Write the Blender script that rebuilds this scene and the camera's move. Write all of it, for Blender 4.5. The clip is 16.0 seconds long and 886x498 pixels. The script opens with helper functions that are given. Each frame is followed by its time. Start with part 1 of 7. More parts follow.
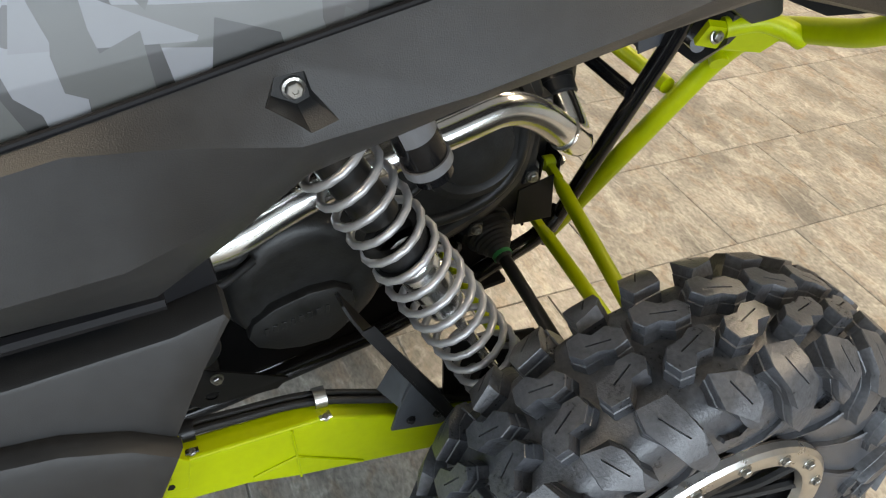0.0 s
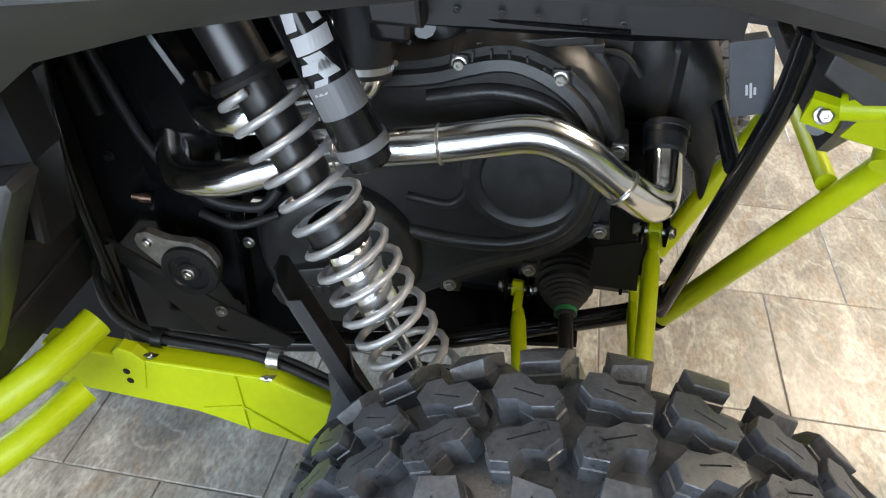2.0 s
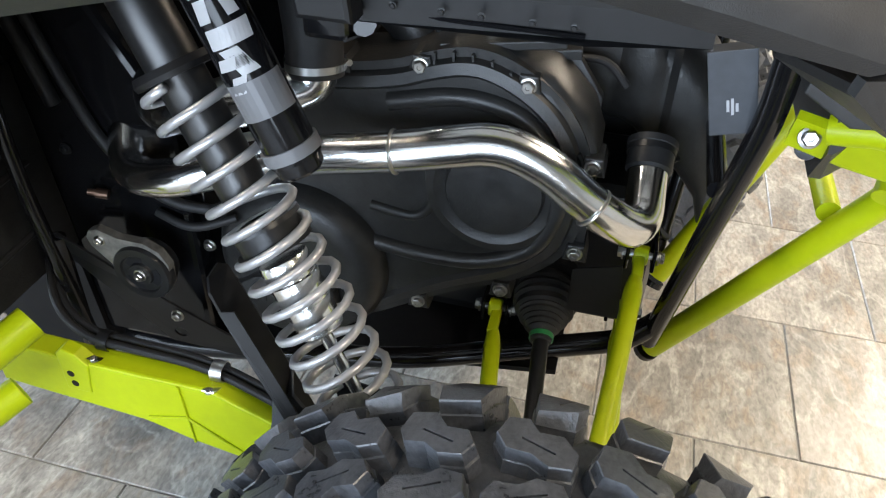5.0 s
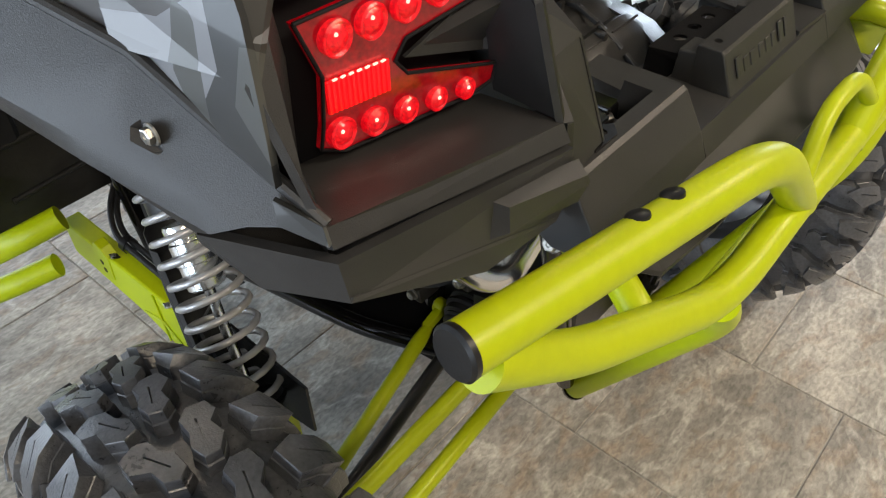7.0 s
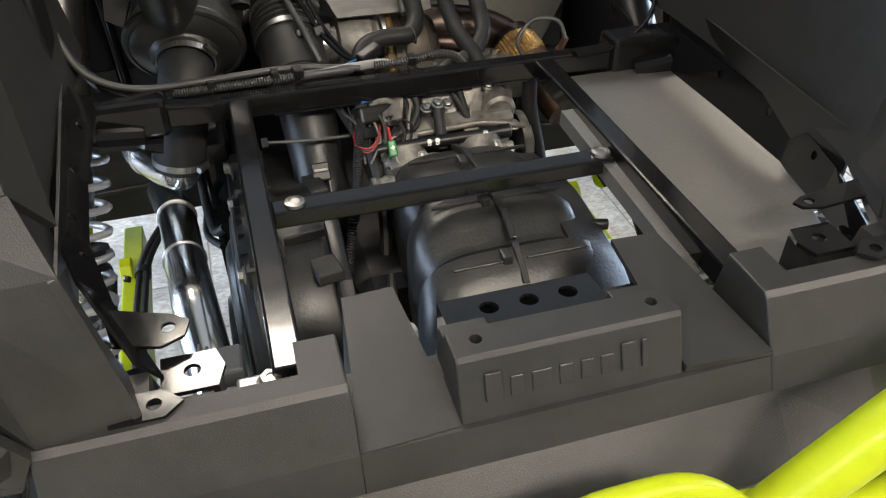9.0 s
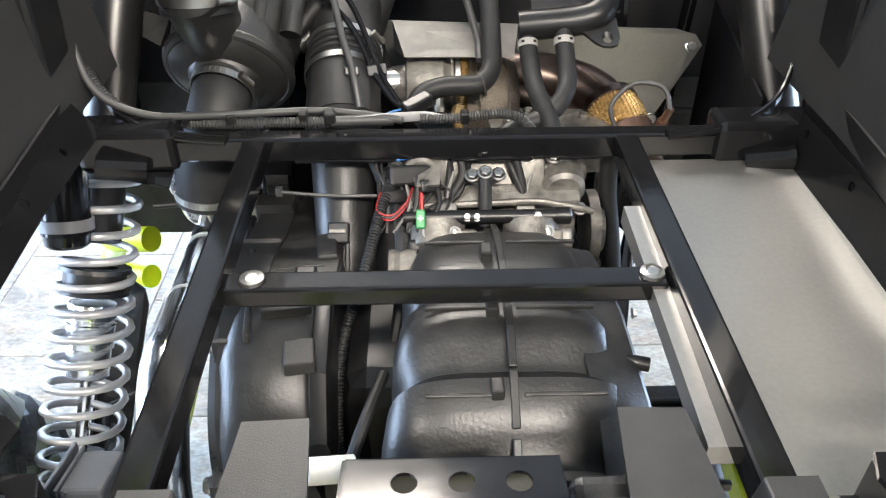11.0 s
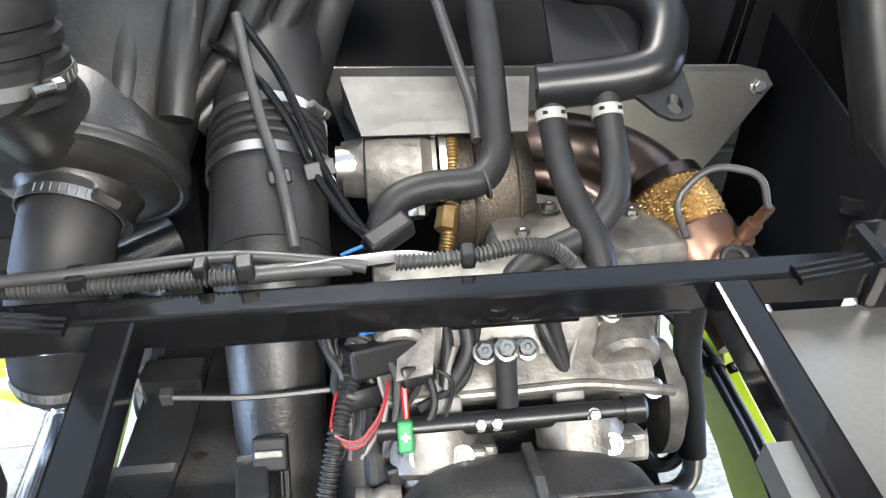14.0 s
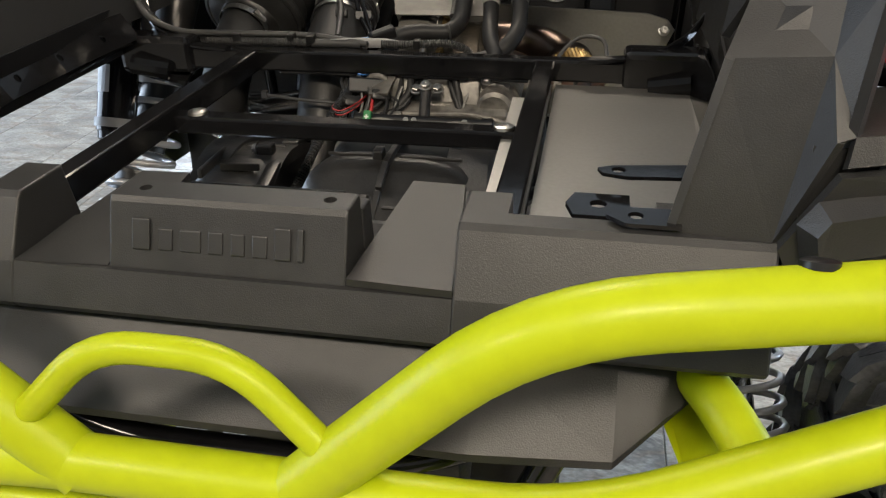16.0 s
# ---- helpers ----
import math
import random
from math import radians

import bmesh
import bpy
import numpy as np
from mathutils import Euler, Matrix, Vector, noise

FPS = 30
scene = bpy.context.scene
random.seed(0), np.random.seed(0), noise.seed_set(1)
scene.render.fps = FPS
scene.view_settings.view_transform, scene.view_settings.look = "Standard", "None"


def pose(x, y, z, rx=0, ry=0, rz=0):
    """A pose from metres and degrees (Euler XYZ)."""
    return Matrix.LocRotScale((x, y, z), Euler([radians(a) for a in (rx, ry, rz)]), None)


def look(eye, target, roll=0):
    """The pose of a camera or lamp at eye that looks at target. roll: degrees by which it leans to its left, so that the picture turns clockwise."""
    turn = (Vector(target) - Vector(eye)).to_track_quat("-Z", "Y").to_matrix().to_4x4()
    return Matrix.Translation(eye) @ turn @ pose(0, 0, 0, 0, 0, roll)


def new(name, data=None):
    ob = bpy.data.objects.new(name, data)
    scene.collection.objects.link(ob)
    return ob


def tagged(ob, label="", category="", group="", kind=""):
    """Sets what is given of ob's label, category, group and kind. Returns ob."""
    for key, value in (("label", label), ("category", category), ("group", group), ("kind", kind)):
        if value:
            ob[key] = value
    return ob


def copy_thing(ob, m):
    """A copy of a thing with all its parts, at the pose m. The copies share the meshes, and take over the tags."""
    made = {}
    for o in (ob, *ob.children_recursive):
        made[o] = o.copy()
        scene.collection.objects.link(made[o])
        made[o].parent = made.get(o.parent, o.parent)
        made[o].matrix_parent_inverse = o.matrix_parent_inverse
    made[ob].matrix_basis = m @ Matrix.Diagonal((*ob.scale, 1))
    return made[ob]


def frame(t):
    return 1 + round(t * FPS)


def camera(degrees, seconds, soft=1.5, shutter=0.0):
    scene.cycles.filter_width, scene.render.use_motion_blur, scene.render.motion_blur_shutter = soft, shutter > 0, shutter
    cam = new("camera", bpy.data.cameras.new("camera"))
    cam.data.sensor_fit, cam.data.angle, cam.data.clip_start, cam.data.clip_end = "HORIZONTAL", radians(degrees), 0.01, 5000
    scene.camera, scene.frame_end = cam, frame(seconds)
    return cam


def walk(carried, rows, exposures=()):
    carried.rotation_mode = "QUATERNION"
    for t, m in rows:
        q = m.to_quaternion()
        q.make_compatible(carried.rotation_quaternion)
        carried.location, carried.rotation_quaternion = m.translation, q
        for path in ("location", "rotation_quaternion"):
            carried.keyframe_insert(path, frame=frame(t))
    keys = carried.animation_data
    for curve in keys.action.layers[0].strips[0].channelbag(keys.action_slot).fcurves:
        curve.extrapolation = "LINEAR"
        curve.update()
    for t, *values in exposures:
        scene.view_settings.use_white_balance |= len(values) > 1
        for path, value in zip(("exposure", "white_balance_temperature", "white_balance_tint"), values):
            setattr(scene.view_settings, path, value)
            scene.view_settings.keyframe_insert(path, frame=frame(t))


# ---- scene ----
cam = camera(59.7, 16.0, 1.2)
PATH = [
    (0, (-1.183, 0.524, 1.422), (0.19, -0.146, 0.132), 4.3),
    (0.5, (-1.31, 0.338, 1.45), (0.158, -0.078, 0.157), 4.1),
    (1, (-1.281, 0.196, 1.41), (0.234, 0.014, 0.117), 3.1),
    (1.5, (-1.211, 0.079, 1.384), (0.313, 0.158, 0.09), 1.6),
    (2, (-1.218, -0.014, 1.35), (0.344, 0.234, 0.126), 2.0),
    (2.5, (-1.218, -0.07, 1.317), (0.394, 0.268, 0.182), 1.3),
    (3, (-1.184, -0.085, 1.282), (0.467, 0.283, 0.216), 1.2),
    (3.2, (-1.171, -0.086, 1.27), (0.498, 0.293, 0.234), 1.6),
    (5.3, (-1.116, -0.147, 1.348), (0.363, 0.28, 0.071), 0.7),
    (5.5, (-1.122, -0.199, 1.374), (0.308, 0.316, 0.074), 0.6),
    (6, (-1.111, -0.409, 1.437), (0.204, 0.351, 0.137), -0.1),
    (6.5, (-1.029, -0.539, 1.467), (0.174, 0.338, 0.132), -1.6),
    (7, (-0.866, -0.629, 1.481), (0.23, 0.349, 0.124), -1.4),
    (7.5, (-0.71, -0.689, 1.497), (0.232, 0.432, 0.135), -2.5),
    (8, (-0.519, -0.781, 1.495), (0.205, 0.532, 0.172), -1.4),
    (8.5, (-0.358, -0.795, 1.486), (0.185, 0.651, 0.216), -1.5),
    (9, (-0.213, -0.73, 1.476), (0.232, 0.774, 0.235), -0.1),
    (9.2, (-0.176, -0.714, 1.477), (0.195, 0.819, 0.248), -0.6),
    (11.3, (-0.019, -0.502, 1.434), (-0.021, 1.098, 0.234), -1.2),
    (11.5, (-0.037, -0.425, 1.433), (-0.055, 1.146, 0.195), -2.1),
    (12, (-0.067, -0.314, 1.421), (0.008, 1.186, 0.099), -0.9),
    (12.5, (-0.072, -0.24, 1.401), (0.02, 1.228, 0.046), -0.7),
    (13, (-0.055, -0.158, 1.374), (0.066, 1.337, 0.05), -0.0),
    (13.5, (-0.041, -0.147, 1.363), (0.108, 1.378, 0.078), 0.2),
    (14, (-0.038, -0.203, 1.377), (0.117, 1.339, 0.114), 0.0),
    (14.5, (-0.022, -0.335, 1.379), (0.037, 1.272, 0.191), -1.2),
    (15, (0.06, -0.502, 1.386), (-0.204, 1.166, 0.313), -1.5),
    (15.5, (0.15, -0.659, 1.351), (-0.195, 1.06, 0.389), -1.4),
    (16, (0.255, -0.826, 1.304), (-0.086, 0.888, 0.331), -1.1),
]
walk(cam, [(t, look(eye, target, roll)) for t, eye, target, roll in PATH], [(0, 0.1, 7100, 10), (0.5, 0.12, 6900, 10), (1, 0.16, 6650, 10), (2, 0.46, 6550, 10), (3, 0.5, 6550, 10), (5.5, 0.65, 6400, 10), (6.5, 0.18, 6600, 10), (7.5, 0.05, 6650, 10), (8.2, 0.0, 6450, 10), (9, 0.7, 6000, 10), (11.5, 1.82, 5700, 10), (12.5, 2.08, 5650, 10), (13.5, 2.24, 5400, 10), (14.2, 2.18, 5450, 10), (15, 1.86, 5800, 10), (15.5, 1.35, 6000, 10), (16, 0.25, 6300, 10)])

# ---- light ----
world = bpy.data.worlds.new("world")
scene.world = world
world.use_nodes = True
wn = world.node_tree
sky = wn.nodes.new("ShaderNodeTexSky")
sky.sky_type, sky.sun_disc, sky.sun_elevation, sky.sun_rotation = "NISHITA", False, radians(40), radians(200)
wn.nodes["Background"].inputs[1].default_value = 0.12
wn.links.new(sky.outputs[0], wn.nodes["Background"].inputs[0])


def area_lamp(name, eye, target, w, h, watts, colour):
    lamp = bpy.data.lights.new(name, "AREA")
    lamp.shape, lamp.size, lamp.size_y, lamp.energy, lamp.color = "RECTANGLE", w, h, watts, colour
    ob = new(name, lamp)
    ob.matrix_world = look(eye, target)
    return tagged(ob, kind="structure")


COOL, WARM = (0.7, 0.83, 1.0), (1.0, 0.85, 0.66)
area_lamp("window_light", (-5.9, 1.0, 1.7), (0, 0.6, 0.9), 7.0, 2.4, 400, COOL)
area_lamp("window_light", (-1.0, 7.4, 1.7), (-0.6, 0, 0.9), 8.0, 2.4, 380, COOL)
area_lamp("window_light", (5.9, 2.0, 1.5), (0, 0.6, 0.3), 4.0, 2.0, 290, COOL)
for lx, ly, watts in ((-2.2, -2.4, 84), (0.6, -2.4, 110), (-0.45, 2.03, 44), (3.4, 2.03, 30), (3.2, -2.4, 110)):
    area_lamp("panel_light", (lx, ly, 3.33), (lx, ly + 0.001, 0), 1.1 if ly < 0 else 0.9, 0.55 if ly < 0 else 0.38, watts, WARM)


# ---- materials ----
def material(name, colour, rough=0.5, metal=0.0, vary=0.25, grain=60.0, bump=0.0, bump_scale=400.0, coat=0.0, spread=0.1, blotch=6.0, emit=0.0, spec=0.5):
    """A surface with blotches and grain in its colour and gloss, and fine relief."""
    m = bpy.data.materials.new(name)
    m.use_nodes = True
    t = m.node_tree
    b = t.nodes["Principled BSDF"]
    b.inputs["Metallic"].default_value = metal
    b.inputs["Coat Weight"].default_value = coat
    b.inputs["Specular IOR Level"].default_value = spec
    co = t.nodes.new("ShaderNodeTexCoord")
    big, fine = t.nodes.new("ShaderNodeTexNoise"), t.nodes.new("ShaderNodeTexNoise")
    big.inputs["Scale"].default_value, fine.inputs["Scale"].default_value = blotch, grain
    big.inputs["Detail"].default_value, fine.inputs["Detail"].default_value = 5, 4
    for n in (big, fine):
        t.links.new(co.outputs["Object"], n.inputs["Vector"])
    mix = t.nodes.new("ShaderNodeMath")
    mix.operation = "MULTIPLY_ADD"
    mix.inputs[1].default_value = 0.5
    half = t.nodes.new("ShaderNodeMath")
    half.operation = "MULTIPLY"
    half.inputs[1].default_value = 0.5
    t.links.new(fine.outputs["Fac"], half.inputs[0])
    t.links.new(big.outputs["Fac"], mix.inputs[0])
    t.links.new(half.outputs[0], mix.inputs[2])
    ramp = t.nodes.new("ShaderNodeValToRGB")
    lo, hi = [c * (1 - vary) for c in colour], [min(1, c * (1 + vary)) for c in colour]
    ramp.color_ramp.elements[0].position, ramp.color_ramp.elements[1].position = 0.3, 0.7
    ramp.color_ramp.elements[0].color, ramp.color_ramp.elements[1].color = (*lo, 1), (*hi, 1)
    t.links.new(mix.outputs[0], ramp.inputs[0])
    t.links.new(ramp.outputs[0], b.inputs["Base Color"])
    gloss = t.nodes.new("ShaderNodeMapRange")
    gloss.inputs[3].default_value, gloss.inputs[4].default_value = max(0.02, rough - spread), min(1, rough + spread)
    t.links.new(mix.outputs[0], gloss.inputs[0])
    t.links.new(gloss.outputs[0], b.inputs["Roughness"])
    if bump:
        rel, bm_n = t.nodes.new("ShaderNodeTexNoise"), t.nodes.new("ShaderNodeBump")
        rel.inputs["Scale"].default_value, rel.inputs["Detail"].default_value = bump_scale, 3
        bm_n.inputs["Strength"].default_value, bm_n.inputs["Distance"].default_value = bump, 0.001
        t.links.new(co.outputs["Object"], rel.inputs["Vector"])
        t.links.new(rel.outputs["Fac"], bm_n.inputs["Height"])
        t.links.new(bm_n.outputs[0], b.inputs["Normal"])
    if emit:
        b.inputs["Emission Color"].default_value, b.inputs["Emission Strength"].default_value = (*colour, 1), emit
    return m


LIME = material("lime_paint", (0.345, 0.41, 0.0025), 0.4, vary=0.08, coat=0.05, bump=0.08, bump_scale=250, spec=0.24)
PLASTIC = material("textured_black_plastic", (0.021, 0.021, 0.0212), 0.42, vary=0.24, bump=0.3, bump_scale=900, spec=0.44, blotch=14)
BLACK = material("black_gloss_paint", (0.006, 0.006, 0.0066), 0.12, vary=0.3, coat=0.05, bump=0.05, bump_scale=70, spec=0.28)
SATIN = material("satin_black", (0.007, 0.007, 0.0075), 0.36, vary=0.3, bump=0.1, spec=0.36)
RUBBER = material("tyre_rubber", (0.055, 0.058, 0.065), 0.33, vary=0.6, bump=0.6, bump_scale=300, spread=0.22, spec=0.62, blotch=22, grain=160)
HOSE = material("hose_rubber", (0.015, 0.015, 0.0155), 0.5, vary=0.4, bump=0.2, spec=0.27, grain=90, spread=0.14)
CHROME = material("polished_aluminium", (0.8, 0.8, 0.79), 0.19, metal=1.0, vary=0.07, spread=0.07, grain=140)
STEEL = material("brushed_steel", (0.62, 0.61, 0.58), 0.3, metal=1.0, vary=0.12, spread=0.12)
ZINC = material("zinc_bolt", (0.38, 0.37, 0.345), 0.3, metal=1.0, vary=0.25)
SPRING = material("silver_spring_paint", (0.4, 0.4, 0.405), 0.34, metal=0.5, vary=0.08, coat=0.3)
ALLOY = material("cast_alloy", (0.175, 0.166, 0.15), 0.5, metal=0.6, vary=0.6, bump=1.0, bump_scale=180, grain=70, blotch=26)
SHEET = material("bare_aluminium_sheet", (0.3, 0.294, 0.28), 0.36, metal=0.82, vary=0.1, spread=0.08, blotch=7, grain=200, bump=0.06, bump_scale=90)
ENGINE_PLASTIC = material("moulded_black_nylon", (0.015, 0.0148, 0.0145), 0.38, vary=0.5, bump=0.4, bump_scale=260, spec=0.38, blotch=18, spread=0.16)
GROUT = material("grout", (0.26, 0.25, 0.23), 0.9, vary=0.2)
WALL = material("wall_paint", (0.3, 0.293, 0.275), 0.7, vary=0.05)


# ---- mesh helpers ----
def part(name, bm, mat, parent=None, label="", smooth=False):
    """Links a bmesh as one mesh object under a thing or a part."""
    me = bpy.data.meshes.new(name)
    bmesh.ops.recalc_face_normals(bm, faces=bm.faces)
    bm.to_mesh(me)
    bm.free()
    me.materials.append(mat)
    if smooth:
        me.shade_smooth()
        if smooth != "all":
            me.set_sharp_from_angle(angle=radians(35 if smooth is True else smooth))
    ob = new(name, me)
    ob.parent = parent
    if label:
        ob["label"] = label
    return ob


def thing(name, label, category, at=(0, 0, 0), group=""):
    ob = new(name)
    ob.empty_display_size = 0.1
    ob.location = at
    return tagged(ob, label, category, group)


def box(bm, at, size, rot=(0, 0, 0), bevel=0.0):
    made = bmesh.ops.create_cube(bm, size=1, matrix=pose(*at, *rot) @ Matrix.Diagonal((*size, 1)))
    if bevel:
        edges = list({e for v in made["verts"] for e in v.link_edges})
        bmesh.ops.bevel(bm, geom=edges, offset=bevel, segments=2, affect="EDGES", profile=0.5)
    return bm


def prism(bm, outline, axis, lo, hi, bevel=0.0):
    """An outline of (a, b) pairs pushed along an axis; a, b are the other two axes in order."""
    order = {"x": (2, 0, 1), "y": (0, 2, 1), "z": (0, 1, 2)}[axis]
    rings = []
    for d in (lo, hi):
        rings.append([bm.verts.new([(a, b, d)[k] for k in order]) for a, b in outline])
    n = len(outline)
    faces = [bm.faces.new(rings[0]), bm.faces.new(rings[1][::-1])]
    for i in range(n):
        faces.append(bm.faces.new((rings[0][i], rings[0][(i + 1) % n], rings[1][(i + 1) % n], rings[1][i])))
    if bevel:
        bmesh.ops.recalc_face_normals(bm, faces=faces)
        bmesh.ops.bevel(bm, geom=list({e for f in faces[:2] for e in f.edges}), offset=bevel, segments=2, affect="EDGES", profile=0.5)
    return bm


def rounded(points, radius, steps=6):
    """A path of points with its corners rounded."""
    pts = [Vector(p) for p in points]
    out = [pts[0]]
    for a, b, c in zip(pts, pts[1:], pts[2:]):
        r = min(radius, 0.48 * (a - b).length, 0.48 * (c - b).length)
        p, q = b + (a - b).normalized() * r, b + (c - b).normalized() * r
        for i in range(steps + 1):
            s = i / steps
            out.append(p.lerp(b, s).lerp(b.lerp(q, s), s))
    return out + [pts[-1]]


def tube(bm, points, r, sides=14, radius=0.05, caps=True, bores=None):
    """A round bar or pipe along a path with rounded corners; bores: radii along it in place of r."""
    path = rounded(points, radius) if radius and len(points) > 2 else [Vector(p) for p in points]
    up = None
    rings = []
    for i, p in enumerate(path):
        d = (path[min(i + 1, len(path) - 1)] - path[max(i - 1, 0)]).normalized()
        if up is None:
            up = d.orthogonal().normalized()
        up = (up - d * up.dot(d)).normalized()
        side = d.cross(up)
        rr = bores[i] if bores else r
        rings.append([bm.verts.new(p + rr * (math.cos(a) * up + math.sin(a) * side)) for a in (2 * math.pi * k / sides for k in range(sides))])
    for a, b in zip(rings, rings[1:]):
        for k in range(sides):
            bm.faces.new((a[k], a[(k + 1) % sides], b[(k + 1) % sides], b[k]))
    if caps:
        bm.faces.new(rings[0][::-1])
        bm.faces.new(rings[-1])
    return bm


def lathe(bm, profile, eye, way, sides=32, start=0.0):
    """A profile of (distance along, radius) turned about the axis from eye along way."""
    way = Vector(way).normalized()
    up = way.orthogonal().normalized()
    side = way.cross(up)
    rings = []
    for d, r in profile:
        c = Vector(eye) + way * d
        if r < 1e-6:
            rings.append([bm.verts.new(c)])
        else:
            rings.append([bm.verts.new(c + r * (math.cos(a) * up + math.sin(a) * side)) for a in (start + 2 * math.pi * k / sides for k in range(sides))])
    for a, b in zip(rings, rings[1:]):
        for k in range(sides):
            j = (k + 1) % sides
            if len(a) == 1 and len(b) == 1:
                continue
            if len(a) == 1:
                bm.faces.new((a[0], b[j], b[k]))
            elif len(b) == 1:
                bm.faces.new((a[k], a[j], b[0]))
            else:
                bm.faces.new((a[k], a[j], b[j], b[k]))
    return bm


def slab(bm, corners, thick):
    """A plate through corner points in order, thickened along its own normal."""
    pts = [Vector(c) for c in corners]
    n = Vector()
    for a, b in zip(pts, pts[1:] + pts[:1]):
        n += a.cross(b)
    n.normalize()
    top, low = [bm.verts.new(p) for p in pts], [bm.verts.new(p - n * thick) for p in pts]
    bm.faces.new(top)
    bm.faces.new(low[::-1])
    for i in range(len(pts)):
        j = (i + 1) % len(pts)
        bm.faces.new((top[i], low[i], low[j], top[j]))
    return bm


def grid(bm, rows, thick=0.0):
    """A skin through rows of points, thickened inwards (towards the vehicle's middle plane and down)."""
    v = [[bm.verts.new(p) for p in row] for row in rows]
    faces = [bm.faces.new((v[i][j], v[i][j + 1], v[i + 1][j + 1], v[i + 1][j])) for i in range(len(v) - 1) for j in range(len(v[0]) - 1)]
    if thick:
        bmesh.ops.recalc_face_normals(bm, faces=faces)
        bmesh.ops.solidify(bm, geom=faces, thickness=thick)
    return bm


B = bmesh.new


def bolt(name, at, way, r, parent, mat=None, label="", tall=0.7):
    """A flanged hex bolt head."""
    bm = lathe(B(), [(0, 0), (0, r * 1.35), (r * 0.22, r * 1.3), (r * 0.3, r)], at, way, 14)
    lathe(bm, [(r * 0.2, r), (r * (0.2 + tall), r * 0.98), (r * (0.3 + tall), r * 0.82), (r * (0.3 + tall), r * 0.4), (r * (0.15 + tall), r * 0.3), (r * (0.15 + tall), 0)], at, way, 6)
    return part(name, bm, mat or ZINC, parent, label)


# ---- room ----
def room():
    x0, x1, y0, y1, top = -6.0, 6.0, -6.0, 7.5, 3.4
    bm = box(B(), ((x0 + x1) / 2, (y0 + y1) / 2, -0.0535), (x1 - x0 + 0.4, y1 - y0 + 0.4, 0.1))
    ground = part("floor", bm, GROUT)
    tagged(ground, "travertine-look grey and beige stone tile floor with grey joints", "floor", kind="structure")
    tagged(part("ceiling", box(B(), (0, 0.75, top + 0.1), (12.4, 13.9, 0.2)), WALL), "plain white ceiling", "ceiling", kind="structure")
    def wall(name, parts):
        bm = B()
        for c, s in parts:
            box(bm, c, s)
        tagged(part(name, bm, WALL), "plain painted showroom wall", "wall", kind="structure")
    wall("wall_east", [((6.1, 0.75, 0.25), (0.2, 13.5, 0.5)), ((6.1, 0.75, 2.95), (0.2, 13.5, 0.9)), ((6.1, -3.0, 1.5), (0.2, 6.0, 2.0)), ((6.1, 5.75, 1.5), (0.2, 3.5, 2.0))])
    wall("wall_south", [((0, -6.1, 1.7), (12, 0.2, 3.4))])
    wall("wall_west", [((-6.1, 0.75, 0.25), (0.2, 13.5, 0.5)), ((-6.1, 0.75, 3.15), (0.2, 13.5, 0.5)), ((-6.1, -4.25, 1.7), (0.2, 3.5, 2.4)), ((-6.1, 6.0, 1.7), (0.2, 3.0, 2.4))])
    wall("wall_north", [((0, 7.6, 0.25), (12.4, 0.2, 0.5)), ((0, 7.6, 3.15), (12.4, 0.2, 0.5)), ((-5.6, 7.6, 1.7), (1.2, 0.2, 2.4)), ((4.6, 7.6, 1.7), (3.2, 0.2, 2.4))])
    return ground


floor = room()

# ---- more materials ----
def camouflage():
    """Grey shard-patterned paint under a clear coat."""
    m = material("camouflage_paint", (0.06, 0.06, 0.06), 0.34, coat=0.3, spec=0.4)
    t = m.node_tree
    b = t.nodes["Principled BSDF"]
    co = t.nodes.new("ShaderNodeTexCoord")
    last = None
    shards = ((7, (1.0, 2.1, 0.9), (0.3, 0.9, 0.2), 0.42, 0.075, 0.98), (9, (0.8, 1.0, 2.2), (0.9, 0.2, 0.7), 0.62, 0.15, 1.1), (10, (1.0, 2.3, 1.0), (1.3, 0.4, 0.5), 0.68, 0.016, 1.0), (12, (1.0, 0.9, 2.4), (0.2, 1.2, 1.1), 0.68, 0.13, 1.1), (17, (1.0, 2.0, 1.0), (0.7, 0.7, 0.1), 0.72, 0.05, 0.95))
    for scale, stretch, turn, level, g, blue in shards:
        warp, v, cut, mix = (t.nodes.new("ShaderNode" + k) for k in ("Mapping", "TexVoronoi", "Math", "Mix"))
        warp.inputs["Rotation"].default_value, warp.inputs["Scale"].default_value = turn, stretch
        t.links.new(co.outputs["Object"], warp.inputs["Vector"])
        v.inputs["Scale"].default_value = scale
        t.links.new(warp.outputs[0], v.inputs["Vector"])
        cut.operation = "GREATER_THAN"
        cut.inputs[1].default_value = level
        apart = t.nodes.new("ShaderNodeSeparateColor")
        t.links.new(v.outputs["Color"], apart.inputs[0])
        t.links.new(apart.outputs[0], cut.inputs[0])
        mix.data_type = "RGBA"
        mix.inputs["A"].default_value = (0.042, 0.04, 0.04, 1)
        mix.inputs["B"].default_value = (g * 0.95, g, g * blue, 1)
        t.links.new(cut.outputs[0], mix.inputs["Factor"])
        if last:
            t.links.new(last.outputs["Result"], mix.inputs["A"])
        last = mix
    t.links.new(last.outputs["Result"], b.inputs["Base Color"])
    return m


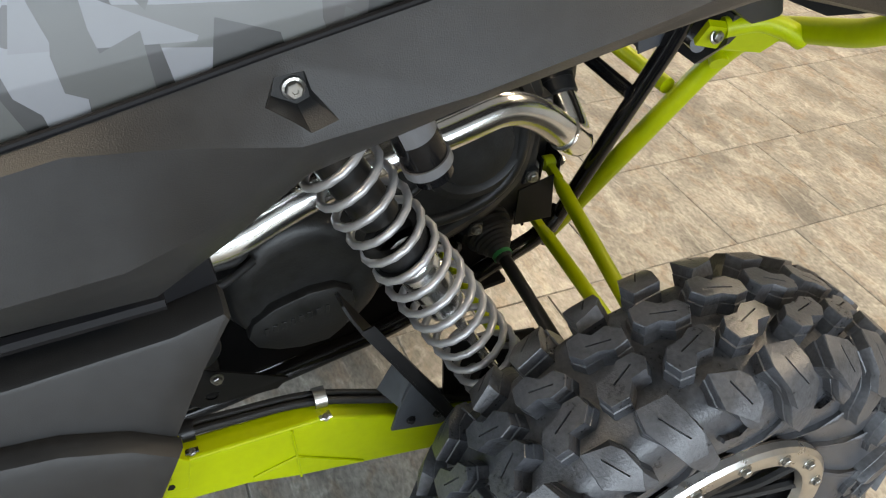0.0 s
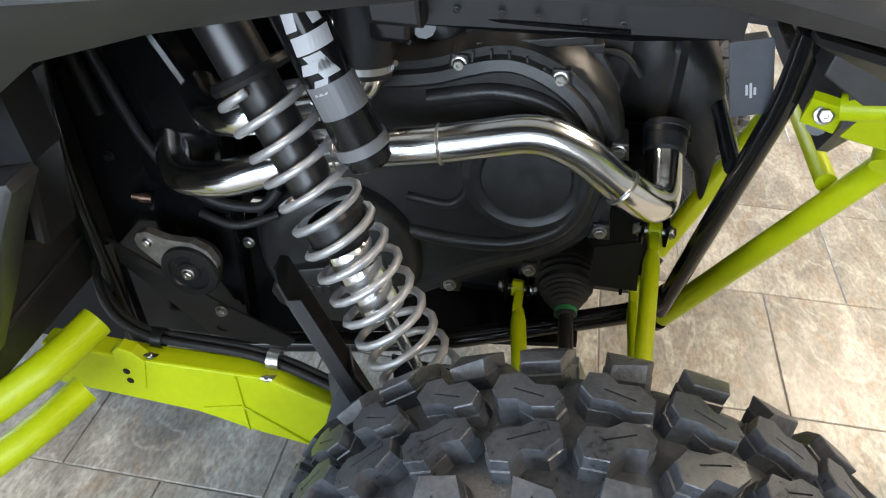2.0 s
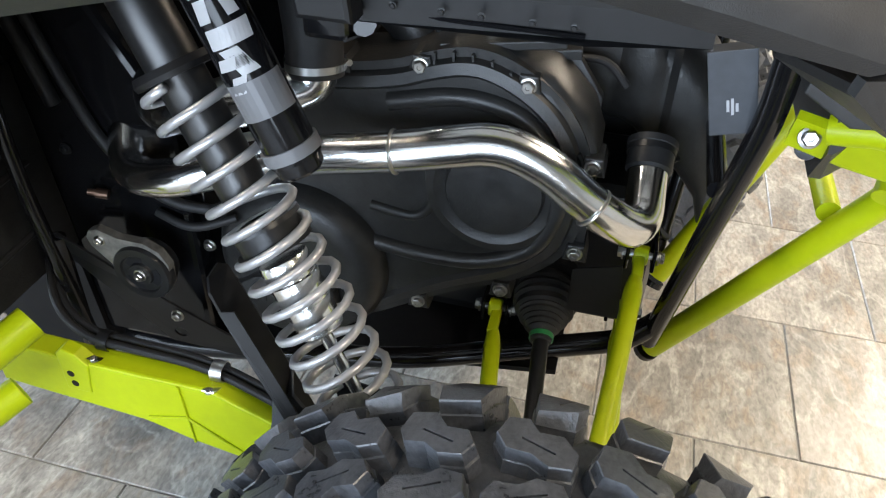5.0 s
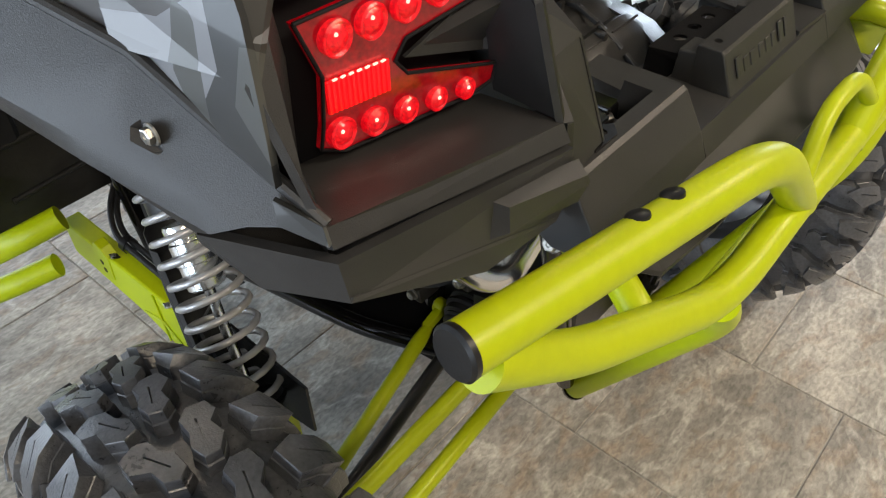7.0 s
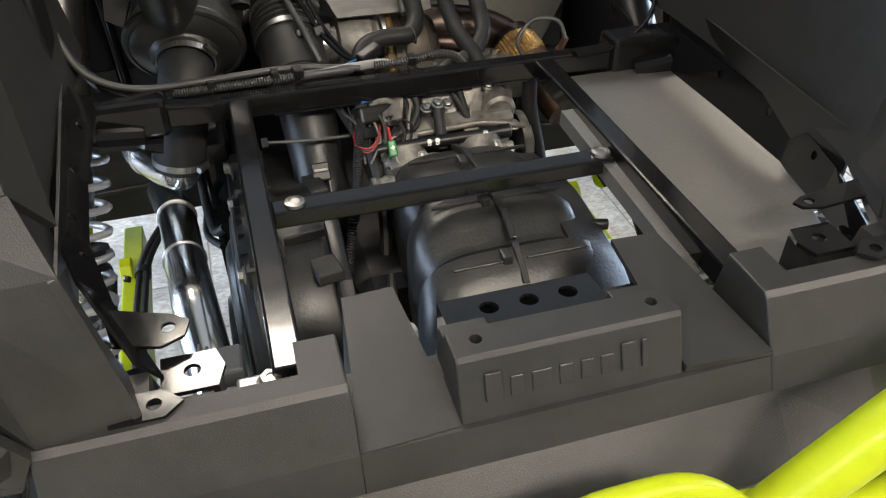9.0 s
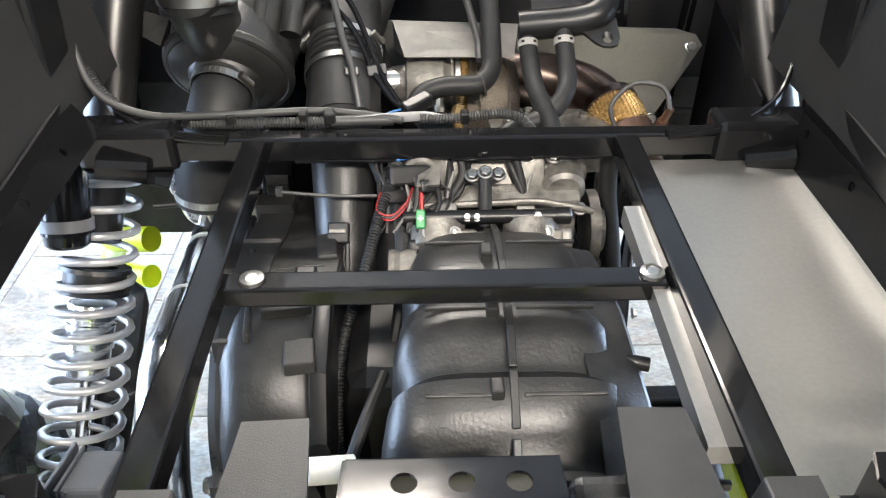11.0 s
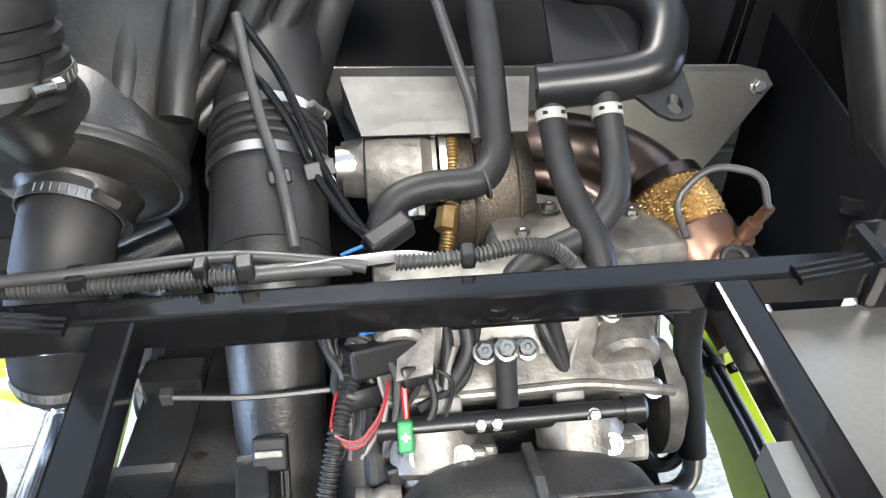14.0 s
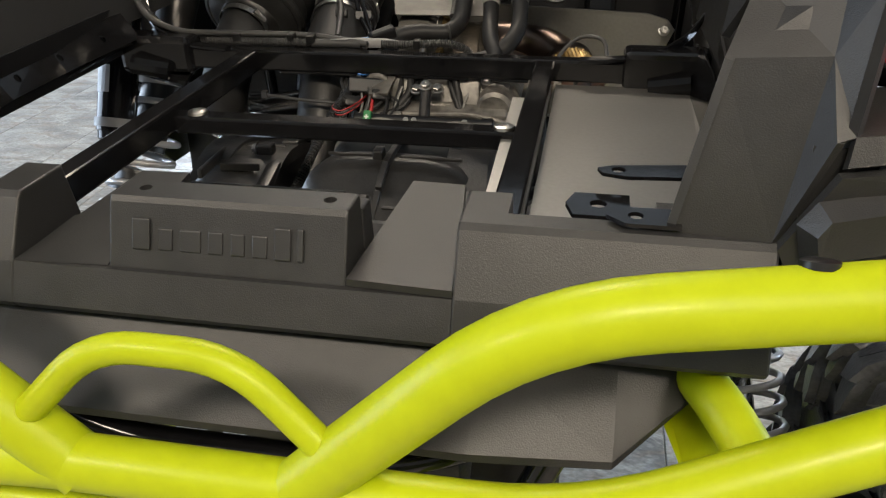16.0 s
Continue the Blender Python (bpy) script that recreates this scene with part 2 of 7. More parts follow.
def travertine():
    """Clouded grey-beige stone with pale and rusty veins, different on every tile."""
    m = bpy.data.materials.new("travertine_tile")
    m.use_nodes = True
    t = m.node_tree
    b = t.nodes["Principled BSDF"]
    N = lambda kind: t.nodes.new("ShaderNode" + kind)
    geo, info, shift = N("NewGeometry"), N("ObjectInfo"), N("VectorMath")
    add = N("Math")
    t.links.new(info.outputs["Random"], add.inputs[0])
    t.links.new(geo.outputs["Random Per Island"], add.inputs[1])
    scale = N("VectorMath")
    scale.operation = "SCALE"
    scale.inputs[0].default_value = (17.0, 31.0, 5.0)
    t.links.new(add.outputs[0], scale.inputs["Scale"])
    t.links.new(geo.outputs["Position"], shift.inputs[0])
    t.links.new(scale.outputs[0], shift.inputs[1])
    cloud, vein, fine, speck = (N("TexNoise") for _ in range(4))
    for n, sc, det, dist in ((cloud, 4.0, 9, 0.7), (vein, 2.6, 10, 1.1), (fine, 60, 8, 0.5), (speck, 11, 10, 0.8)):
        n.inputs["Scale"].default_value, n.inputs["Detail"].default_value, n.inputs["Distortion"].default_value = sc, det, dist
        stretch = N("Mapping")
        stretch.inputs["Scale"].default_value = (1.0, 1.9, 1.0)
        t.links.new(shift.outputs[0], stretch.inputs[0])
        t.links.new(stretch.outputs[0], n.inputs["Vector"])
    base = N("ValToRGB")
    els = base.color_ramp.elements
    els[0].position, els[0].color = 0.32, (0.16, 0.148, 0.128, 1)
    els[1].position, els[1].color = 0.7, (0.38, 0.352, 0.302, 1)
    mid = els.new(0.5)
    mid.color = (0.255, 0.238, 0.205, 1)
    t.links.new(cloud.outputs["Fac"], base.inputs[0])
    line = N("ValToRGB")
    le = line.color_ramp.elements
    le[0].position, le[0].color, le[1].position, le[1].color = 0.47, (0, 0, 0, 1), 0.53, (0, 0, 0, 1)
    top = le.new(0.5)
    top.color = (1, 1, 1, 1)
    t.links.new(vein.outputs["Fac"], line.inputs[0])
    patch = N("MapRange")
    patch.inputs[1].default_value, patch.inputs[2].default_value = 0.5, 0.68
    t.links.new(speck.outputs["Fac"], patch.inputs[0])
    amount = N("Math")
    amount.operation = "MULTIPLY"
    amount.inputs[1].default_value = 0.3
    t.links.new(line.outputs[0], amount.inputs[0])
    pale = N("Mix")
    pale.data_type = "RGBA"
    pale.inputs["B"].default_value = (0.58, 0.55, 0.48, 1)
    t.links.new(amount.outputs[0], pale.inputs["Factor"])
    t.links.new(base.outputs[0], pale.inputs["A"])
    rust = N("Mix")
    rust.data_type = "RGBA"
    rust.inputs["B"].default_value = (0.23, 0.17, 0.115, 1)
    half = N("Math")
    half.operation = "MULTIPLY"
    half.inputs[1].default_value = 0.75
    t.links.new(patch.outputs[0], half.inputs[0])
    t.links.new(half.outputs[0], rust.inputs["Factor"])
    t.links.new(pale.outputs["Result"], rust.inputs["A"])
    grainy = N("Mix")
    grainy.data_type, grainy.blend_type = "RGBA", "OVERLAY"
    grainy.inputs["Factor"].default_value = 0.8
    t.links.new(rust.outputs["Result"], grainy.inputs["A"])
    t.links.new(fine.outputs["Fac"], grainy.inputs["B"])
    sat = N("HueSaturation")
    sat.inputs["Saturation"].default_value = 0.85
    t.links.new(grainy.outputs["Result"], sat.inputs["Color"])
    t.links.new(sat.outputs[0], b.inputs["Base Color"])
    gl = N("MapRange")
    gl.inputs[3].default_value, gl.inputs[4].default_value = 0.2, 0.5
    t.links.new(speck.outputs["Fac"], gl.inputs[0])
    t.links.new(gl.outputs[0], b.inputs["Roughness"])
    rel = N("Bump")
    rel.inputs["Strength"].default_value, rel.inputs["Distance"].default_value = 0.25, 0.002
    t.links.new(speck.outputs["Fac"], rel.inputs["Height"])
    t.links.new(rel.outputs[0], b.inputs["Normal"])
    return m


CAMO, TILE = camouflage(), travertine()
MATTE_BAND = material("matte_spring_band", (0.25, 0.245, 0.23), 0.5, vary=0.2)
SLEEVE = material("grey_wire_sleeve", (0.13, 0.128, 0.12), 0.45, vary=0.3)
GREY = material("light_grey_decal", (0.4, 0.4, 0.41), 0.35, vary=0.06)
DECAL = material("dark_grey_decal", (0.14, 0.14, 0.145), 0.35, vary=0.06)
FIN = material("grey_cast_box", (0.042, 0.046, 0.053), 0.5, vary=0.25, bump=0.2)
GREEN = material("green_plastic", (0.02, 0.17, 0.05), 0.4, vary=0.1)
RED = material("red_insulation", (0.3, 0.012, 0.012), 0.4, vary=0.1)
BLUE = material("blue_connector", (0.02, 0.1, 0.3), 0.4, vary=0.1)
WHITE = material("white_plastic", (0.7, 0.69, 0.64), 0.45, vary=0.08)
GREYTUBE = material("grey_wrapped_cable", (0.032, 0.032, 0.032), 0.46, vary=0.3, bump=0.2)
COPPER = material("heat_tinted_copper", (0.17, 0.105, 0.075), 0.36, metal=0.9, vary=0.5, grain=60)
GOLD = material("heat_tinted_braid", (0.38, 0.265, 0.115), 0.36, metal=0.9, vary=0.35, grain=120, bump=0.4, bump_scale=300)
BURNT = material("heat_tinted_steel", (0.13, 0.1, 0.085), 0.3, metal=1.0, vary=0.5, grain=30)
WRAP = material("woven_heat_wrap", (0.085, 0.072, 0.055), 0.42, metal=0.6, vary=0.7, grain=420, bump=1.0, bump_scale=520)
DARKSTEEL = material("dark_anodised_steel", (0.055, 0.054, 0.053), 0.34, metal=0.8, vary=0.15)
LENS_RED = material("lit_red_lens", (0.2, 0.001, 0.004), 0.1, vary=0.6, coat=0.5, emit=0.3, grain=260, blotch=60)
LED_RED = material("lit_red_diode", (0.5, 0.003, 0.008), 0.1, vary=0.75, coat=0.4, emit=0.66, grain=320, blotch=200, bump=0.9, bump_scale=380)
# Hot line of the strip, and the glints put on the round diodes.
LED_SPOT = material("lit_diode_spot", (1.0, 0.16, 0.13), 0.2, vary=0.02, emit=5.0)
STRIP_RED = material("lit_red_strip", (0.7, 0.004, 0.008), 0.15, vary=0.4, emit=0.75)
# Darker copy of SHEET; the dark reflection on the turbo shield is in its colour.
DIM_SHEET = material("dimmed_aluminium_sheet", (0.15, 0.145, 0.135), 0.56, metal=0.55, vary=0.3, spread=0.14, blotch=16)
BAND = material("stainless_band", (0.34, 0.335, 0.32), 0.36, metal=1.0, vary=0.2, spread=0.12)
# Dull black parts; also puts the shade of gaps, holes and slots into colour.
DULL = material("dull_black_and_gap_shade", (0.005, 0.005, 0.006), 0.6, vary=0.2, spec=0.2)


# ---- vehicle ----
utv = thing("utility_vehicle", "lime-green, black and grey-camouflage side-by-side with open rear bay", "off-road vehicle")


def mirrored(s, pts):
    """Points given for the left side, on the left (-1) or on the right (1)."""
    return [(-s * x, y, z) for x, y, z in pts]


def carve(ob, cutter):
    """Takes a solid away from a part's mesh, and keeps the result as plain mesh."""
    me = bpy.data.meshes.new("cutter")
    bmesh.ops.recalc_face_normals(cutter, faces=cutter.faces)
    cutter.to_mesh(me)
    cutter.free()
    tool = new("cutter", me)
    mod = ob.modifiers.new("cut", "BOOLEAN")
    mod.operation, mod.solver, mod.object = "DIFFERENCE", "EXACT", tool
    bpy.context.view_layer.update()
    done = bpy.data.meshes.new_from_object(ob.evaluated_get(bpy.context.evaluated_depsgraph_get()))
    ob.modifiers.clear()
    ob.data = done
    bpy.data.objects.remove(tool)
    return ob


def ribbed(bm, points, r, pitch=0.006, depth=0.0012, sides=12, radius=0.05):
    """A corrugated conduit along a path."""
    path = rounded(points, radius, 10)
    fine, bores, run = [], [], 0.0
    for a, b in zip(path, path[1:]):
        n = max(1, round((b - a).length / (pitch / 4)))
        for k in range(n):
            fine.append(a.lerp(b, k / n))
            bores.append(r + depth * math.copysign(1, math.sin(2 * math.pi * run / pitch + 0.1)))
            run += (b - a).length / n
    return tube(bm, fine, r, sides, 0, True, bores)


def ring(bm, at, way, r, wire, sides=28, n=8):
    """A hoop round an axis."""
    prof = [(wire * math.sin(2 * math.pi * k / n), r + wire * math.cos(2 * math.pi * k / n)) for k in range(n + 1)]
    return lathe(bm, prof, at, way, sides)


def clamp(name, at, way, r, width, parent, label="worm-drive hose clamp", mat=None):
    """A band round a hose with its screw block and the hex end of the screw."""
    way = Vector(way).normalized()
    at = Vector(at)
    bm = lathe(B(), [(-width / 2, r), (-width / 2, r + 0.0014), (width / 2, r + 0.0014), (width / 2, r), (-width / 2, r)], at, way, 40)
    side = Vector((0.75, -0.6, 0.25))
    side = (side - way * side.dot(way)).normalized()
    along = way.cross(side)
    hub = at + side * (r + 0.0045)
    tube(bm, [hub - along * 0.008, hub + along * 0.006], 0.0036, 10, 0)
    tube(bm, [hub + along * 0.006, hub + along * 0.012], 0.0046, 6, 0)
    for k in range(-3, 4):
        a = 0.16 * k
        q = at + (r + 0.0014) * (side * math.cos(a + 0.85) + along * math.sin(a + 0.85))
        tube(bm, [q - way * width * 0.36, q + way * width * 0.36], 0.0008, 5, 0)
    return part(name, bm, mat or BAND, parent, label, True)


# wheels
CROWN = [(0.0, 0.0, 0.362), (0.037, 0.037, 0.3615), (0.07, 0.07, 0.358), (0.088, 0.086, 0.351), (0.11, 0.097, 0.336), (0.142, 0.103, 0.308), (0.178, 0.104, 0.272), (0.217, 0.097, 0.235), (0.253, 0.082, 0.203)]


def on_tread(s):
    """The place (along the axle, radius) on the carcass at s metres from the crown's middle, and the way out of it."""
    a = abs(s)
    for (s0, x0, r0), (s1, x1, r1) in zip(CROWN, CROWN[1:]):
        if a <= s1:
            f = (a - s0) / (s1 - s0)
            dx, dr = x1 - x0, r1 - r0
            n = math.hypot(dx, dr)
            return math.copysign(x0 + f * dx, s), r0 + f * dr, math.copysign(-dr / n, s), dx / n
    raise ValueError(s)


def lug_mesh(outline, tall, cut=None):
    """A rubber block on the tread; outline in metres across and round the tyre, with sloping flanks and a thin slit in its top."""
    cs, cv = sum(p[0] for p in outline) / len(outline), sum(p[1] for p in outline) / len(outline)
    bm, rings = B(), []

    def put(s, v, h):
        x, r, nx, nr = on_tread(max(-0.25, min(0.25, s)))
        ang = v / 0.385
        return bm.verts.new((x + nx * h, -(r + nr * h) * math.sin(ang), (r + nr * h) * math.cos(ang)))

    n = len(outline)
    for k, h in ((1.07, -0.005), (1.0, tall * 0.5), (0.945, tall * 0.54), (0.915, tall * 0.96), (0.885, tall)):
        rings.append([put(cs + (s - cs) * k, cv + (v - cv) * k, h) for s, v in outline])
    for a, b in zip(rings, rings[1:]):
        for i in range(n):
            bm.faces.new((a[i], a[(i + 1) % n], b[(i + 1) % n], b[i]))
    if cut:
        (s0, v0), (s1, v1) = cut
        ds, dv = s1 - s0, v1 - v0
        m = math.hypot(ds, dv)
        ps, pv = -dv / m * 0.0011, ds / m * 0.0011
        slit = [(s0 + ps, v0 + pv), (s1 + ps, v1 + pv), (s1 - ps, v1 - pv), (s0 - ps, v0 - pv)]
        up, down = [put(s, v, tall) for s, v in slit], [put(s, v, tall - 0.006) for s, v in slit]
        for i in range(4):
            bm.faces.new((up[i], up[(i + 1) % 4], down[(i + 1) % 4], down[i]))
        bm.faces.new(down)
        loops = [bm.edges.get((a, b)) for r in (rings[-1], up) for a, b in zip(r, r[1:] + r[:1])]
        bmesh.ops.triangle_fill(bm, use_beauty=True, use_dissolve=False, edges=loops)
        bm.faces.ensure_lookup_table()
    else:
        hub = put(cs, cv, tall * 1.01)
        for a, b in zip(rings[-1], rings[-1][1:] + rings[-1][:1]):
            bm.faces.new((a, b, hub))
    bmesh.ops.recalc_face_normals(bm, faces=bm.faces)
    me = bpy.data.meshes.new("tread_block")
    bm.to_mesh(me)
    bm.free()
    me.shade_smooth()
    me.set_sharp_from_angle(angle=radians(26))
    me.materials.append(RUBBER)
    return me


def wheel():
    prof = [(-0.118, 0.196), (-0.124, 0.21), (-0.113, 0.214), (-0.108, 0.2), (-0.09, 0.178), (-0.02, 0.172), (0.09, 0.18), (0.108, 0.204), (0.104, 0.204), (0.085, 0.17), (-0.02, 0.163), (-0.085, 0.165), (-0.1, 0.185), (-0.118, 0.196)]
    prof = [(x * 0.83, r) for x, r in prof]
    rim = part("rear_wheel", lathe(B(), prof, (0, 0, 0), (1, 0, 0), 48), SATIN, utv, "black alloy wheel with bright bead ring and knobbly tyre", True)
    side = [(math.copysign(x, s), r) for s in (-1, 1) for _, x, r in (CROWN if s > 0 else CROWN[:0:-1])]
    inner = [(x * 0.9, r - 0.02) for x, r in side[::-1]]
    part("tyre", lathe(B(), side + inner + side[:1], (0, 0, 0), (1, 0, 0), 96), RUBBER, rim, "black rubber off-road tyre carcass", True)
    bm = lathe(B(), [(-0.096, 0.17), (-0.108, 0.174), (-0.112, 0.18), (-0.112, 0.206), (-0.107, 0.213), (-0.096, 0.213)], (0, 0, 0), (1, 0, 0), 48)
    part("bead_ring", bm, STEEL, rim, "machined aluminium bead ring", True)
    for k in range(16):
        a = 2 * math.pi * k / 16
        bolt("bolt", (-0.112, 0.192 * math.cos(a), 0.192 * math.sin(a)), (-1, 0, 0), 0.0075, rim)
    for k in range(7):
        a = 2 * math.pi * k / 7
        bm = B()
        for d in (-0.2, 0.2):
            tube(bm, [(-0.055, 0.045 * math.cos(a + d), 0.045 * math.sin(a + d)), (-0.08, 0.11 * math.cos(a + d * 0.6), 0.11 * math.sin(a + d * 0.6)), (-0.092, 0.174 * math.cos(a + d), 0.174 * math.sin(a + d))], 0.009, 8, 0.03)
        part("spoke", bm, SATIN, rim, smooth=True)
    part("hub_cap", lathe(B(), [(-0.075, 0), (-0.075, 0.03), (-0.06, 0.055), (-0.03, 0.06), (0.05, 0.06), (0.05, 0)], (0, 0, 0), (1, 0, 0), 24), SATIN, rim, smooth=True)
    part("brake_disc", lathe(B(), [(0.03, 0.06), (0.03, 0.115), (0.036, 0.115), (0.036, 0.06), (0.03, 0.06)], (0, 0, 0), (1, 0, 0), 32), STEEL, rim, smooth=True)
    tall = 0.034
    hook = [(-0.056, -0.036), (-0.034, -0.042), (-0.016, -0.034), (-0.015, -0.012), (-0.002, 0.004), (-0.003, 0.028), (-0.02, 0.037), (-0.038, 0.028), (-0.04, 0.006), (-0.058, -0.01)]
    elbow = [(-0.064, -0.034), (-0.042, -0.042), (-0.022, -0.03), (-0.02, -0.006), (-0.008, 0.012), (-0.012, 0.034), (-0.034, 0.038), (-0.05, 0.022), (-0.048, -0.002), (-0.066, -0.014)]
    cap_l = [(-0.07, -0.036), (-0.092, -0.042), (-0.112, -0.028), (-0.132, -0.016), (-0.138, 0.02), (-0.114, 0.024), (-0.096, 0.016), (-0.074, 0.008)]
    cap_s = [(-0.076, -0.03), (-0.1, -0.034), (-0.12, -0.018), (-0.13, 0.01), (-0.114, 0.024), (-0.094, 0.02), (-0.078, 0.01)]
    foot_l = [(-0.108, -0.03), (-0.134, -0.018), (-0.156, -0.012), (-0.18, 0.004), (-0.196, 0.03), (-0.176, 0.042), (-0.15, 0.034), (-0.13, 0.03), (-0.11, 0.026)]
    foot_s = [(-0.11, -0.018), (-0.128, -0.01), (-0.148, 0.004), (-0.162, 0.024), (-0.148, 0.032), (-0.128, 0.026), (-0.11, 0.018)]
    bar_s = [(-0.165, 0.034), (-0.2, 0.027), (-0.235, 0.008), (-0.268, -0.022), (-0.284, -0.044), (-0.278, -0.05), (-0.26, -0.032), (-0.23, -0.004), (-0.198, 0.015), (-0.165, 0.022)]
    hook_s = [(-0.16, 0.028), (-0.178, 0.03), (-0.19, 0.014), (-0.188, -0.012), (-0.176, -0.03), (-0.17, -0.026), (-0.18, -0.01), (-0.18, 0.01), (-0.172, 0.018), (-0.16, 0.018)]
    n = 14
    pitch = 2 * math.pi / n
    step = pitch * 0.385
    kinds = []
    for sign in (-1, 1):
        turn = 0.0 if sign < 0 else pitch / 2
        for out, at, h, cut in (
            (hook, 0.0, tall, ((-0.034, -0.02), (-0.02, 0.018))),
            (elbow, step / 2, tall * 0.97, ((-0.04, -0.02), (-0.028, 0.018))),
            (cap_l, 0.02, tall, ((-0.088, -0.022), (-0.114, 0.004))),
            (cap_s, 0.02 + step / 2, tall * 0.95, ((-0.09, -0.012), (-0.112, 0.006))),
            (foot_l, 0.02, 0.026, None), (foot_s, 0.02 + step / 2, 0.023, None),
            (bar_s, 0.02, 0.008, None), (hook_s, 0.02 + step / 2, 0.01, None),
        ):
            o = [(-sign * s * 0.88, v * 0.99 + at) for s, v in out]
            c = [(-sign * s * 0.86, v * 0.8 + at) for s, v in cut] if cut else None
            kinds.append((lug_mesh(o, h, c), turn))
    for i in range(n):
        for me, turn in kinds:
            ob = new("tread_block", me)
            ob.parent = rim
            ob.matrix_basis = pose(0, 0, 0, math.degrees(pitch * i + turn))
    return rim


rim = wheel()
rim.matrix_basis = pose(-0.713, -0.11, 0.386)
copy_thing(rim, pose(0.713, -0.11, 0.386, 0, 0, 180))

# frame
for s in (-1, 1):
    part("lower_rail", tube(B(), [(s * 0.25, 1.25, 0.3), (s * 0.25, 0.55, 0.3), (s * 0.23, 0.15, 0.365), (s * 0.15, -0.2, 0.43), (s * 0.13, -0.25, 0.47)], 0.019, 14, 0.06), BLACK, utv, "gloss black frame tube", True)
    part("rear_diagonal", tube(B(), [(s * 0.125, -0.24, 0.42), (s * 0.3, -0.285, 0.93), (s * 0.33, -0.28, 1.03)], 0.016, 14, 0.06), BLACK, utv, "gloss black frame tube", True)
    part("bed_rail", box(B(), (-0.211 if s < 0 else 0.1965, -0.064, 1.016), (0.026, 0.468, 0.028), (0, 0, 0), 0.003), BLACK, utv, "gloss black square bed rail")
    part("front_upright", tube(B(), [(s * 0.375, 0.64, 0.4), (s * 0.395, 0.66, 0.75), (s * 0.41, 0.62, 1.3)], 0.011, 12, 0.1), BLACK, utv, smooth=True)
    bm = slab(B(), mirrored(s, [(-0.385, 0.67, 0.66), (-0.345, 0.505, 0.505), (-0.325, 0.375, 0.415), (-0.325, 0.395, 0.395), (-0.335, 0.52, 0.41), (-0.37, 0.655, 0.6)]), 0.004)
    brace = part("brace_plate", bm, SATIN, utv, "satin black pressed brace plate")
    for y, z, x, r in ((0.499, 0.433, -0.33, 0.011), (0.648, 0.638, -0.37, 0.011)):
        carve(brace, tube(B(), [(-s * (x - 0.06), y, z), (-s * (x + 0.06), y, z)], r, 16))
    bolt("bolt", (s * 0.352, 0.488, 0.483), (s, 0, 0), 0.008, utv)
    part("brace_strut", tube(B(), [(s * 0.375, 0.645, 0.62), (s * 0.365, 0.66, 0.34)], 0.012, 10), BLACK, utv, smooth=True)
    part("seat_base_panel", prism(B(), [(0.475, 0.35), (1.3, 0.33), (1.3, 1.25), (0.62, 1.25), (0.56, 0.95), (0.475, 0.8)], "x", s * 0.235, s * 0.29, 0.01), BLACK, utv, "gloss black inner panel")
    part("shock_tower", box(B(), (s * 0.35, 0.185, 1.02), (0.11, 0.05, 0.05), (0, 0, 0), 0.008), BLACK, utv, "gloss black pressed shock mount")
    bm = slab(B(), mirrored(s, [(-0.3, 0.215, 1.02), (-0.41, 0.2, 1.035), (-0.4, 0.16, 1.0), (-0.31, 0.155, 0.98)]), 0.006)
    tube(bm, mirrored(s, [(-0.33, 0.16, 1.0), (-0.38, 0.15, 1.01)]), 0.014, 10, 0)
    part("shock_mount_gusset", bm, BLACK, utv, smooth=True)
part("front_cross_rail", box(B(), (-0.01, 0.1805, 1.016), (0.76, 0.0235, 0.028), (0, 0, 0), 0.003), BLACK, utv, "gloss black square cross rail")
bar = part("rear_cross_rail", box(B(), (-0.008, -0.062, 1.01), (0.382, 0.026, 0.02), (0, 0, 0), 0.003), BLACK, utv, "gloss black cross rail")
for x in (-0.174, 0.17):
    bm = lathe(B(), [(0, 0), (0, 0.0115), (0.003, 0.0105), (0.0042, 0.006), (0.0034, 0.005), (0.0034, 0)], (x, -0.062, 1.0205), (0, 0, 1), 24)
    part("washer_head_screw", bm, ZINC, bar, "bright flat screw head", True)
for x, w in ((-0.11, 0.12), (0.05, 0.09), (0.15, 0.05)):
    part("rail_lip", box(B(), (x, 0.172, 1.0005), (w, 0.004, 0.004), (0, 0, 0), 0.001), BLACK, utv)
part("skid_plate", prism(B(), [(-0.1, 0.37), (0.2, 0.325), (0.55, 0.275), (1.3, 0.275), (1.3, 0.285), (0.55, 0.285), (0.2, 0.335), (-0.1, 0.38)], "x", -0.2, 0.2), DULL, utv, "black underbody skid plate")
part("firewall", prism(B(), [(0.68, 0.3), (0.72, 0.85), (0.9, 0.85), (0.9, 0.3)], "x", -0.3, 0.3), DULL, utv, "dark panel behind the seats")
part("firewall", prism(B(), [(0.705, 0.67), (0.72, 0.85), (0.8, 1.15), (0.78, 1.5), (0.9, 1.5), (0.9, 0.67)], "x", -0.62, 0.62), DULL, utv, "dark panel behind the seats")
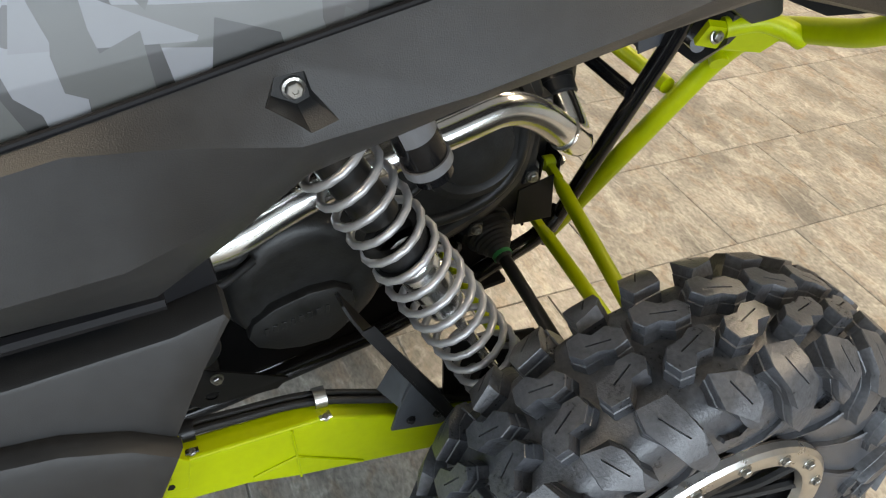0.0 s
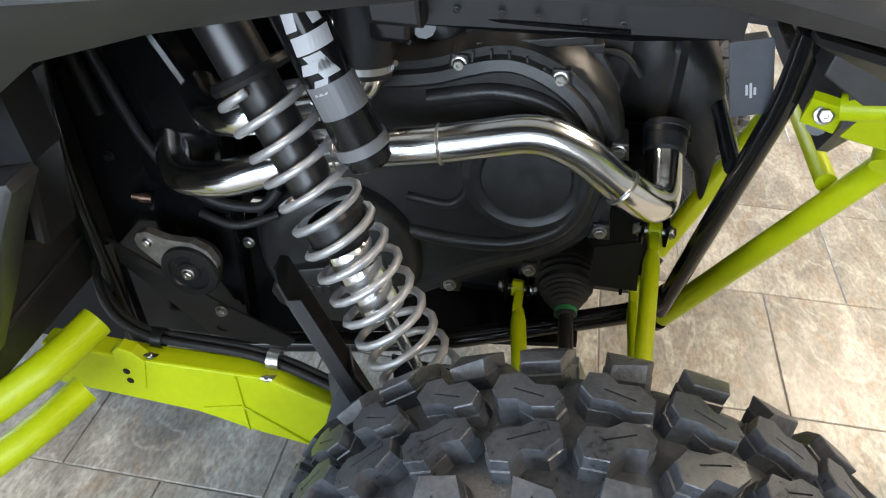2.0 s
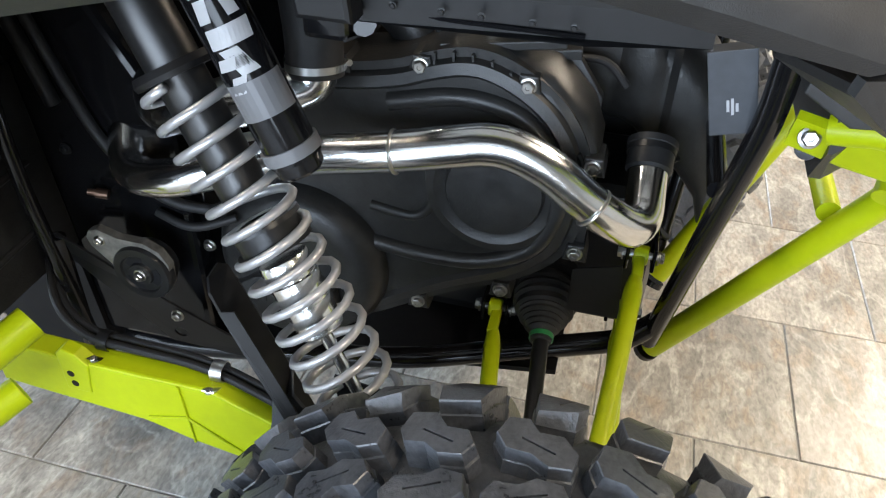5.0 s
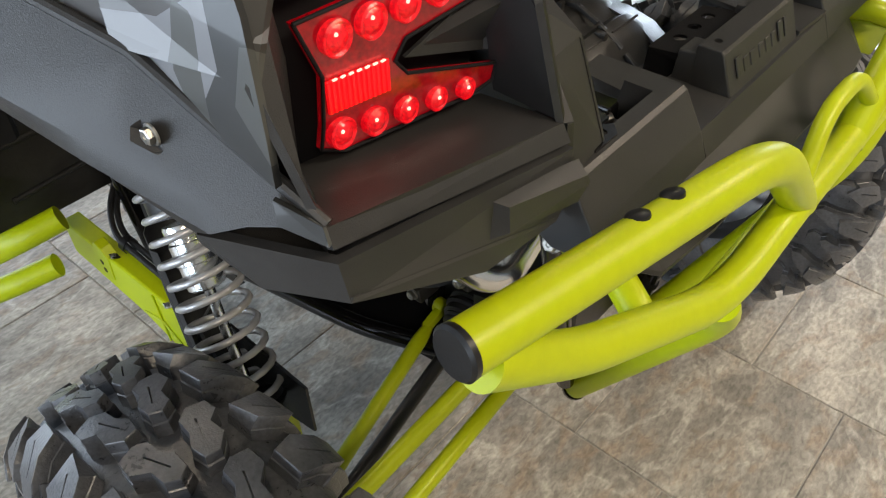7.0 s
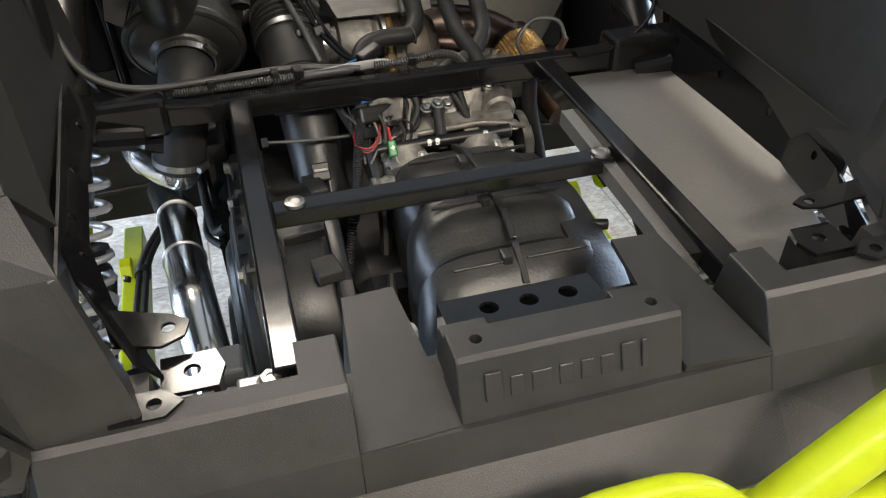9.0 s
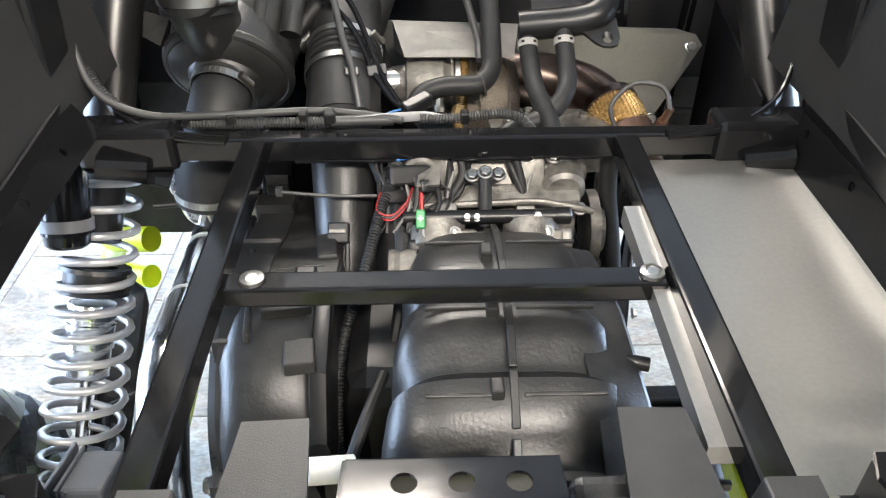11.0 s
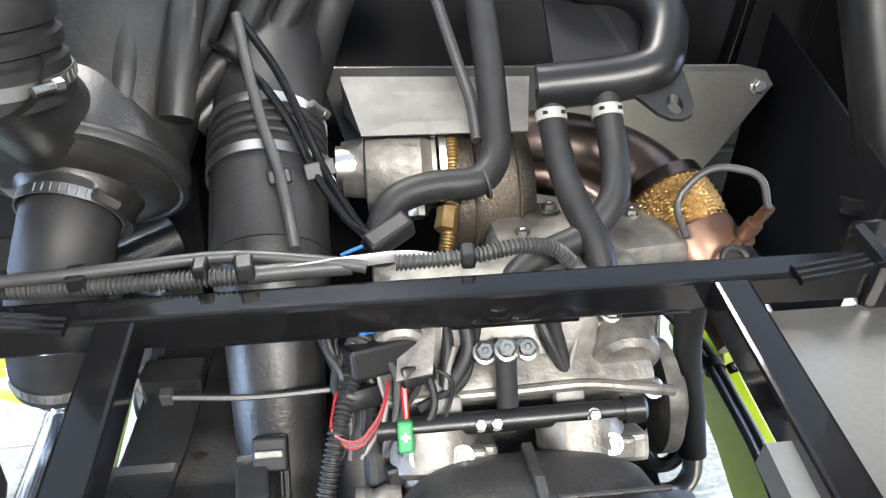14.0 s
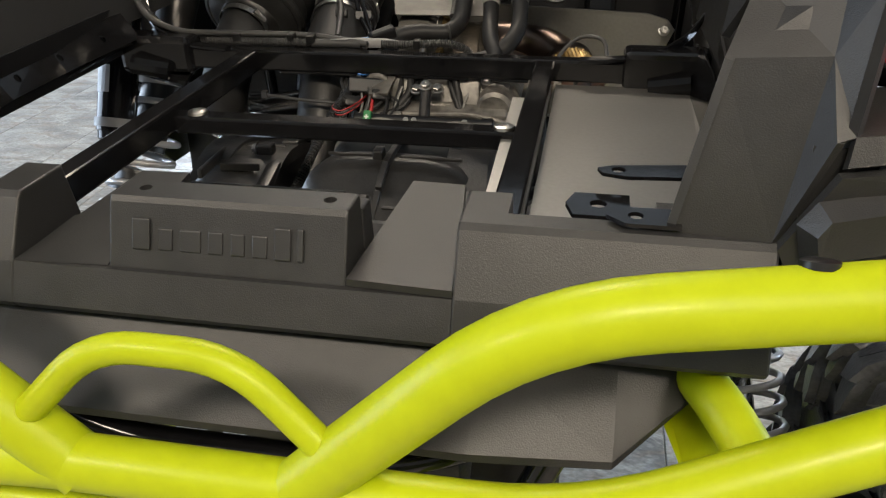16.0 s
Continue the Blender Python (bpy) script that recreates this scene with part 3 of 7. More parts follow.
for s in (-1, 1):
    liner = part("wheel_well_liner", prism(B(), [(0.69, 0.54), (0.7, 0.68), (0.712, 0.85), (0.73, 0.85), (0.72, 0.54)], "x", s * 0.29, s * 0.64, 0.004), ENGINE_PLASTIC, utv, "black moulded wheel well liner")
    for z, w in ((0.6, 0.2), (0.7, 0.26), (0.78, 0.24)):
        part("liner_ridge", tube(B(), [(s * (0.46 - w / 2), 0.694 + (z - 0.6) * 0.08, z + 0.012), (s * (0.46 + w / 2), 0.694 + (z - 0.6) * 0.08, z)], 0.006, 10, 0), ENGINE_PLASTIC, liner, smooth=True)
# Added panel: keeps the bright floor outside from showing through the right-hand gap.
part("bay_gap_blocker", slab(B(), [(0.395, 0.3, 1.01), (0.45, 0.66, 1.01), (0.45, 0.66, 0.66), (0.395, 0.3, 0.7)], 0.004), DULL, utv, "added dark panel that blocks the bright gap beside the bay")

# suspension
for s in (-1, 1):
    M = lambda pts: mirrored(s, pts)
    arm = part("trailing_arm", prism(B(), [(0.72, 0.495), (0.56, 0.492), (0.36, 0.495), (0.2, 0.43), (0.08, 0.42), (0.08, 0.31), (0.2, 0.335), (0.4, 0.37), (0.48, 0.392), (0.72, 0.41)], "x", s * 0.49, s * 0.452, 0.004), LIME, utv, "lime-green welded box trailing arm")
    part("weld_seam", tube(B(), M([(-0.4915, 0.47, 0.405), (-0.4915, 0.405, 0.425), (-0.4915, 0.3, 0.36)]), 0.0025, 6, 0), LIME, arm, smooth=True)
    part("weld_seam", tube(B(), M([(-0.4915, 0.407, 0.49), (-0.4915, 0.4, 0.372)]), 0.0022, 6, 0), LIME, arm, smooth=True)
    part("pivot_plate", prism(B(), [(0.6, 0.43), (0.6, 0.503), (0.588, 0.514), (0.568, 0.508), (0.55, 0.49), (0.56, 0.43)], "x", s * 0.47, s * 0.4925, 0.002), LIME, arm, "lime-green pivot lug")
    for y, z in ((0.585, 0.465), (0.583, 0.445)):
        part("drain_hole", lathe(B(), [(0, 0), (0, 0.006), (0.0008, 0.006), (0.0008, 0)], (s * 0.4925, y, z), (s, 0, 0), 12), DULL, arm)
    for k, dx in enumerate((0.0, 0.014)):
        part("brake_hose", tube(B(), M([(-0.36 + dx, 0.69, 0.56), (-0.42 + dx, 0.65, 0.52), (-0.453 + dx, 0.58, 0.504), (-0.46 + dx, 0.37, 0.507), (-0.465 + dx, 0.26, 0.465), (-0.5 + dx, 0.12, 0.45)]), 0.0062, 10, 0.08), HOSE, utv, "black rubber brake hose", True)
    for x, y, z in ((-0.456, 0.545, 0.5), (-0.466, 0.356, 0.502)):
        bm = B()
        lathe(bm, [(-0.009, 0.0145), (-0.009, 0.016), (0.009, 0.016), (0.009, 0.0145), (-0.009, 0.0145)], M([(x + 0.008, y, z + 0.002)])[0], (0, 1, 0), 20)
        box(bm, M([(x - 0.018, y, z - 0.008)])[0], (0.026, 0.018, 0.002), (0, -s * 28, 0))
        cl = part("hose_clip", bm, STEEL if y < 0.5 else SATIN, utv, "bent metal hose clip", True)
        bolt("bolt", M([(x - 0.026, y, z - 0.004)])[0], (s * 0.5, 0, 1), 0.0045, cl)
    for p, q in (((-0.15, 0.017, 0.448), (-0.64, -0.053, 0.302)), ((-0.138, -0.196, 0.6), (-0.64, -0.165, 0.5)), ((-0.12, -0.185, 0.47), (-0.64, -0.201, 0.407))):
        p, q = M([p])[0], M([q])[0]
        P, Q = Vector(p), Vector(q)
        d = (Q - P).normalized()
        rod = part("radius_rod", tube(B(), [P + d * 0.045, P + d * 0.06, P + d * 0.075, Q], 0.0135, 16, 0, True, [0.009, 0.012, 0.0138, 0.0138]), LIME, utv, "lime-green tubular suspension link", True)
        bm = lathe(B(), [(-0.011, 0), (-0.011, 0.014), (-0.009, 0.0155), (0.009, 0.0155), (0.011, 0.014), (0.011, 0)], P, (0, 1, 0), 20)
        box(bm, P + d * 0.028, (0.05, 0.017, 0.02), (0, math.degrees(math.atan2(-d.z, d.x)), 0), 0.004)
        part("rod_eye", bm, LIME, rod, smooth=True)
        part("through_bolt", tube(B(), [P + Vector((0, -0.032, 0)), P + Vector((0, 0.032, 0))], 0.0055, 8), ZINC, rod, smooth=True)
        bolt("bolt", P + Vector((0, -0.026, 0)), (0, -1, 0), 0.009, rod)
        bolt("bolt", P + Vector((0, 0.026, 0)), (0, 1, 0), 0.009, rod)
        for e in (-0.02, 0.02):
            part("rod_bracket", box(B(), P + Vector((-s * 0.02, e, -0.002)), (0.065, 0.006, 0.042), (0, 0, 0), 0.002), BLACK, utv)
    a, b = Vector(M([(-0.115, -0.06, 0.5)])[0]), Vector(M([(-0.64, -0.107, 0.362)])[0])
    d = (b - a).normalized()
    shaft = part("half_shaft", tube(B(), [a, b], 0.0125, 16), SATIN, utv, "dark steel half shaft", True)
    prof = [(0.0, 0.038), (0.012, 0.044)]
    for k, r0 in enumerate((0.048, 0.052, 0.052, 0.047, 0.039, 0.029)):
        prof += [(0.018 + 0.0145 * k, r0), (0.0225 + 0.0145 * k, r0 + 0.0005), (0.026 + 0.0145 * k, r0 - 0.0055), (0.029 + 0.0145 * k, r0 - 0.005)]
    prof += [(0.108, 0.018), (0.122, 0.0165), (0.124, 0.0125)]
    part("boot", lathe(B(), prof, a, d, 36), HOSE, shaft, "black rubber bellows boot", True)
    part("boot_clamp", lathe(B(), [(0.11, 0.0185), (0.11, 0.0195), (0.118, 0.0195), (0.118, 0.0185), (0.11, 0.0185)], a, d, 28), GREEN, shaft, "green-marked clamp band")
    part("joint_cup", lathe(B(), [(-0.07, 0.0), (-0.07, 0.05), (-0.02, 0.056), (0.006, 0.056), (0.006, 0.0)], a, d, 32), SATIN, shaft, smooth=True)
    # coil-over damper
    top, low = Vector((s * 0.435, 0.365, 1.0)), Vector((s * 0.53, 0.054, 0.457))
    ax = (low - top).normalized()
    at = lambda z: top + (low - top) * ((1.0 - z) / 0.543)
    u = ax.orthogonal().normalized()
    v = ax.cross(u)
    damper = part("shock_absorber", lathe(B(), [(0, 0), (0, 0.031)] + [(d, 0.031 + 0.0006 * (i % 2)) for i, d in enumerate(k * 0.003 for k in range(1, 84))] + [(0.255, 0.029), (0.4, 0.029), (0.4, 0.0)], top - ax * 0.2, ax, 36), DARKSTEEL, utv, "dark threaded damper body", True)
    part("spring_collar", lathe(B(), [(0, 0.03), (0, 0.047), (0.008, 0.05), (0.014, 0.048), (0.014, 0.03)], at(0.965), ax, 32), SATIN, damper, smooth=True)
    part("spring_divider", lathe(B(), [(0, 0.029), (0, 0.045), (0.006, 0.046), (0.006, 0.04), (0.03, 0.04), (0.03, 0.046), (0.036, 0.046), (0.036, 0.029)], at(0.79) - ax * 0.01, ax, 32), SATIN, damper, smooth=True)
    part("damper_sleeve", lathe(B(), [(0, 0.0), (0, 0.03), (0.004, 0.0315), (0.02, 0.0315), (0.022, 0.0295), (0.026, 0.0295), (0.028, 0.0315), (0.06, 0.0315), (0.062, 0.029), (0.1, 0.029), (0.104, 0.024), (0.106, 0.0)], at(0.755), ax, 36), CHROME, damper, "polished aluminium damper sleeve", True)
    part("piston_rod", tube(B(), [at(0.7), low], 0.0085, 16), CHROME, damper, "chromed piston rod", True)
    part("lower_perch", lathe(B(), [(0, 0.01), (0, 0.048), (0.006, 0.051), (0.012, 0.048), (0.03, 0.018), (0.05, 0.018), (0.05, 0)], at(0.5), ax, 28), SATIN, damper, smooth=True)
    turns, pts, run = 15.0, [], 0.0
    z_top, z_low = 0.948, 0.508
    n = 230
    for k in range(n + 1):
        f = k / n
        z = z_top + (z_low - z_top) * f
        an = 2 * math.pi * turns * f + (0.6 if s < 0 else 2.0)
        r = 0.047 + 0.004 * min(1, max(0, (f - 0.35) * 6))
        pts.append(at(z) + r * (math.cos(an) * u + math.sin(an) * v))
    part("coil_spring", tube(B(), pts, 0.0056, 10, 0), SPRING, damper, "silver-painted coil spring", "all")
    # reservoir beside the damper
    rb, rt = Vector(M([(-0.466, 0.193, 0.872)])[0]), Vector(M([(-0.458, 0.31, 1.13)])[0])
    rd = (rt - rb).normalized()
    res = part("damper_reservoir", lathe(B(), [(0, 0), (0, 0.022), (0.004, 0.0265), (0.016, 0.0275), (0.017, 0.0295), (0.27, 0.0295), (0.272, 0.026), (0.29, 0.026), (0.29, 0)], rb, rd, 40), BLACK, utv, "gloss black gas reservoir with grey graphics", True)
    part("reservoir_strap", lathe(B(), [(0.022, 0.0297), (0.022, 0.0325), (0.036, 0.0325), (0.036, 0.0297), (0.022, 0.0297)], rb, rd, 40), DECAL, res, "dark grey band", True)
    side = Vector((s, -0.45, 0.35))
    side = (side - rd * side.dot(rd)).normalized()
    ru = rd.cross(side)

    def wrap(name, d0, d1, a0, a1, mat, skew=0.0):
        """A printed patch on the reservoir's skin."""
        bm, n = B(), 10
        rows = [[bm.verts.new(rb + rd * d + 0.0299 * (math.cos(q) * side + math.sin(q) * ru)) for q in (a0 + sk + (a1 - a0) * i / n for i in range(n + 1))] for d, sk in ((d0, 0.0), (d1, skew))]
        for i in range(n):
            bm.faces.new((rows[0][i], rows[0][i + 1], rows[1][i + 1], rows[1][i]))
        part(name, bm, mat, res)

    wrap("graphic_panel", 0.074, 0.115, -1.2, 1.2, DECAL)
    for d0, d1, a0, a1, sk in ((0.105, 0.122, -0.9, -0.35, 0.3), (0.122, 0.15, -0.2, 0.5, -0.4), (0.13, 0.142, -1.0, -0.3, 0.2), (0.152, 0.172, -0.8, 0.8, 0.1), (0.178, 0.2, -0.75, -0.3, 0.15), (0.178, 0.2, 0.3, 0.75, -0.1), (0.203, 0.216, -0.7, 0.75, 0.0), (0.22, 0.236, -0.6, 0.1, 0.1)):
        wrap("graphic_bar", d0, d1, a0, a1, GREY, sk)
    # guard between arm and damper
    plate = [(-0.506, 0.306, 0.672), (-0.502, 0.318, 0.695), (-0.488, 0.325, 0.708), (-0.462, 0.326, 0.71), (-0.448, 0.322, 0.698), (-0.445, 0.313, 0.675), (-0.5, 0.15, 0.42), (-0.56, 0.145, 0.415)]
    g = part("shock_guard", slab(B(), M(plate), 0.004), SATIN, utv, "satin black bent guard plate")
    part("guard_flange", slab(B(), M([(-0.507, 0.306, 0.672), (-0.561, 0.145, 0.415), (-0.555, 0.125, 0.42), (-0.504, 0.285, 0.675)]), 0.003), SATIN, g)
    part("guard_foot", slab(B(), M([(-0.478, 0.17, 0.575), (-0.47, 0.005, 0.54), (-0.47, 0.005, 0.43), (-0.478, 0.16, 0.42)]), 0.005), SATIN, g)
    bm = prism(B(), [(0.262, 0.45), (0.25, 0.5), (0.232, 0.55), (0.215, 0.56), (0.19, 0.52), (0.165, 0.47), (0.16, 0.44), (0.18, 0.43)], "x", s * 0.51, s * 0.516, 0.001)
    g = part("guard_bracket", bm, FIN, utv, "dark grey guard bracket")
    for y, z in ((0.231, 0.464), (0.187, 0.46)):
        bolt("bolt", (s * 0.516, y, z), (s, 0, 0), 0.006, g, SATIN)
    part("bracket_fold", slab(B(), M([(-0.516, 0.25, 0.5), (-0.516, 0.215, 0.56), (-0.47, 0.235, 0.57), (-0.47, 0.27, 0.5)]), 0.003), FIN, g)
    # rock slider tubes ahead of the wheel
    part("side_step_tube", tube(B(), M([(-0.53, 0.575, 0.607), (-0.595, 0.603, 0.587), (-0.67, 0.7, 0.52), (-0.72, 0.85, 0.47), (-0.73, 1.5, 0.46)]), 0.024, 18, 0.08), LIME, utv, "lime-green side step tube", True)
    part("side_step_tube", tube(B(), M([(-0.562, 0.603, 0.498), (-0.635, 0.645, 0.475), (-0.7, 0.72, 0.43), (-0.74, 0.85, 0.38), (-0.74, 1.5, 0.37)]), 0.023, 18, 0.08), LIME, utv, "lime-green side step tube", True)
# idler pulley
pulley = part("idler_pulley", lathe(B(), [(0.045, 0), (0.045, 0.038), (0.04, 0.04), (0.03, 0.044), (0.026, 0.044), (0.024, 0.04), (0.02, 0.04), (0.018, 0.047), (0.004, 0.047), (0.001, 0.045), (0.001, 0.034), (0.004, 0.032), (0.004, 0.02), (0.0, 0.018), (0.0, 0.0)], (-0.372, 0.52, 0.573), (1, 0, 0), 40), SATIN, utv, "black slotted idler pulley", True)
for k in range(3):
    a0 = 2 * math.pi * k / 3 + 0.5
    pts = [(0.0, r, a0 + q) for q, r in ((0, 0.017), (0.45, 0.016), (0.9, 0.015), (1.3, 0.017), (1.25, 0.026), (0.9, 0.0275), (0.45, 0.028), (0.05, 0.026))]
    bm = slab(B(), [(-0.3682, 0.52 + r * 1.12 * math.cos(q), 0.573 + r * 1.12 * math.sin(q)) for _, r, q in pts], 0.001)
    part("slot", bm, DULL, pulley)
bolt("bolt", (-0.3725, 0.52, 0.573), (-1, 0, 0), 0.008, pulley)
bm = slab(B(), [(-0.35, 0.548, 0.535), (-0.35, 0.57, 0.575), (-0.35, 0.6, 0.605), (-0.35, 0.604, 0.62), (-0.35, 0.598, 0.632), (-0.35, 0.583, 0.638), (-0.35, 0.55, 0.628), (-0.35, 0.51, 0.628), (-0.35, 0.486, 0.616), (-0.35, 0.474, 0.594), (-0.35, 0.476, 0.556)], 0.014)
br = part("pulley_bracket", bm, ALLOY, utv, "cast alloy pulley bracket")
bolt("bolt", (-0.363, 0.583, 0.618), (-1, 0, 0), 0.007, br)
bolt("bolt", (-0.27, 0.462, 0.568), (-1, 0, 0), 0.008, utv)
for y, z in ((0.66, 0.72), (0.72, 0.5), (0.6, 1.02)):
    bolt("bolt", (-0.292, y, z), (-1, 0, 0), 0.007, utv, SATIN)
for pts, r in (([(-0.31, 0.66, 0.98), (-0.31, 0.62, 0.86), (-0.3, 0.585, 0.74), (-0.3, 0.5, 0.66), (-0.29, 0.42, 0.655), (-0.27, 0.4, 0.68)], 0.0085), ([(-0.3, 0.52, 0.64), (-0.31, 0.46, 0.625), (-0.28, 0.4, 0.64)], 0.007), ([(-0.31, 0.7, 1.0), (-0.31, 0.665, 0.9), (-0.3, 0.65, 0.8)], 0.011)):
    part("coolant_hose", tube(B(), pts, r, 12, 0.06), HOSE, utv, "black rubber hose", True)
bm = lathe(B(), [(0, 0), (0, 0.008), (0.018, 0.008), (0.018, 0.005), (0.03, 0.005), (0.03, 0)], (-0.3, 0.6, 0.655), (-0.3, 1, 0.2), 12)
part("hose_fitting", bm, COPPER, utv, "brass hose fitting", True)

# clutch cover
cover = [(0.3, 0.885), (0.176, 0.901), (0.123, 0.922), (0.079, 0.935), (0.039, 0.935), (-0.009, 0.917), (-0.056, 0.884), (-0.086, 0.844), (-0.102, 0.805), (-0.107, 0.753), (-0.102, 0.688), (-0.084, 0.636), (-0.023, 0.582), (0.061, 0.545), (0.133, 0.503), (0.199, 0.46), (0.3, 0.412), (0.4, 0.43), (0.46, 0.5), (0.465, 0.6), (0.42, 0.67), (0.36, 0.71), (0.36, 0.82)]


def smooth_loop(pts, n=3):
    """A closed outline with its corners cut round."""
    for _ in range(n - 1):
        out = []
        for (a, b), (c, d) in zip(pts, pts[1:] + pts[:1]):
            out += [(0.75 * a + 0.25 * c, 0.75 * b + 0.25 * d), (0.25 * a + 0.75 * c, 0.25 * b + 0.75 * d)]
        pts = out
    return pts


def shrunk(pts, d):
    """An outline moved inwards by d."""
    area = sum(a * q - c * b for (a, b), (c, q) in zip(pts, pts[1:] + pts[:1]))
    sign = 1 if area > 0 else -1
    out = []
    for (ax_, ay), (bx, by), (cx, cy) in zip(pts[-1:] + pts[:-1], pts, pts[1:] + pts[:1]):
        tx, ty = cx - ax_, cy - ay
        m = math.hypot(tx, ty) or 1
        out.append((bx - sign * ty / m * d, by + sign * tx / m * d))
    return out


loop = smooth_loop(cover)
bm = B()
prism(bm, loop, "x", -0.232, -0.19)
prism(bm, shrunk(loop, 0.004), "x", -0.19, -0.12)
clutch = part("clutch_cover", bm, ENGINE_PLASTIC, utv, "black moulded drive clutch cover", True)
bm = B()
levels = [(shrunk(loop, 0.012), -0.231), (shrunk(loop, 0.016), -0.243), (shrunk(loop, 0.03), -0.247), (shrunk(loop, 0.036), -0.24)]
rings = [[bm.verts.new((x, y, z)) for y, z in l] for l, x in levels]
for a, b in zip(rings, rings[1:]):
    for i in range(len(a)):
        bm.faces.new((a[i], a[(i + 1) % len(a)], b[(i + 1) % len(a)], b[i]))
bm.faces.new(rings[-1])
part("cover_face", bm, ENGINE_PLASTIC, clutch, smooth=True)
lathe_x = lambda prof, y, z, x0, sides=40: lathe(B(), prof, (x0, y, z), (-1, 0, 0), sides)
part("driven_hub", lathe_x([(0, 0.1), (0.012, 0.097), (0.014, 0.085), (0.008, 0.075), (0.008, 0.07), (0.016, 0.066), (0.018, 0.055), (0.018, 0.0)], 0.02, 0.74, -0.236), ENGINE_PLASTIC, clutch, "round moulded boss", True)
part("drive_hub", lathe_x([(0, 0.142), (0.022, 0.138), (0.04, 0.128), (0.048, 0.115), (0.05, 0.09), (0.045, 0.075), (0.045, 0)], 0.315, 0.555, -0.228, 48), ENGINE_PLASTIC, clutch, "round moulded boss", True)
for pts, r in (([(0.24, 0.62), (0.12, 0.605), (0.03, 0.61), (-0.045, 0.65), (-0.072, 0.72), (-0.062, 0.8), (-0.01, 0.86), (0.07, 0.875), (0.17, 0.85)], 0.013), ([(0.2, 0.68), (0.13, 0.67), (0.105, 0.7), (0.115, 0.78), (0.075, 0.83), (0.01, 0.835)], 0.008)):
    part("cover_ridge", tube(B(), [(-0.2395, y, z) for y, z in pts], r, 16, 0.05), ENGINE_PLASTIC, clutch, "soft moulded ridge", True)
part("name_plate", prism(B(), smooth_loop([(0.43, 0.47), (0.41, 0.53), (0.29, 0.565), (0.235, 0.53), (0.27, 0.44), (0.36, 0.435)], 2), "x", -0.292, -0.265, 0.004), ENGINE_PLASTIC, clutch, "raised maker's plate, plain", True)
for k in range(8):
    part("relief_bar", box(B(), (-0.293, 0.395 - 0.0145 * k, 0.495 + 0.003 * k), (0.003, 0.008, 0.014), (0, 0, 0), 0.001), ENGINE_PLASTIC, clutch)
for y, z in ((0.128, 0.905), (-0.011, 0.898), (-0.105, 0.797), (-0.1, 0.655), (0.0, 0.563), (0.128, 0.509), (0.24, 0.893)):
    bm = prism(B(), [(y - 0.017, z - 0.014), (y + 0.017, z - 0.014), (y + 0.012, z + 0.013), (y - 0.012, z + 0.013)], "x", -0.2385, -0.19, 0.003)
    part("bolt_lug", bm, ENGINE_PLASTIC, clutch)
    bolt("bolt", (-0.2385, y, z), (-1, 0, 0), 0.0085, clutch)
for k in range(9):
    f = k / 8
    y, z = 0.11 - 0.2 * f, 0.925 + 0.015 * math.sin(math.pi * f) - 0.11 * f * f
    part("cover_fin", box(B(), (-0.225, y, z - 0.01), (0.03, 0.003, 0.02), (-30 * f, 0, 0)), ENGINE_PLASTIC, clutch)
part("perforated_plate", slab(B(), [(-0.2, -0.1, 0.6), (-0.2, -0.17, 0.62), (-0.2, -0.18, 0.52), (-0.2, -0.1, 0.52)], 0.003), SATIN, utv, "cast bracket behind the boot")

# charge pipe
pp = [(-0.27, 0.56, 0.76), (-0.33, 0.53, 0.725), (-0.36, 0.45, 0.745), (-0.342, 0.36, 0.775), (-0.326, 0.26, 0.802), (-0.317, 0.136, 0.822), (-0.304, 0.01, 0.85), (-0.297, -0.05, 0.825), (-0.29, -0.118, 0.768), (-0.25, -0.182, 0.712), (-0.165, -0.178, 0.765)]
pipe = part("charge_pipe", tube(B(), pp, 0.027, 28, 0.06), CHROME, utv, "polished aluminium charge pipe", True)
for at_, way in (((-0.317, 0.138, 0.822), (-0.07, 1, -0.18)), ((-0.289, -0.115, 0.77), (-0.05, 1, 0.8)), ((-0.329, 0.28, 0.797), (-0.1, 1, -0.2))):
    bm = ring(B(), at_, way, 0.0272, 0.0022, 40)
    part("weld_bead", bm, STEEL, pipe, smooth=True)
bm = lathe(B(), [(0, 0.028), (0.004, 0.032), (0.034, 0.032), (0.037, 0.035), (0.046, 0.035), (0.046, 0.03), (0.03, 0.029), (0.03, 0)], (-0.17, -0.178, 0.762), (0.72, 0.0, 0.55), 32)
part("rubber_coupler", bm, HOSE, utv, "black rubber coupler with clamp", True)
clamp("clamp", (-0.145, -0.178, 0.781), (0.72, 0, 0.55), 0.0322, 0.009, utv, mat=SATIN)
upper = part("upper_charge_pipe", tube(B(), [(-0.3, 0.244, 0.92), (-0.304, 0.245, 0.895), (-0.335, 0.31, 0.872), (-0.375, 0.39, 0.865), (-0.34, 0.45, 0.84), (-0.27, 0.5, 0.84)], 0.0285, 26, 0.045), CHROME, utv, "polished aluminium elbow pipe", True)
part("weld_bead", ring(B(), (-0.353, 0.348, 0.8685), (-0.45, 0.9, -0.1), 0.0287, 0.0022, 40), STEEL, upper, smooth=True)

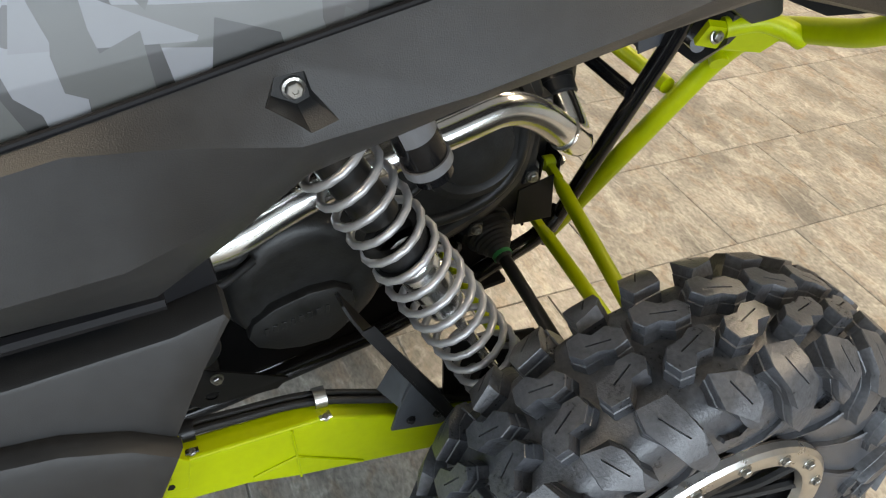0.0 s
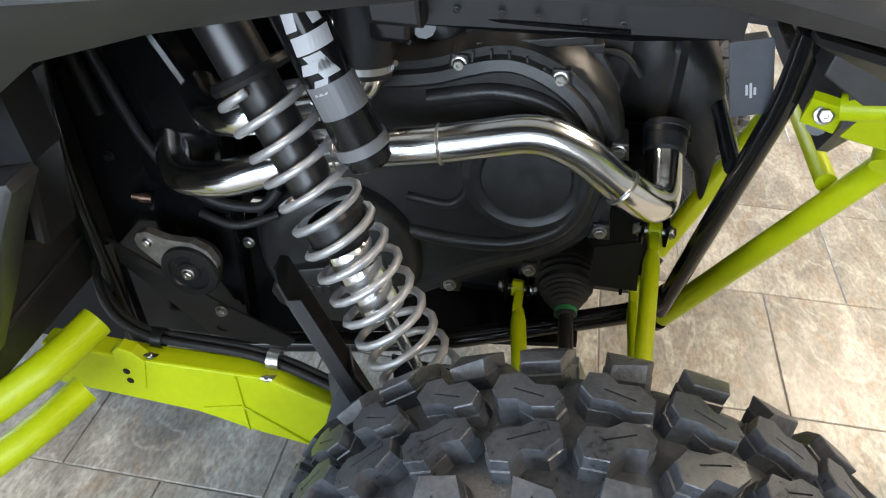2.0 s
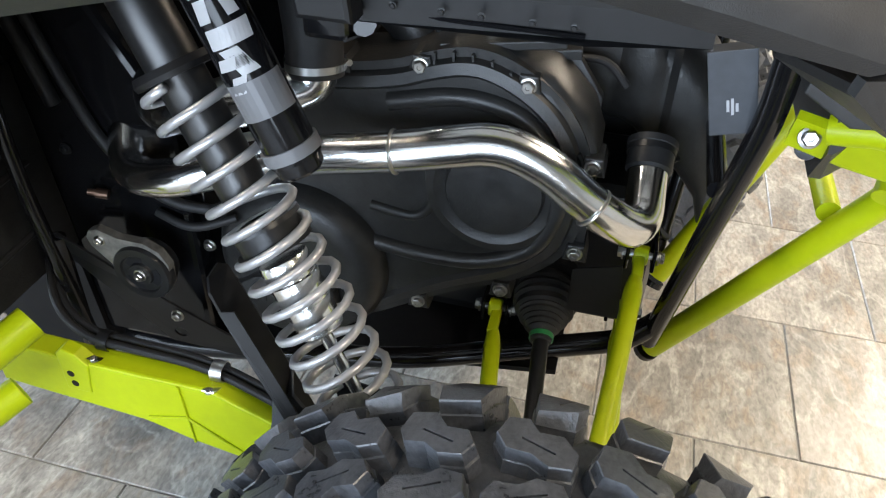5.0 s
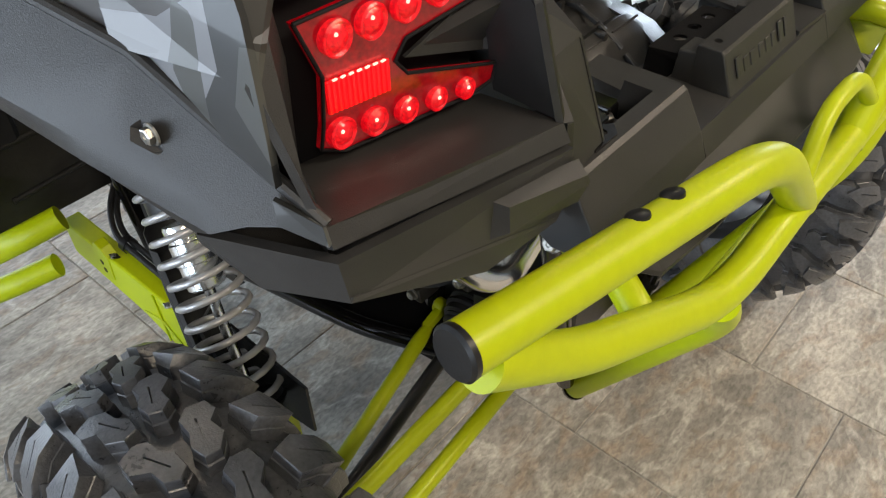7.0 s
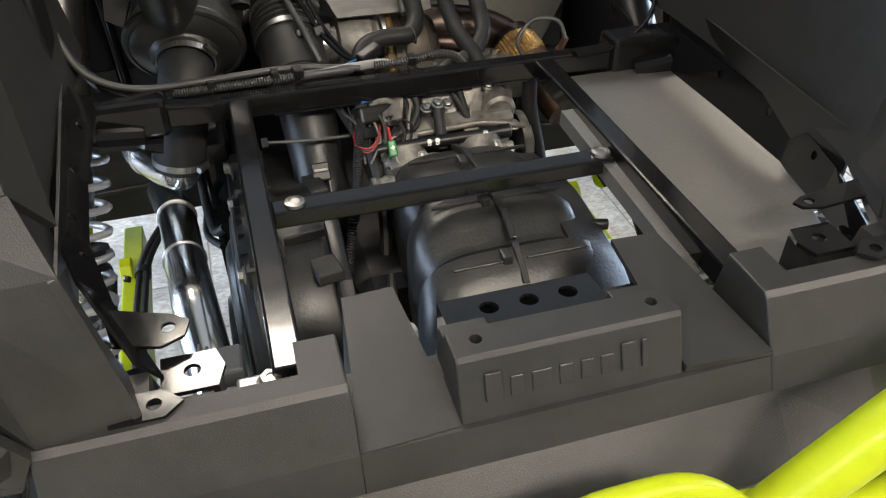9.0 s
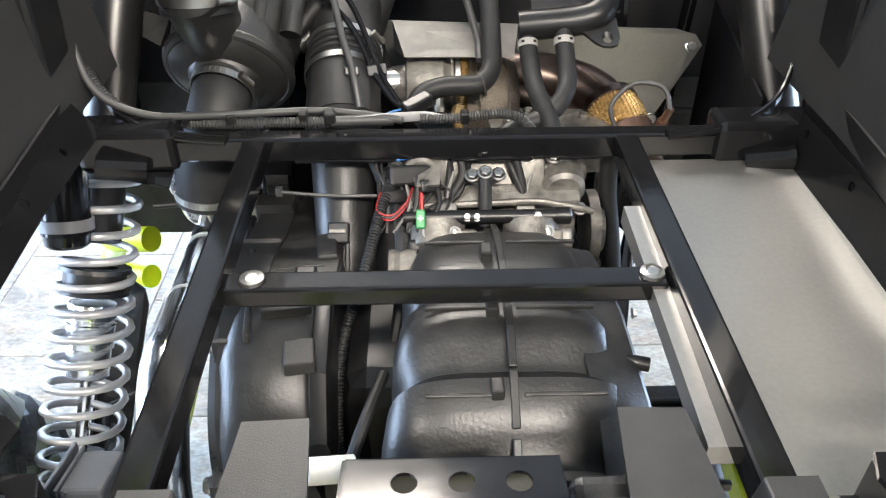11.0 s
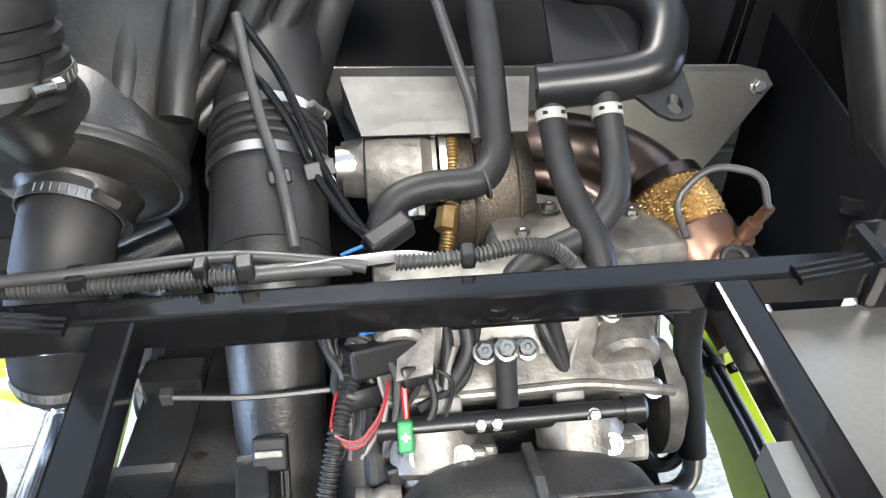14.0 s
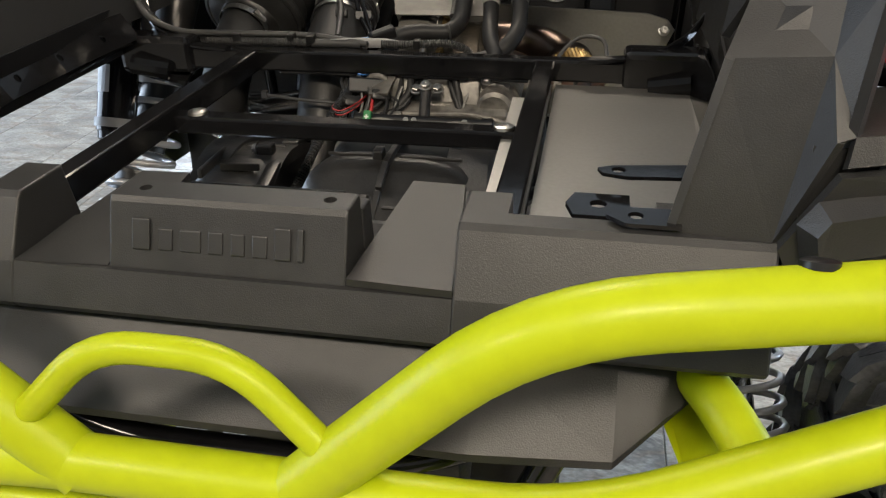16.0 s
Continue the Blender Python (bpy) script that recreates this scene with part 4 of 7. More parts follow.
# small parts behind the clutch cover
reg = part("voltage_regulator", box(B(), (-0.262, -0.242, 0.945), (0.03, 0.045, 0.09), (-14, 0, 0), 0.003), FIN, utv, "grey finned regulator box")
for k in range(6):
    part("fin", box(B(), (-0.283 + 0.006 * k, -0.242, 0.945), (0.003, 0.052 - 0.003 * k, 0.1 - 0.006 * k), (-14, 0, 0), 0.001), FIN, reg)
for k, (w, dz) in enumerate(((0.02, 0.0), (0.014, 0.007), (0.01, -0.007))):
    part("label_bar", box(B(), (-0.2852, -0.245 + dz * 0.7, 0.93), (0.0006, 0.003, w), (-14, 0, 0)), GREY, reg)
for s in (-1, 1):
    skirt = part("bed_wall_skirt", slab(B(), mirrored(s, [(-0.402, 0.185, 1.085), (-0.402, 0.185, 1.02), (-0.395, -0.08, 1.022), (-0.375, -0.2, 1.027), (-0.375, -0.2, 1.085)]), 0.003), SATIN, utv, "satin black riveted bed skirt")
    for y in (0.15, 0.11, 0.06, 0.02, -0.03, -0.07):
        bolt("rivet", (s * 0.4035, y, 1.042), (s, 0, 0), 0.003, skirt, SATIN)

# bumper
for s in (-1, 1):
    M = lambda pts: mirrored(s, pts)
    lift = 0.009 if s > 0 else 0.0
    top = part("bumper_top_tube", tube(B(), M([(-0.617, -0.418, 1.087 + lift), (-0.42, -0.447, 1.07 + lift), (-0.235, -0.478, 1.062 + lift * 0.5), (-0.075, -0.478, 0.905)]), 0.0215, 24, 0.07), LIME, utv, "lime-green steel bumper tube", True)
    d = Vector(M([(-0.197, 0.029, 0.017)])[0]).normalized()
    e = Vector(M([(-0.617, -0.418, 1.087 + lift)])[0])
    part("end_cap", lathe(B(), [(-0.002, 0.0218), (0.003, 0.0222), (0.0055, 0.0195), (0.0062, 0.0)], e, d, 28), SATIN, top, "black rubber end cap", True)
    for x, y, z in ((-0.425, -0.439, 1.09), (-0.381, -0.4455, 1.088)):
        part("rubber_pad", lathe(B(), [(-0.003, 0.0105), (0.0012, 0.0105), (0.0026, 0.008), (0.003, 0)], M([(x, y, z + lift)])[0], (0, 0.37, 0.93), 20), SATIN, top, "dark rubber plug", True)
    up_s = 0.018 if s > 0 else 0.0
    part("bumper_lower_tube", tube(B(), M([(-0.6, -0.423, 1.062), (-0.545, -0.432, 1.024 + up_s), (-0.49, -0.442, 0.988 + up_s), (-0.271, -0.48, 0.898 + up_s), (-0.09, -0.479, 0.913), (0.0, -0.479, 0.913)]), 0.0205, 24, 0.07), LIME, utv, "lime-green steel bumper tube", True)
    part("bumper_stay", tube(B(), M([(-0.1, -0.25, 0.385), (-0.205, -0.472, 0.81), (-0.262, -0.478, 0.885)]), 0.0205, 18, 0.06), LIME, utv, "lime-green bumper stay", True)
    part("bumper_strut", tube(B(), M([(-0.338, -0.335, 0.945), (-0.355, -0.39, 0.958), (-0.375, -0.43, 0.945), (-0.385, -0.455, 0.93)]), 0.0165, 16, 0.03), LIME, utv, "lime-green bent strut", True)
    bm = slab(B(), M([(-0.345, -0.3, 0.955), (-0.325, -0.3, 0.915), (-0.33, -0.36, 0.9), (-0.345, -0.42, 0.895), (-0.37, -0.43, 0.93), (-0.36, -0.37, 0.945)]), 0.012)
    br = part("bumper_bracket", bm, LIME, utv, "lime-green bolted bracket")
    bolt("bolt", M([(-0.345, -0.318, 0.936)])[0], (s * 0.95, 0, 0.3), 0.009, br)
    part("foot_plate", lathe(B(), [(0, 0), (0, 0.022), (0.012, 0.022), (0.012, 0)], M([(-0.092, -0.242, 0.366)])[0], (-s * -0.35, -0.36, 0.86), 18), BLACK, utv, smooth=True)
loop_t = part("tow_loop", tube(B(), [(-0.11, -0.481, 0.95), (-0.05, -0.469, 1.011), (0.048, -0.469, 1.011), (0.112, -0.481, 0.95)], 0.0108, 18, 0.035), LIME, utv, "lime-green tow loop", True)
part("inner_cross_tube", tube(B(), [(-0.3, -0.33, 0.9), (-0.12, -0.4, 0.86), (0.12, -0.4, 0.86), (0.3, -0.33, 0.9)], 0.013, 14, 0.06), BLACK, utv, "gloss black cross tube", True)
part("inner_cross_tube", tube(B(), [(-0.25, -0.26, 0.8), (0.25, -0.26, 0.8)], 0.013, 14), BLACK, utv, smooth=True)
part("lower_cross_tube", tube(B(), [(-0.16, -0.42, 0.74), (0.16, -0.42, 0.74)], 0.016, 16), LIME, utv, "lime-green cross tube", True)
part("lower_cross_tube", tube(B(), [(-0.24, -0.45, 0.82), (-0.2, -0.462, 0.845), (0.2, -0.462, 0.845), (0.24, -0.45, 0.82)], 0.017, 16, 0.03), LIME, utv, "lime-green cross tube", True)

# fenders and side panels
for s in (-1, 1):
    M = lambda pts: mirrored(s, pts)
    low_e = [(-0.7, 1.5, 0.958), (-0.7, 1.1, 0.968), (-0.7, 0.75, 0.978), (-0.7, 0.62, 0.985), (-0.7, 0.535, 0.988), (-0.7, 0.476, 1.026), (-0.702, 0.407, 1.079), (-0.706, 0.3, 1.115), (-0.71, 0.178, 1.145), (-0.712, 0.018, 1.176), (-0.71, -0.079, 1.181), (-0.7, -0.168, 1.163), (-0.688, -0.25, 1.146)]
    mid_e = [(-0.736, 1.5, 1.112), (-0.736, 1.1, 1.12), (-0.736, 0.75, 1.13), (-0.738, 0.62, 1.146), (-0.742, 0.566, 1.158), (-0.75, 0.5, 1.156), (-0.75, 0.425, 1.142), (-0.75, 0.3, 1.16), (-0.748, 0.178, 1.187), (-0.742, 0.018, 1.217), (-0.73, -0.079, 1.218), (-0.707, -0.175, 1.195), (-0.669, -0.285, 1.157)]
    top_e = [(-0.735, 1.5, 1.12), (-0.735, 1.1, 1.128), (-0.735, 0.75, 1.138), (-0.735, 0.62, 1.152), (-0.733, 0.57, 1.162), (-0.732, 0.5, 1.178), (-0.73, 0.43, 1.194), (-0.73, 0.32, 1.219), (-0.725, 0.18, 1.247), (-0.71, 0.02, 1.272), (-0.692, -0.08, 1.275), (-0.667, -0.19, 1.247), (-0.64, -0.327, 1.16)]
    mid_e = [(x - 0.01, y, z) for x, y, z in mid_e[:9]] + mid_e[9:]
    belly = []
    for m, q in zip(mid_e, low_e):
        rear = max(0, min(1, (0.52 - m[1]) / 0.1))
        belly.append(((1 - rear) * -0.755 + rear * (0.45 * m[0] + 0.55 * q[0] - 0.006), 0.45 * m[1] + 0.55 * q[1], 0.45 * m[2] + 0.55 * q[2]))
    fender = part("fender", grid(B(), [M(r) for r in (low_e, belly, mid_e, top_e)], 0.02), PLASTIC, utv, "textured black plastic fender", 33)
    for y, z, x in ((0.423, 1.172, -0.735), (0.1, 1.24, -0.722), (-0.218, 1.207, -0.682)):
        o = Vector((x, y, z))
        out = [(0.028, -0.004), (0.021, 0.012), (-0.008, 0.018), (-0.028, -0.018), (-0.006, -0.024)] if y > 0 else [(0.028, 0.019), (-0.006, 0.017), (-0.02, 0.006), (-0.008, -0.026), (0.017, -0.016)]
        deep = [(0.014, -0.005), (0.01, 0.01), (-0.008, 0.011), (-0.012, -0.01), (-0.003, -0.014)]
        bm = B()
        a = [bm.verts.new(M([(x - 0.026, y + p, z + q)])[0]) for p, q in out]
        b = [bm.verts.new(M([(x + 0.003, y + p, z + q)])[0]) for p, q in deep]
        bm.faces.new(a)
        bm.faces.new(b[::-1])
        for i in range(5):
            bm.faces.new((a[i], a[(i + 1) % 5], b[(i + 1) % 5], b[i]))
        carve(fender, bm)
        bolt("bolt", M([(x + 0.002, y - 0.001, z - 0.001)])[0], (s, 0, 0), 0.0062, fender, ZINC)
    up = [top_e, [(x + 0.012, y, z + 0.05) for x, y, z in top_e], [(x + 0.05, y + 0.02, z + 0.17) for x, y, z in top_e], [(x + 0.13, y + 0.04, z + 0.28) for x, y, z in top_e]]
    up[0] = [(x + 0.006, y, z - 0.006) for x, y, z in top_e]
    for row, end in zip(up, ((-0.652, -0.3, 1.185), (-0.65, -0.298, 1.22), (-0.642, -0.285, 1.29), (-0.61, -0.2, 1.42))):
        row[-1] = end
    part("camouflage_panel", grid(B(), [M(r) for r in up], 0.006), CAMO, utv, "grey camouflage painted side panel", True)
    part("panel_trim", tube(B(), M([(x + 0.002, y, z + 0.002) for x, y, z in top_e[:-3]]), 0.0028, 8, 0), DULL, utv, smooth=True)
    part("fender_edge", tube(B(), M([(x + 0.003, y, z + 0.001) for x, y, z in top_e[-4:]]), 0.0052, 10, 0), PLASTIC, utv, "rolled edge of the fender", True)
    # door corner ahead of the wheel
    bm = prism(B(), [(1.5, 0.9), (0.66, 0.918), (0.53, 0.932), (0.486, 0.945), (0.481, 0.935), (0.51, 0.881), (0.56, 0.77), (0.61, 0.67), (0.64, 0.64), (1.5, 0.6)], "x", s * 0.645, s * 0.692, 0.006)
    part("lower_side_panel", bm, PLASTIC, utv, "textured dark grey lower side panel", True)
    part("side_panel_step", prism(B(), [(1.5, 0.86), (0.72, 0.858), (0.64, 0.85), (0.585, 0.83), (0.545, 0.8), (0.57, 0.745), (0.635, 0.65), (1.5, 0.61)], "x", s * 0.68, s * 0.718, 0.014), PLASTIC, utv, "stepped lower side panel", True)
    # The gap's deep shade is put in as a near-black solid and strip.
    part("panel_gap_shade", prism(B(), [(1.5, 1.0), (0.66, 1.02), (0.5, 1.05), (0.484, 0.945), (0.66, 0.9), (1.5, 0.88)], "x", s * 0.6, s * 0.65), DULL, utv, "near-black filler for the shaded gap between panels")
    part("gap_shade_strip", tube(B(), M([(-0.682, 1.5, 0.945), (-0.682, 0.66, 0.957), (-0.68, 0.53, 0.965)]), 0.008, 8, 0), DULL, utv, "near-black strip deepening the shade in the gap", True)
    part("rear_side_panel", prism(B(), [(0.52, 1.0), (0.54, 0.8), (0.72, 0.78), (0.72, 1.2), (0.56, 1.2)], "x", s * 0.54, s * 0.61, 0.01), SATIN, utv, "dark panel behind the door")
    # inner bed wall with its holed flange
    wall = part("bed_wall", grid(B(), [M(r) for r in ([(-0.395, 0.3, 1.06), (-0.398, 0.1, 1.058), (-0.392, -0.1, 1.06), (-0.37, -0.2, 1.062), (-0.33, -0.3, 1.062)], [(-0.43, 0.3, 1.3), (-0.43, 0.1, 1.3), (-0.43, -0.1, 1.28), (-0.425, -0.19, 1.22), (-0.395, -0.225, 1.15)], [(-0.5, 0.3, 1.6), (-0.5, 0.1, 1.6), (-0.5, -0.05, 1.55), (-0.48, -0.14, 1.42), (-0.45, -0.19, 1.28)])], 0.004), PLASTIC, utv, "dark textured inner bed wall", True)
    if s < 0:
        fl_rows = ([(-0.397, 0.17, 1.078), (-0.396, 0.0, 1.078), (-0.388, -0.11, 1.078), (-0.36, -0.2, 1.076), (-0.315, -0.3, 1.07)], [(-0.372, 0.17, 1.042), (-0.372, 0.0, 1.042), (-0.364, -0.11, 1.043), (-0.34, -0.2, 1.047), (-0.3, -0.3, 1.05)])
        fl_holes = ((-0.381, 0.1, 1.059), (-0.381, 0.007, 1.059), (-0.374, -0.08, 1.06), (-0.358, -0.14, 1.061))
    else:
        fl_rows = ([(-0.386, 0.17, 1.054), (-0.387, 0.0, 1.054), (-0.385, -0.11, 1.052), (-0.364, -0.2, 1.05), (-0.322, -0.3, 1.05)], [(-0.377, 0.17, 1.0), (-0.378, 0.0, 1.0), (-0.376, -0.11, 1.0), (-0.355, -0.2, 1.004), (-0.312, -0.3, 1.03)])
        fl_holes = ((-0.383, 0.148, 1.04), (-0.384, 0.042, 1.04), (-0.383, -0.062, 1.04), (-0.371, -0.16, 1.04))
    fl = part("bed_flange", grid(B(), [M(r) for r in fl_rows], 0.003), BLACK, utv, "gloss black holed flange")
    for x, y, z in fl_holes:
        q = Vector(M([(x, y, z)])[0])
        nrm = Vector((-s * 0.8, 0, 0.65 if s < 0 else 0.1)) * 0.03
        carve(fl, tube(B(), [q - nrm, q + nrm], 0.005, 12))
    part("inner_pillar", prism(B(), [(0.14, 1.03), (0.2, 1.03), (0.3, 1.6), (0.2, 1.6)], "x", s * 0.4, s * 0.44, 0.006), SATIN, utv, "black pillar beside the bay")
    part("roll_cage_tube", tube(B(), M([(-0.386, -0.222, 1.24), (-0.392, -0.19, 1.275), (-0.42, -0.05, 1.42), (-0.46, 0.2, 1.62)]), 0.021, 18, 0.08), LIME, utv, "lime-green roll cage tube", True)
    fu, fv, fo = Vector((0.006, -0.72, -0.69)).normalized(), Vector((1, 0.02, -0.02)).normalized(), Vector((-0.385, -0.252, 1.222))
    rim_f = [fo + fu * (-0.05) - fv * 0.0235, fo + fu * (-0.05) + fv * 0.0235] + [fo + fu * (0.012 + 0.0235 * math.sin(q)) + fv * 0.0235 * math.cos(q) for q in (math.pi * k / 10 for k in range(11))]
    foot = part("cage_foot", slab(B(), M([tuple(p) for p in rim_f]), 0.014), LIME, utv, "lime-green bolted tube foot")
    for x, y, z in ((-0.387, -0.242, 1.235), (-0.384, -0.2645, 1.2135)):
        q = Vector((x, y, z)) + Vector((0, -0.005, 0.0055))
        bolt("bolt", M([tuple(q)])[0], (0, -0.69, 0.72), 0.0105, foot, CHROME)

# rear fascia
half = [(-0.352, 1.058), (-0.357, 1.054), (-0.382, 1.012), (-0.394, 0.982), (-0.39, 0.976), (-0.374, 0.973), (-0.34, 0.97), (-0.29, 1.0), (-0.3, 1.058)]
under = [(-0.37, 0.9735), (-0.38, 0.967), (-0.43, 0.916), (-0.429, 0.908), (-0.4, 0.898), (-0.36, 0.86), (-0.345, 0.86), (-0.34, 0.9735)]
for s in (-1, 1):
    M = lambda pts: mirrored(s, pts)
    bm = prism(B(), half, "x", s * 0.172, s * 0.385, 0.002)
    fascia = part("rear_fascia", bm, PLASTIC, utv, "textured black plastic rear fascia")
    bm = B()
    ends = [[bm.verts.new((s * x, y * k + (1 - k) * -0.335, z * f + (1 - f) * 0.965)) for y, z in under] for x, k, f in ((0.0, 1.0, 1.0), (0.19, 1.0, 1.0), (0.29, 0.9, 1.0), (0.35, 0.35, 0.4))]
    for p, q in zip(ends, ends[1:]):
        for i in range(len(p)):
            bm.faces.new((p[i], p[(i + 1) % len(p)], q[(i + 1) % len(p)], q[i]))
    bm.faces.new(ends[0])
    bm.faces.new(ends[-1][::-1])
    part("fascia_apron", bm, PLASTIC, utv, "sloping lower apron of the fascia")
    carve(fascia, box(B(), M([(-0.257, -0.302, 1.045)])[0], (0.104, 0.064, 0.1)))
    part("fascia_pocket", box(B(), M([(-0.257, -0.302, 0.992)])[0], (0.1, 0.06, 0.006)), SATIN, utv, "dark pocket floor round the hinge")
    bm = slab(B(), M([(-0.172, -0.381, 1.0125), (-0.0945, -0.377, 1.0125), (-0.108, -0.214, 1.018), (-0.155, -0.216, 1.018)]), 0.006)
    part("fascia_channel", bm, PLASTIC, utv, "sloping channel in the fascia")
    bm = slab(B(), M([(-0.172, -0.381, 1.012), (-0.155, -0.216, 1.018), (-0.157, -0.216, 0.97), (-0.172, -0.3, 0.97)]), 0.003)
    part("channel_wall", bm, PLASTIC, utv)
    # hinge bracket and tabs
    hx = 0.012 if s > 0 else 0.0
    H = lambda pts: mirrored(s, [(x + hx, y, z) for x, y, z in pts])
    hb = part("hinge_bracket", slab(B(), H([(-0.303, -0.318, 1.049), (-0.262, -0.318, 1.049), (-0.256, -0.298, 1.049), (-0.262, -0.28, 1.049), (-0.303, -0.28, 1.049)]), 0.004), BLACK, utv, "gloss black folded hinge bracket")
    carve(hb, tube(B(), H([(-0.28, -0.298, 1.03), (-0.28, -0.298, 1.08)]), 0.0065, 14))
    for x in (-0.3, -0.264):
        part("bracket_leg", box(B(), H([(x, -0.299, 1.02)])[0], (0.005, 0.036, 0.052)), SATIN, hb)
    small = 0.6 if s > 0 else 1.0
    T = lambda pts: H([(x - (0.03 if s > 0 and x < -0.32 else 0.0), -0.26 + (y + 0.26) * small, z) for x, y, z in pts])
    tb = part("mount_tab", slab(B(), T([(-0.335, -0.27, 1.062), (-0.3, -0.28, 1.062), (-0.282, -0.272, 1.062), (-0.278, -0.256, 1.062), (-0.29, -0.246, 1.062), (-0.345, -0.225, 1.062)]), 0.003), BLACK, utv, "black steel mounting tab")
    carve(tb, tube(B(), H([(-0.294, -0.26, 1.04), (-0.294, -0.26, 1.08)]), 0.0055, 14))
    tb = part("mount_tab", slab(B(), H([(-0.335, -0.348, 1.0605), (-0.298, -0.348, 1.0605), (-0.285, -0.336, 1.0605), (-0.3, -0.322, 1.0605), (-0.335, -0.322, 1.0605)]), 0.003), BLACK, utv, "black steel mounting tab")
    carve(tb, tube(B(), H([(-0.305, -0.335, 1.04), (-0.305, -0.335, 1.08)]), 0.0055, 14))
    # The left block's bright reflection is put in as a paler metal.
    lb = part("latch_block", box(B(), M([(-0.232, -0.305, 1.006)])[0], (0.042, 0.045, 0.018), (0, 0, 0), 0.003), SHEET if s < 0 else SATIN, utv, "latch block, paler on the left for its reflection")
    bolt("bolt", M([(-0.226, -0.296, 1.015)])[0], (0, 0, 1), 0.009, lb)
# middle of the fascia, below the channel
mid = [(-0.381, 1.0115), (-0.394, 0.982), (-0.39, 0.976), (-0.374, 0.973), (-0.34, 0.97), (-0.29, 1.0), (-0.3, 1.0115)]
part("rear_fascia", prism(B(), mid, "x", -0.172, 0.172), PLASTIC, utv, "textured black plastic rear fascia")
name_box = part("name_box", prism(B(), [(-0.376, 1.012), (-0.358, 1.058), (-0.355, 1.062), (-0.327, 1.062), (-0.325, 1.058), (-0.325, 1.0), (-0.376, 1.0)], "x", -0.0935, 0.0935, 0.002), PLASTIC, utv, "raised box with embossed maker's name as plain bars")
for k in range(8):
    w = (0.017, 0.014, 0.02, 0.014, 0.013, 0.014, 0.015, 0.006)[k]
    x = (-0.066, -0.047, -0.027, -0.007, 0.0105, 0.0275, 0.0455, 0.059)[k]
    h = 0.024 if k in (0, 6, 7) else 0.017
    part("embossed_bar", box(B(), (x, -0.3678, 1.0335 + (h - 0.017) / 2), (w * 0.85, 0.0022, h), (-21, 0, 0), 0.0012), PLASTIC, name_box)
for x in (-0.072, 0.075):
    carve(name_box, tube(B(), [(x, -0.34, 1.05), (x, -0.34, 1.08)], 0.005, 14))
pl = part("holed_plate", slab(B(), [(-0.082, -0.327, 1.039), (0.062, -0.327, 1.039), (0.06, -0.262, 1.032), (-0.078, -0.262, 1.032)], 0.003), BLACK, utv, "gloss black plate with three round holes")
for x in (-0.04, -0.004, 0.032):
    carve(pl, tube(B(), [(x, -0.283, 0.99), (x, -0.28, 1.08)], 0.0085, 18))
part("plate_flange", slab(B(), [(-0.082, -0.322, 1.039), (-0.08, -0.262, 1.032), (-0.08, -0.262, 1.0), (-0.082, -0.322, 1.0)], 0.003), BLACK, pl)
part("plate_flange", slab(B(), [(-0.078, -0.261, 1.032), (0.06, -0.261, 1.032), (0.06, -0.258, 0.995), (-0.078, -0.258, 0.995)], 0.003), BLACK, pl)
for x in (-0.072, 0.075):
    part("box_ear", prism(B(), [(-0.327, 1.0), (-0.327, 1.05), (-0.305, 1.048), (-0.3, 1.0)], "x", x - 0.02, x + 0.02, 0.002), PLASTIC, name_box)

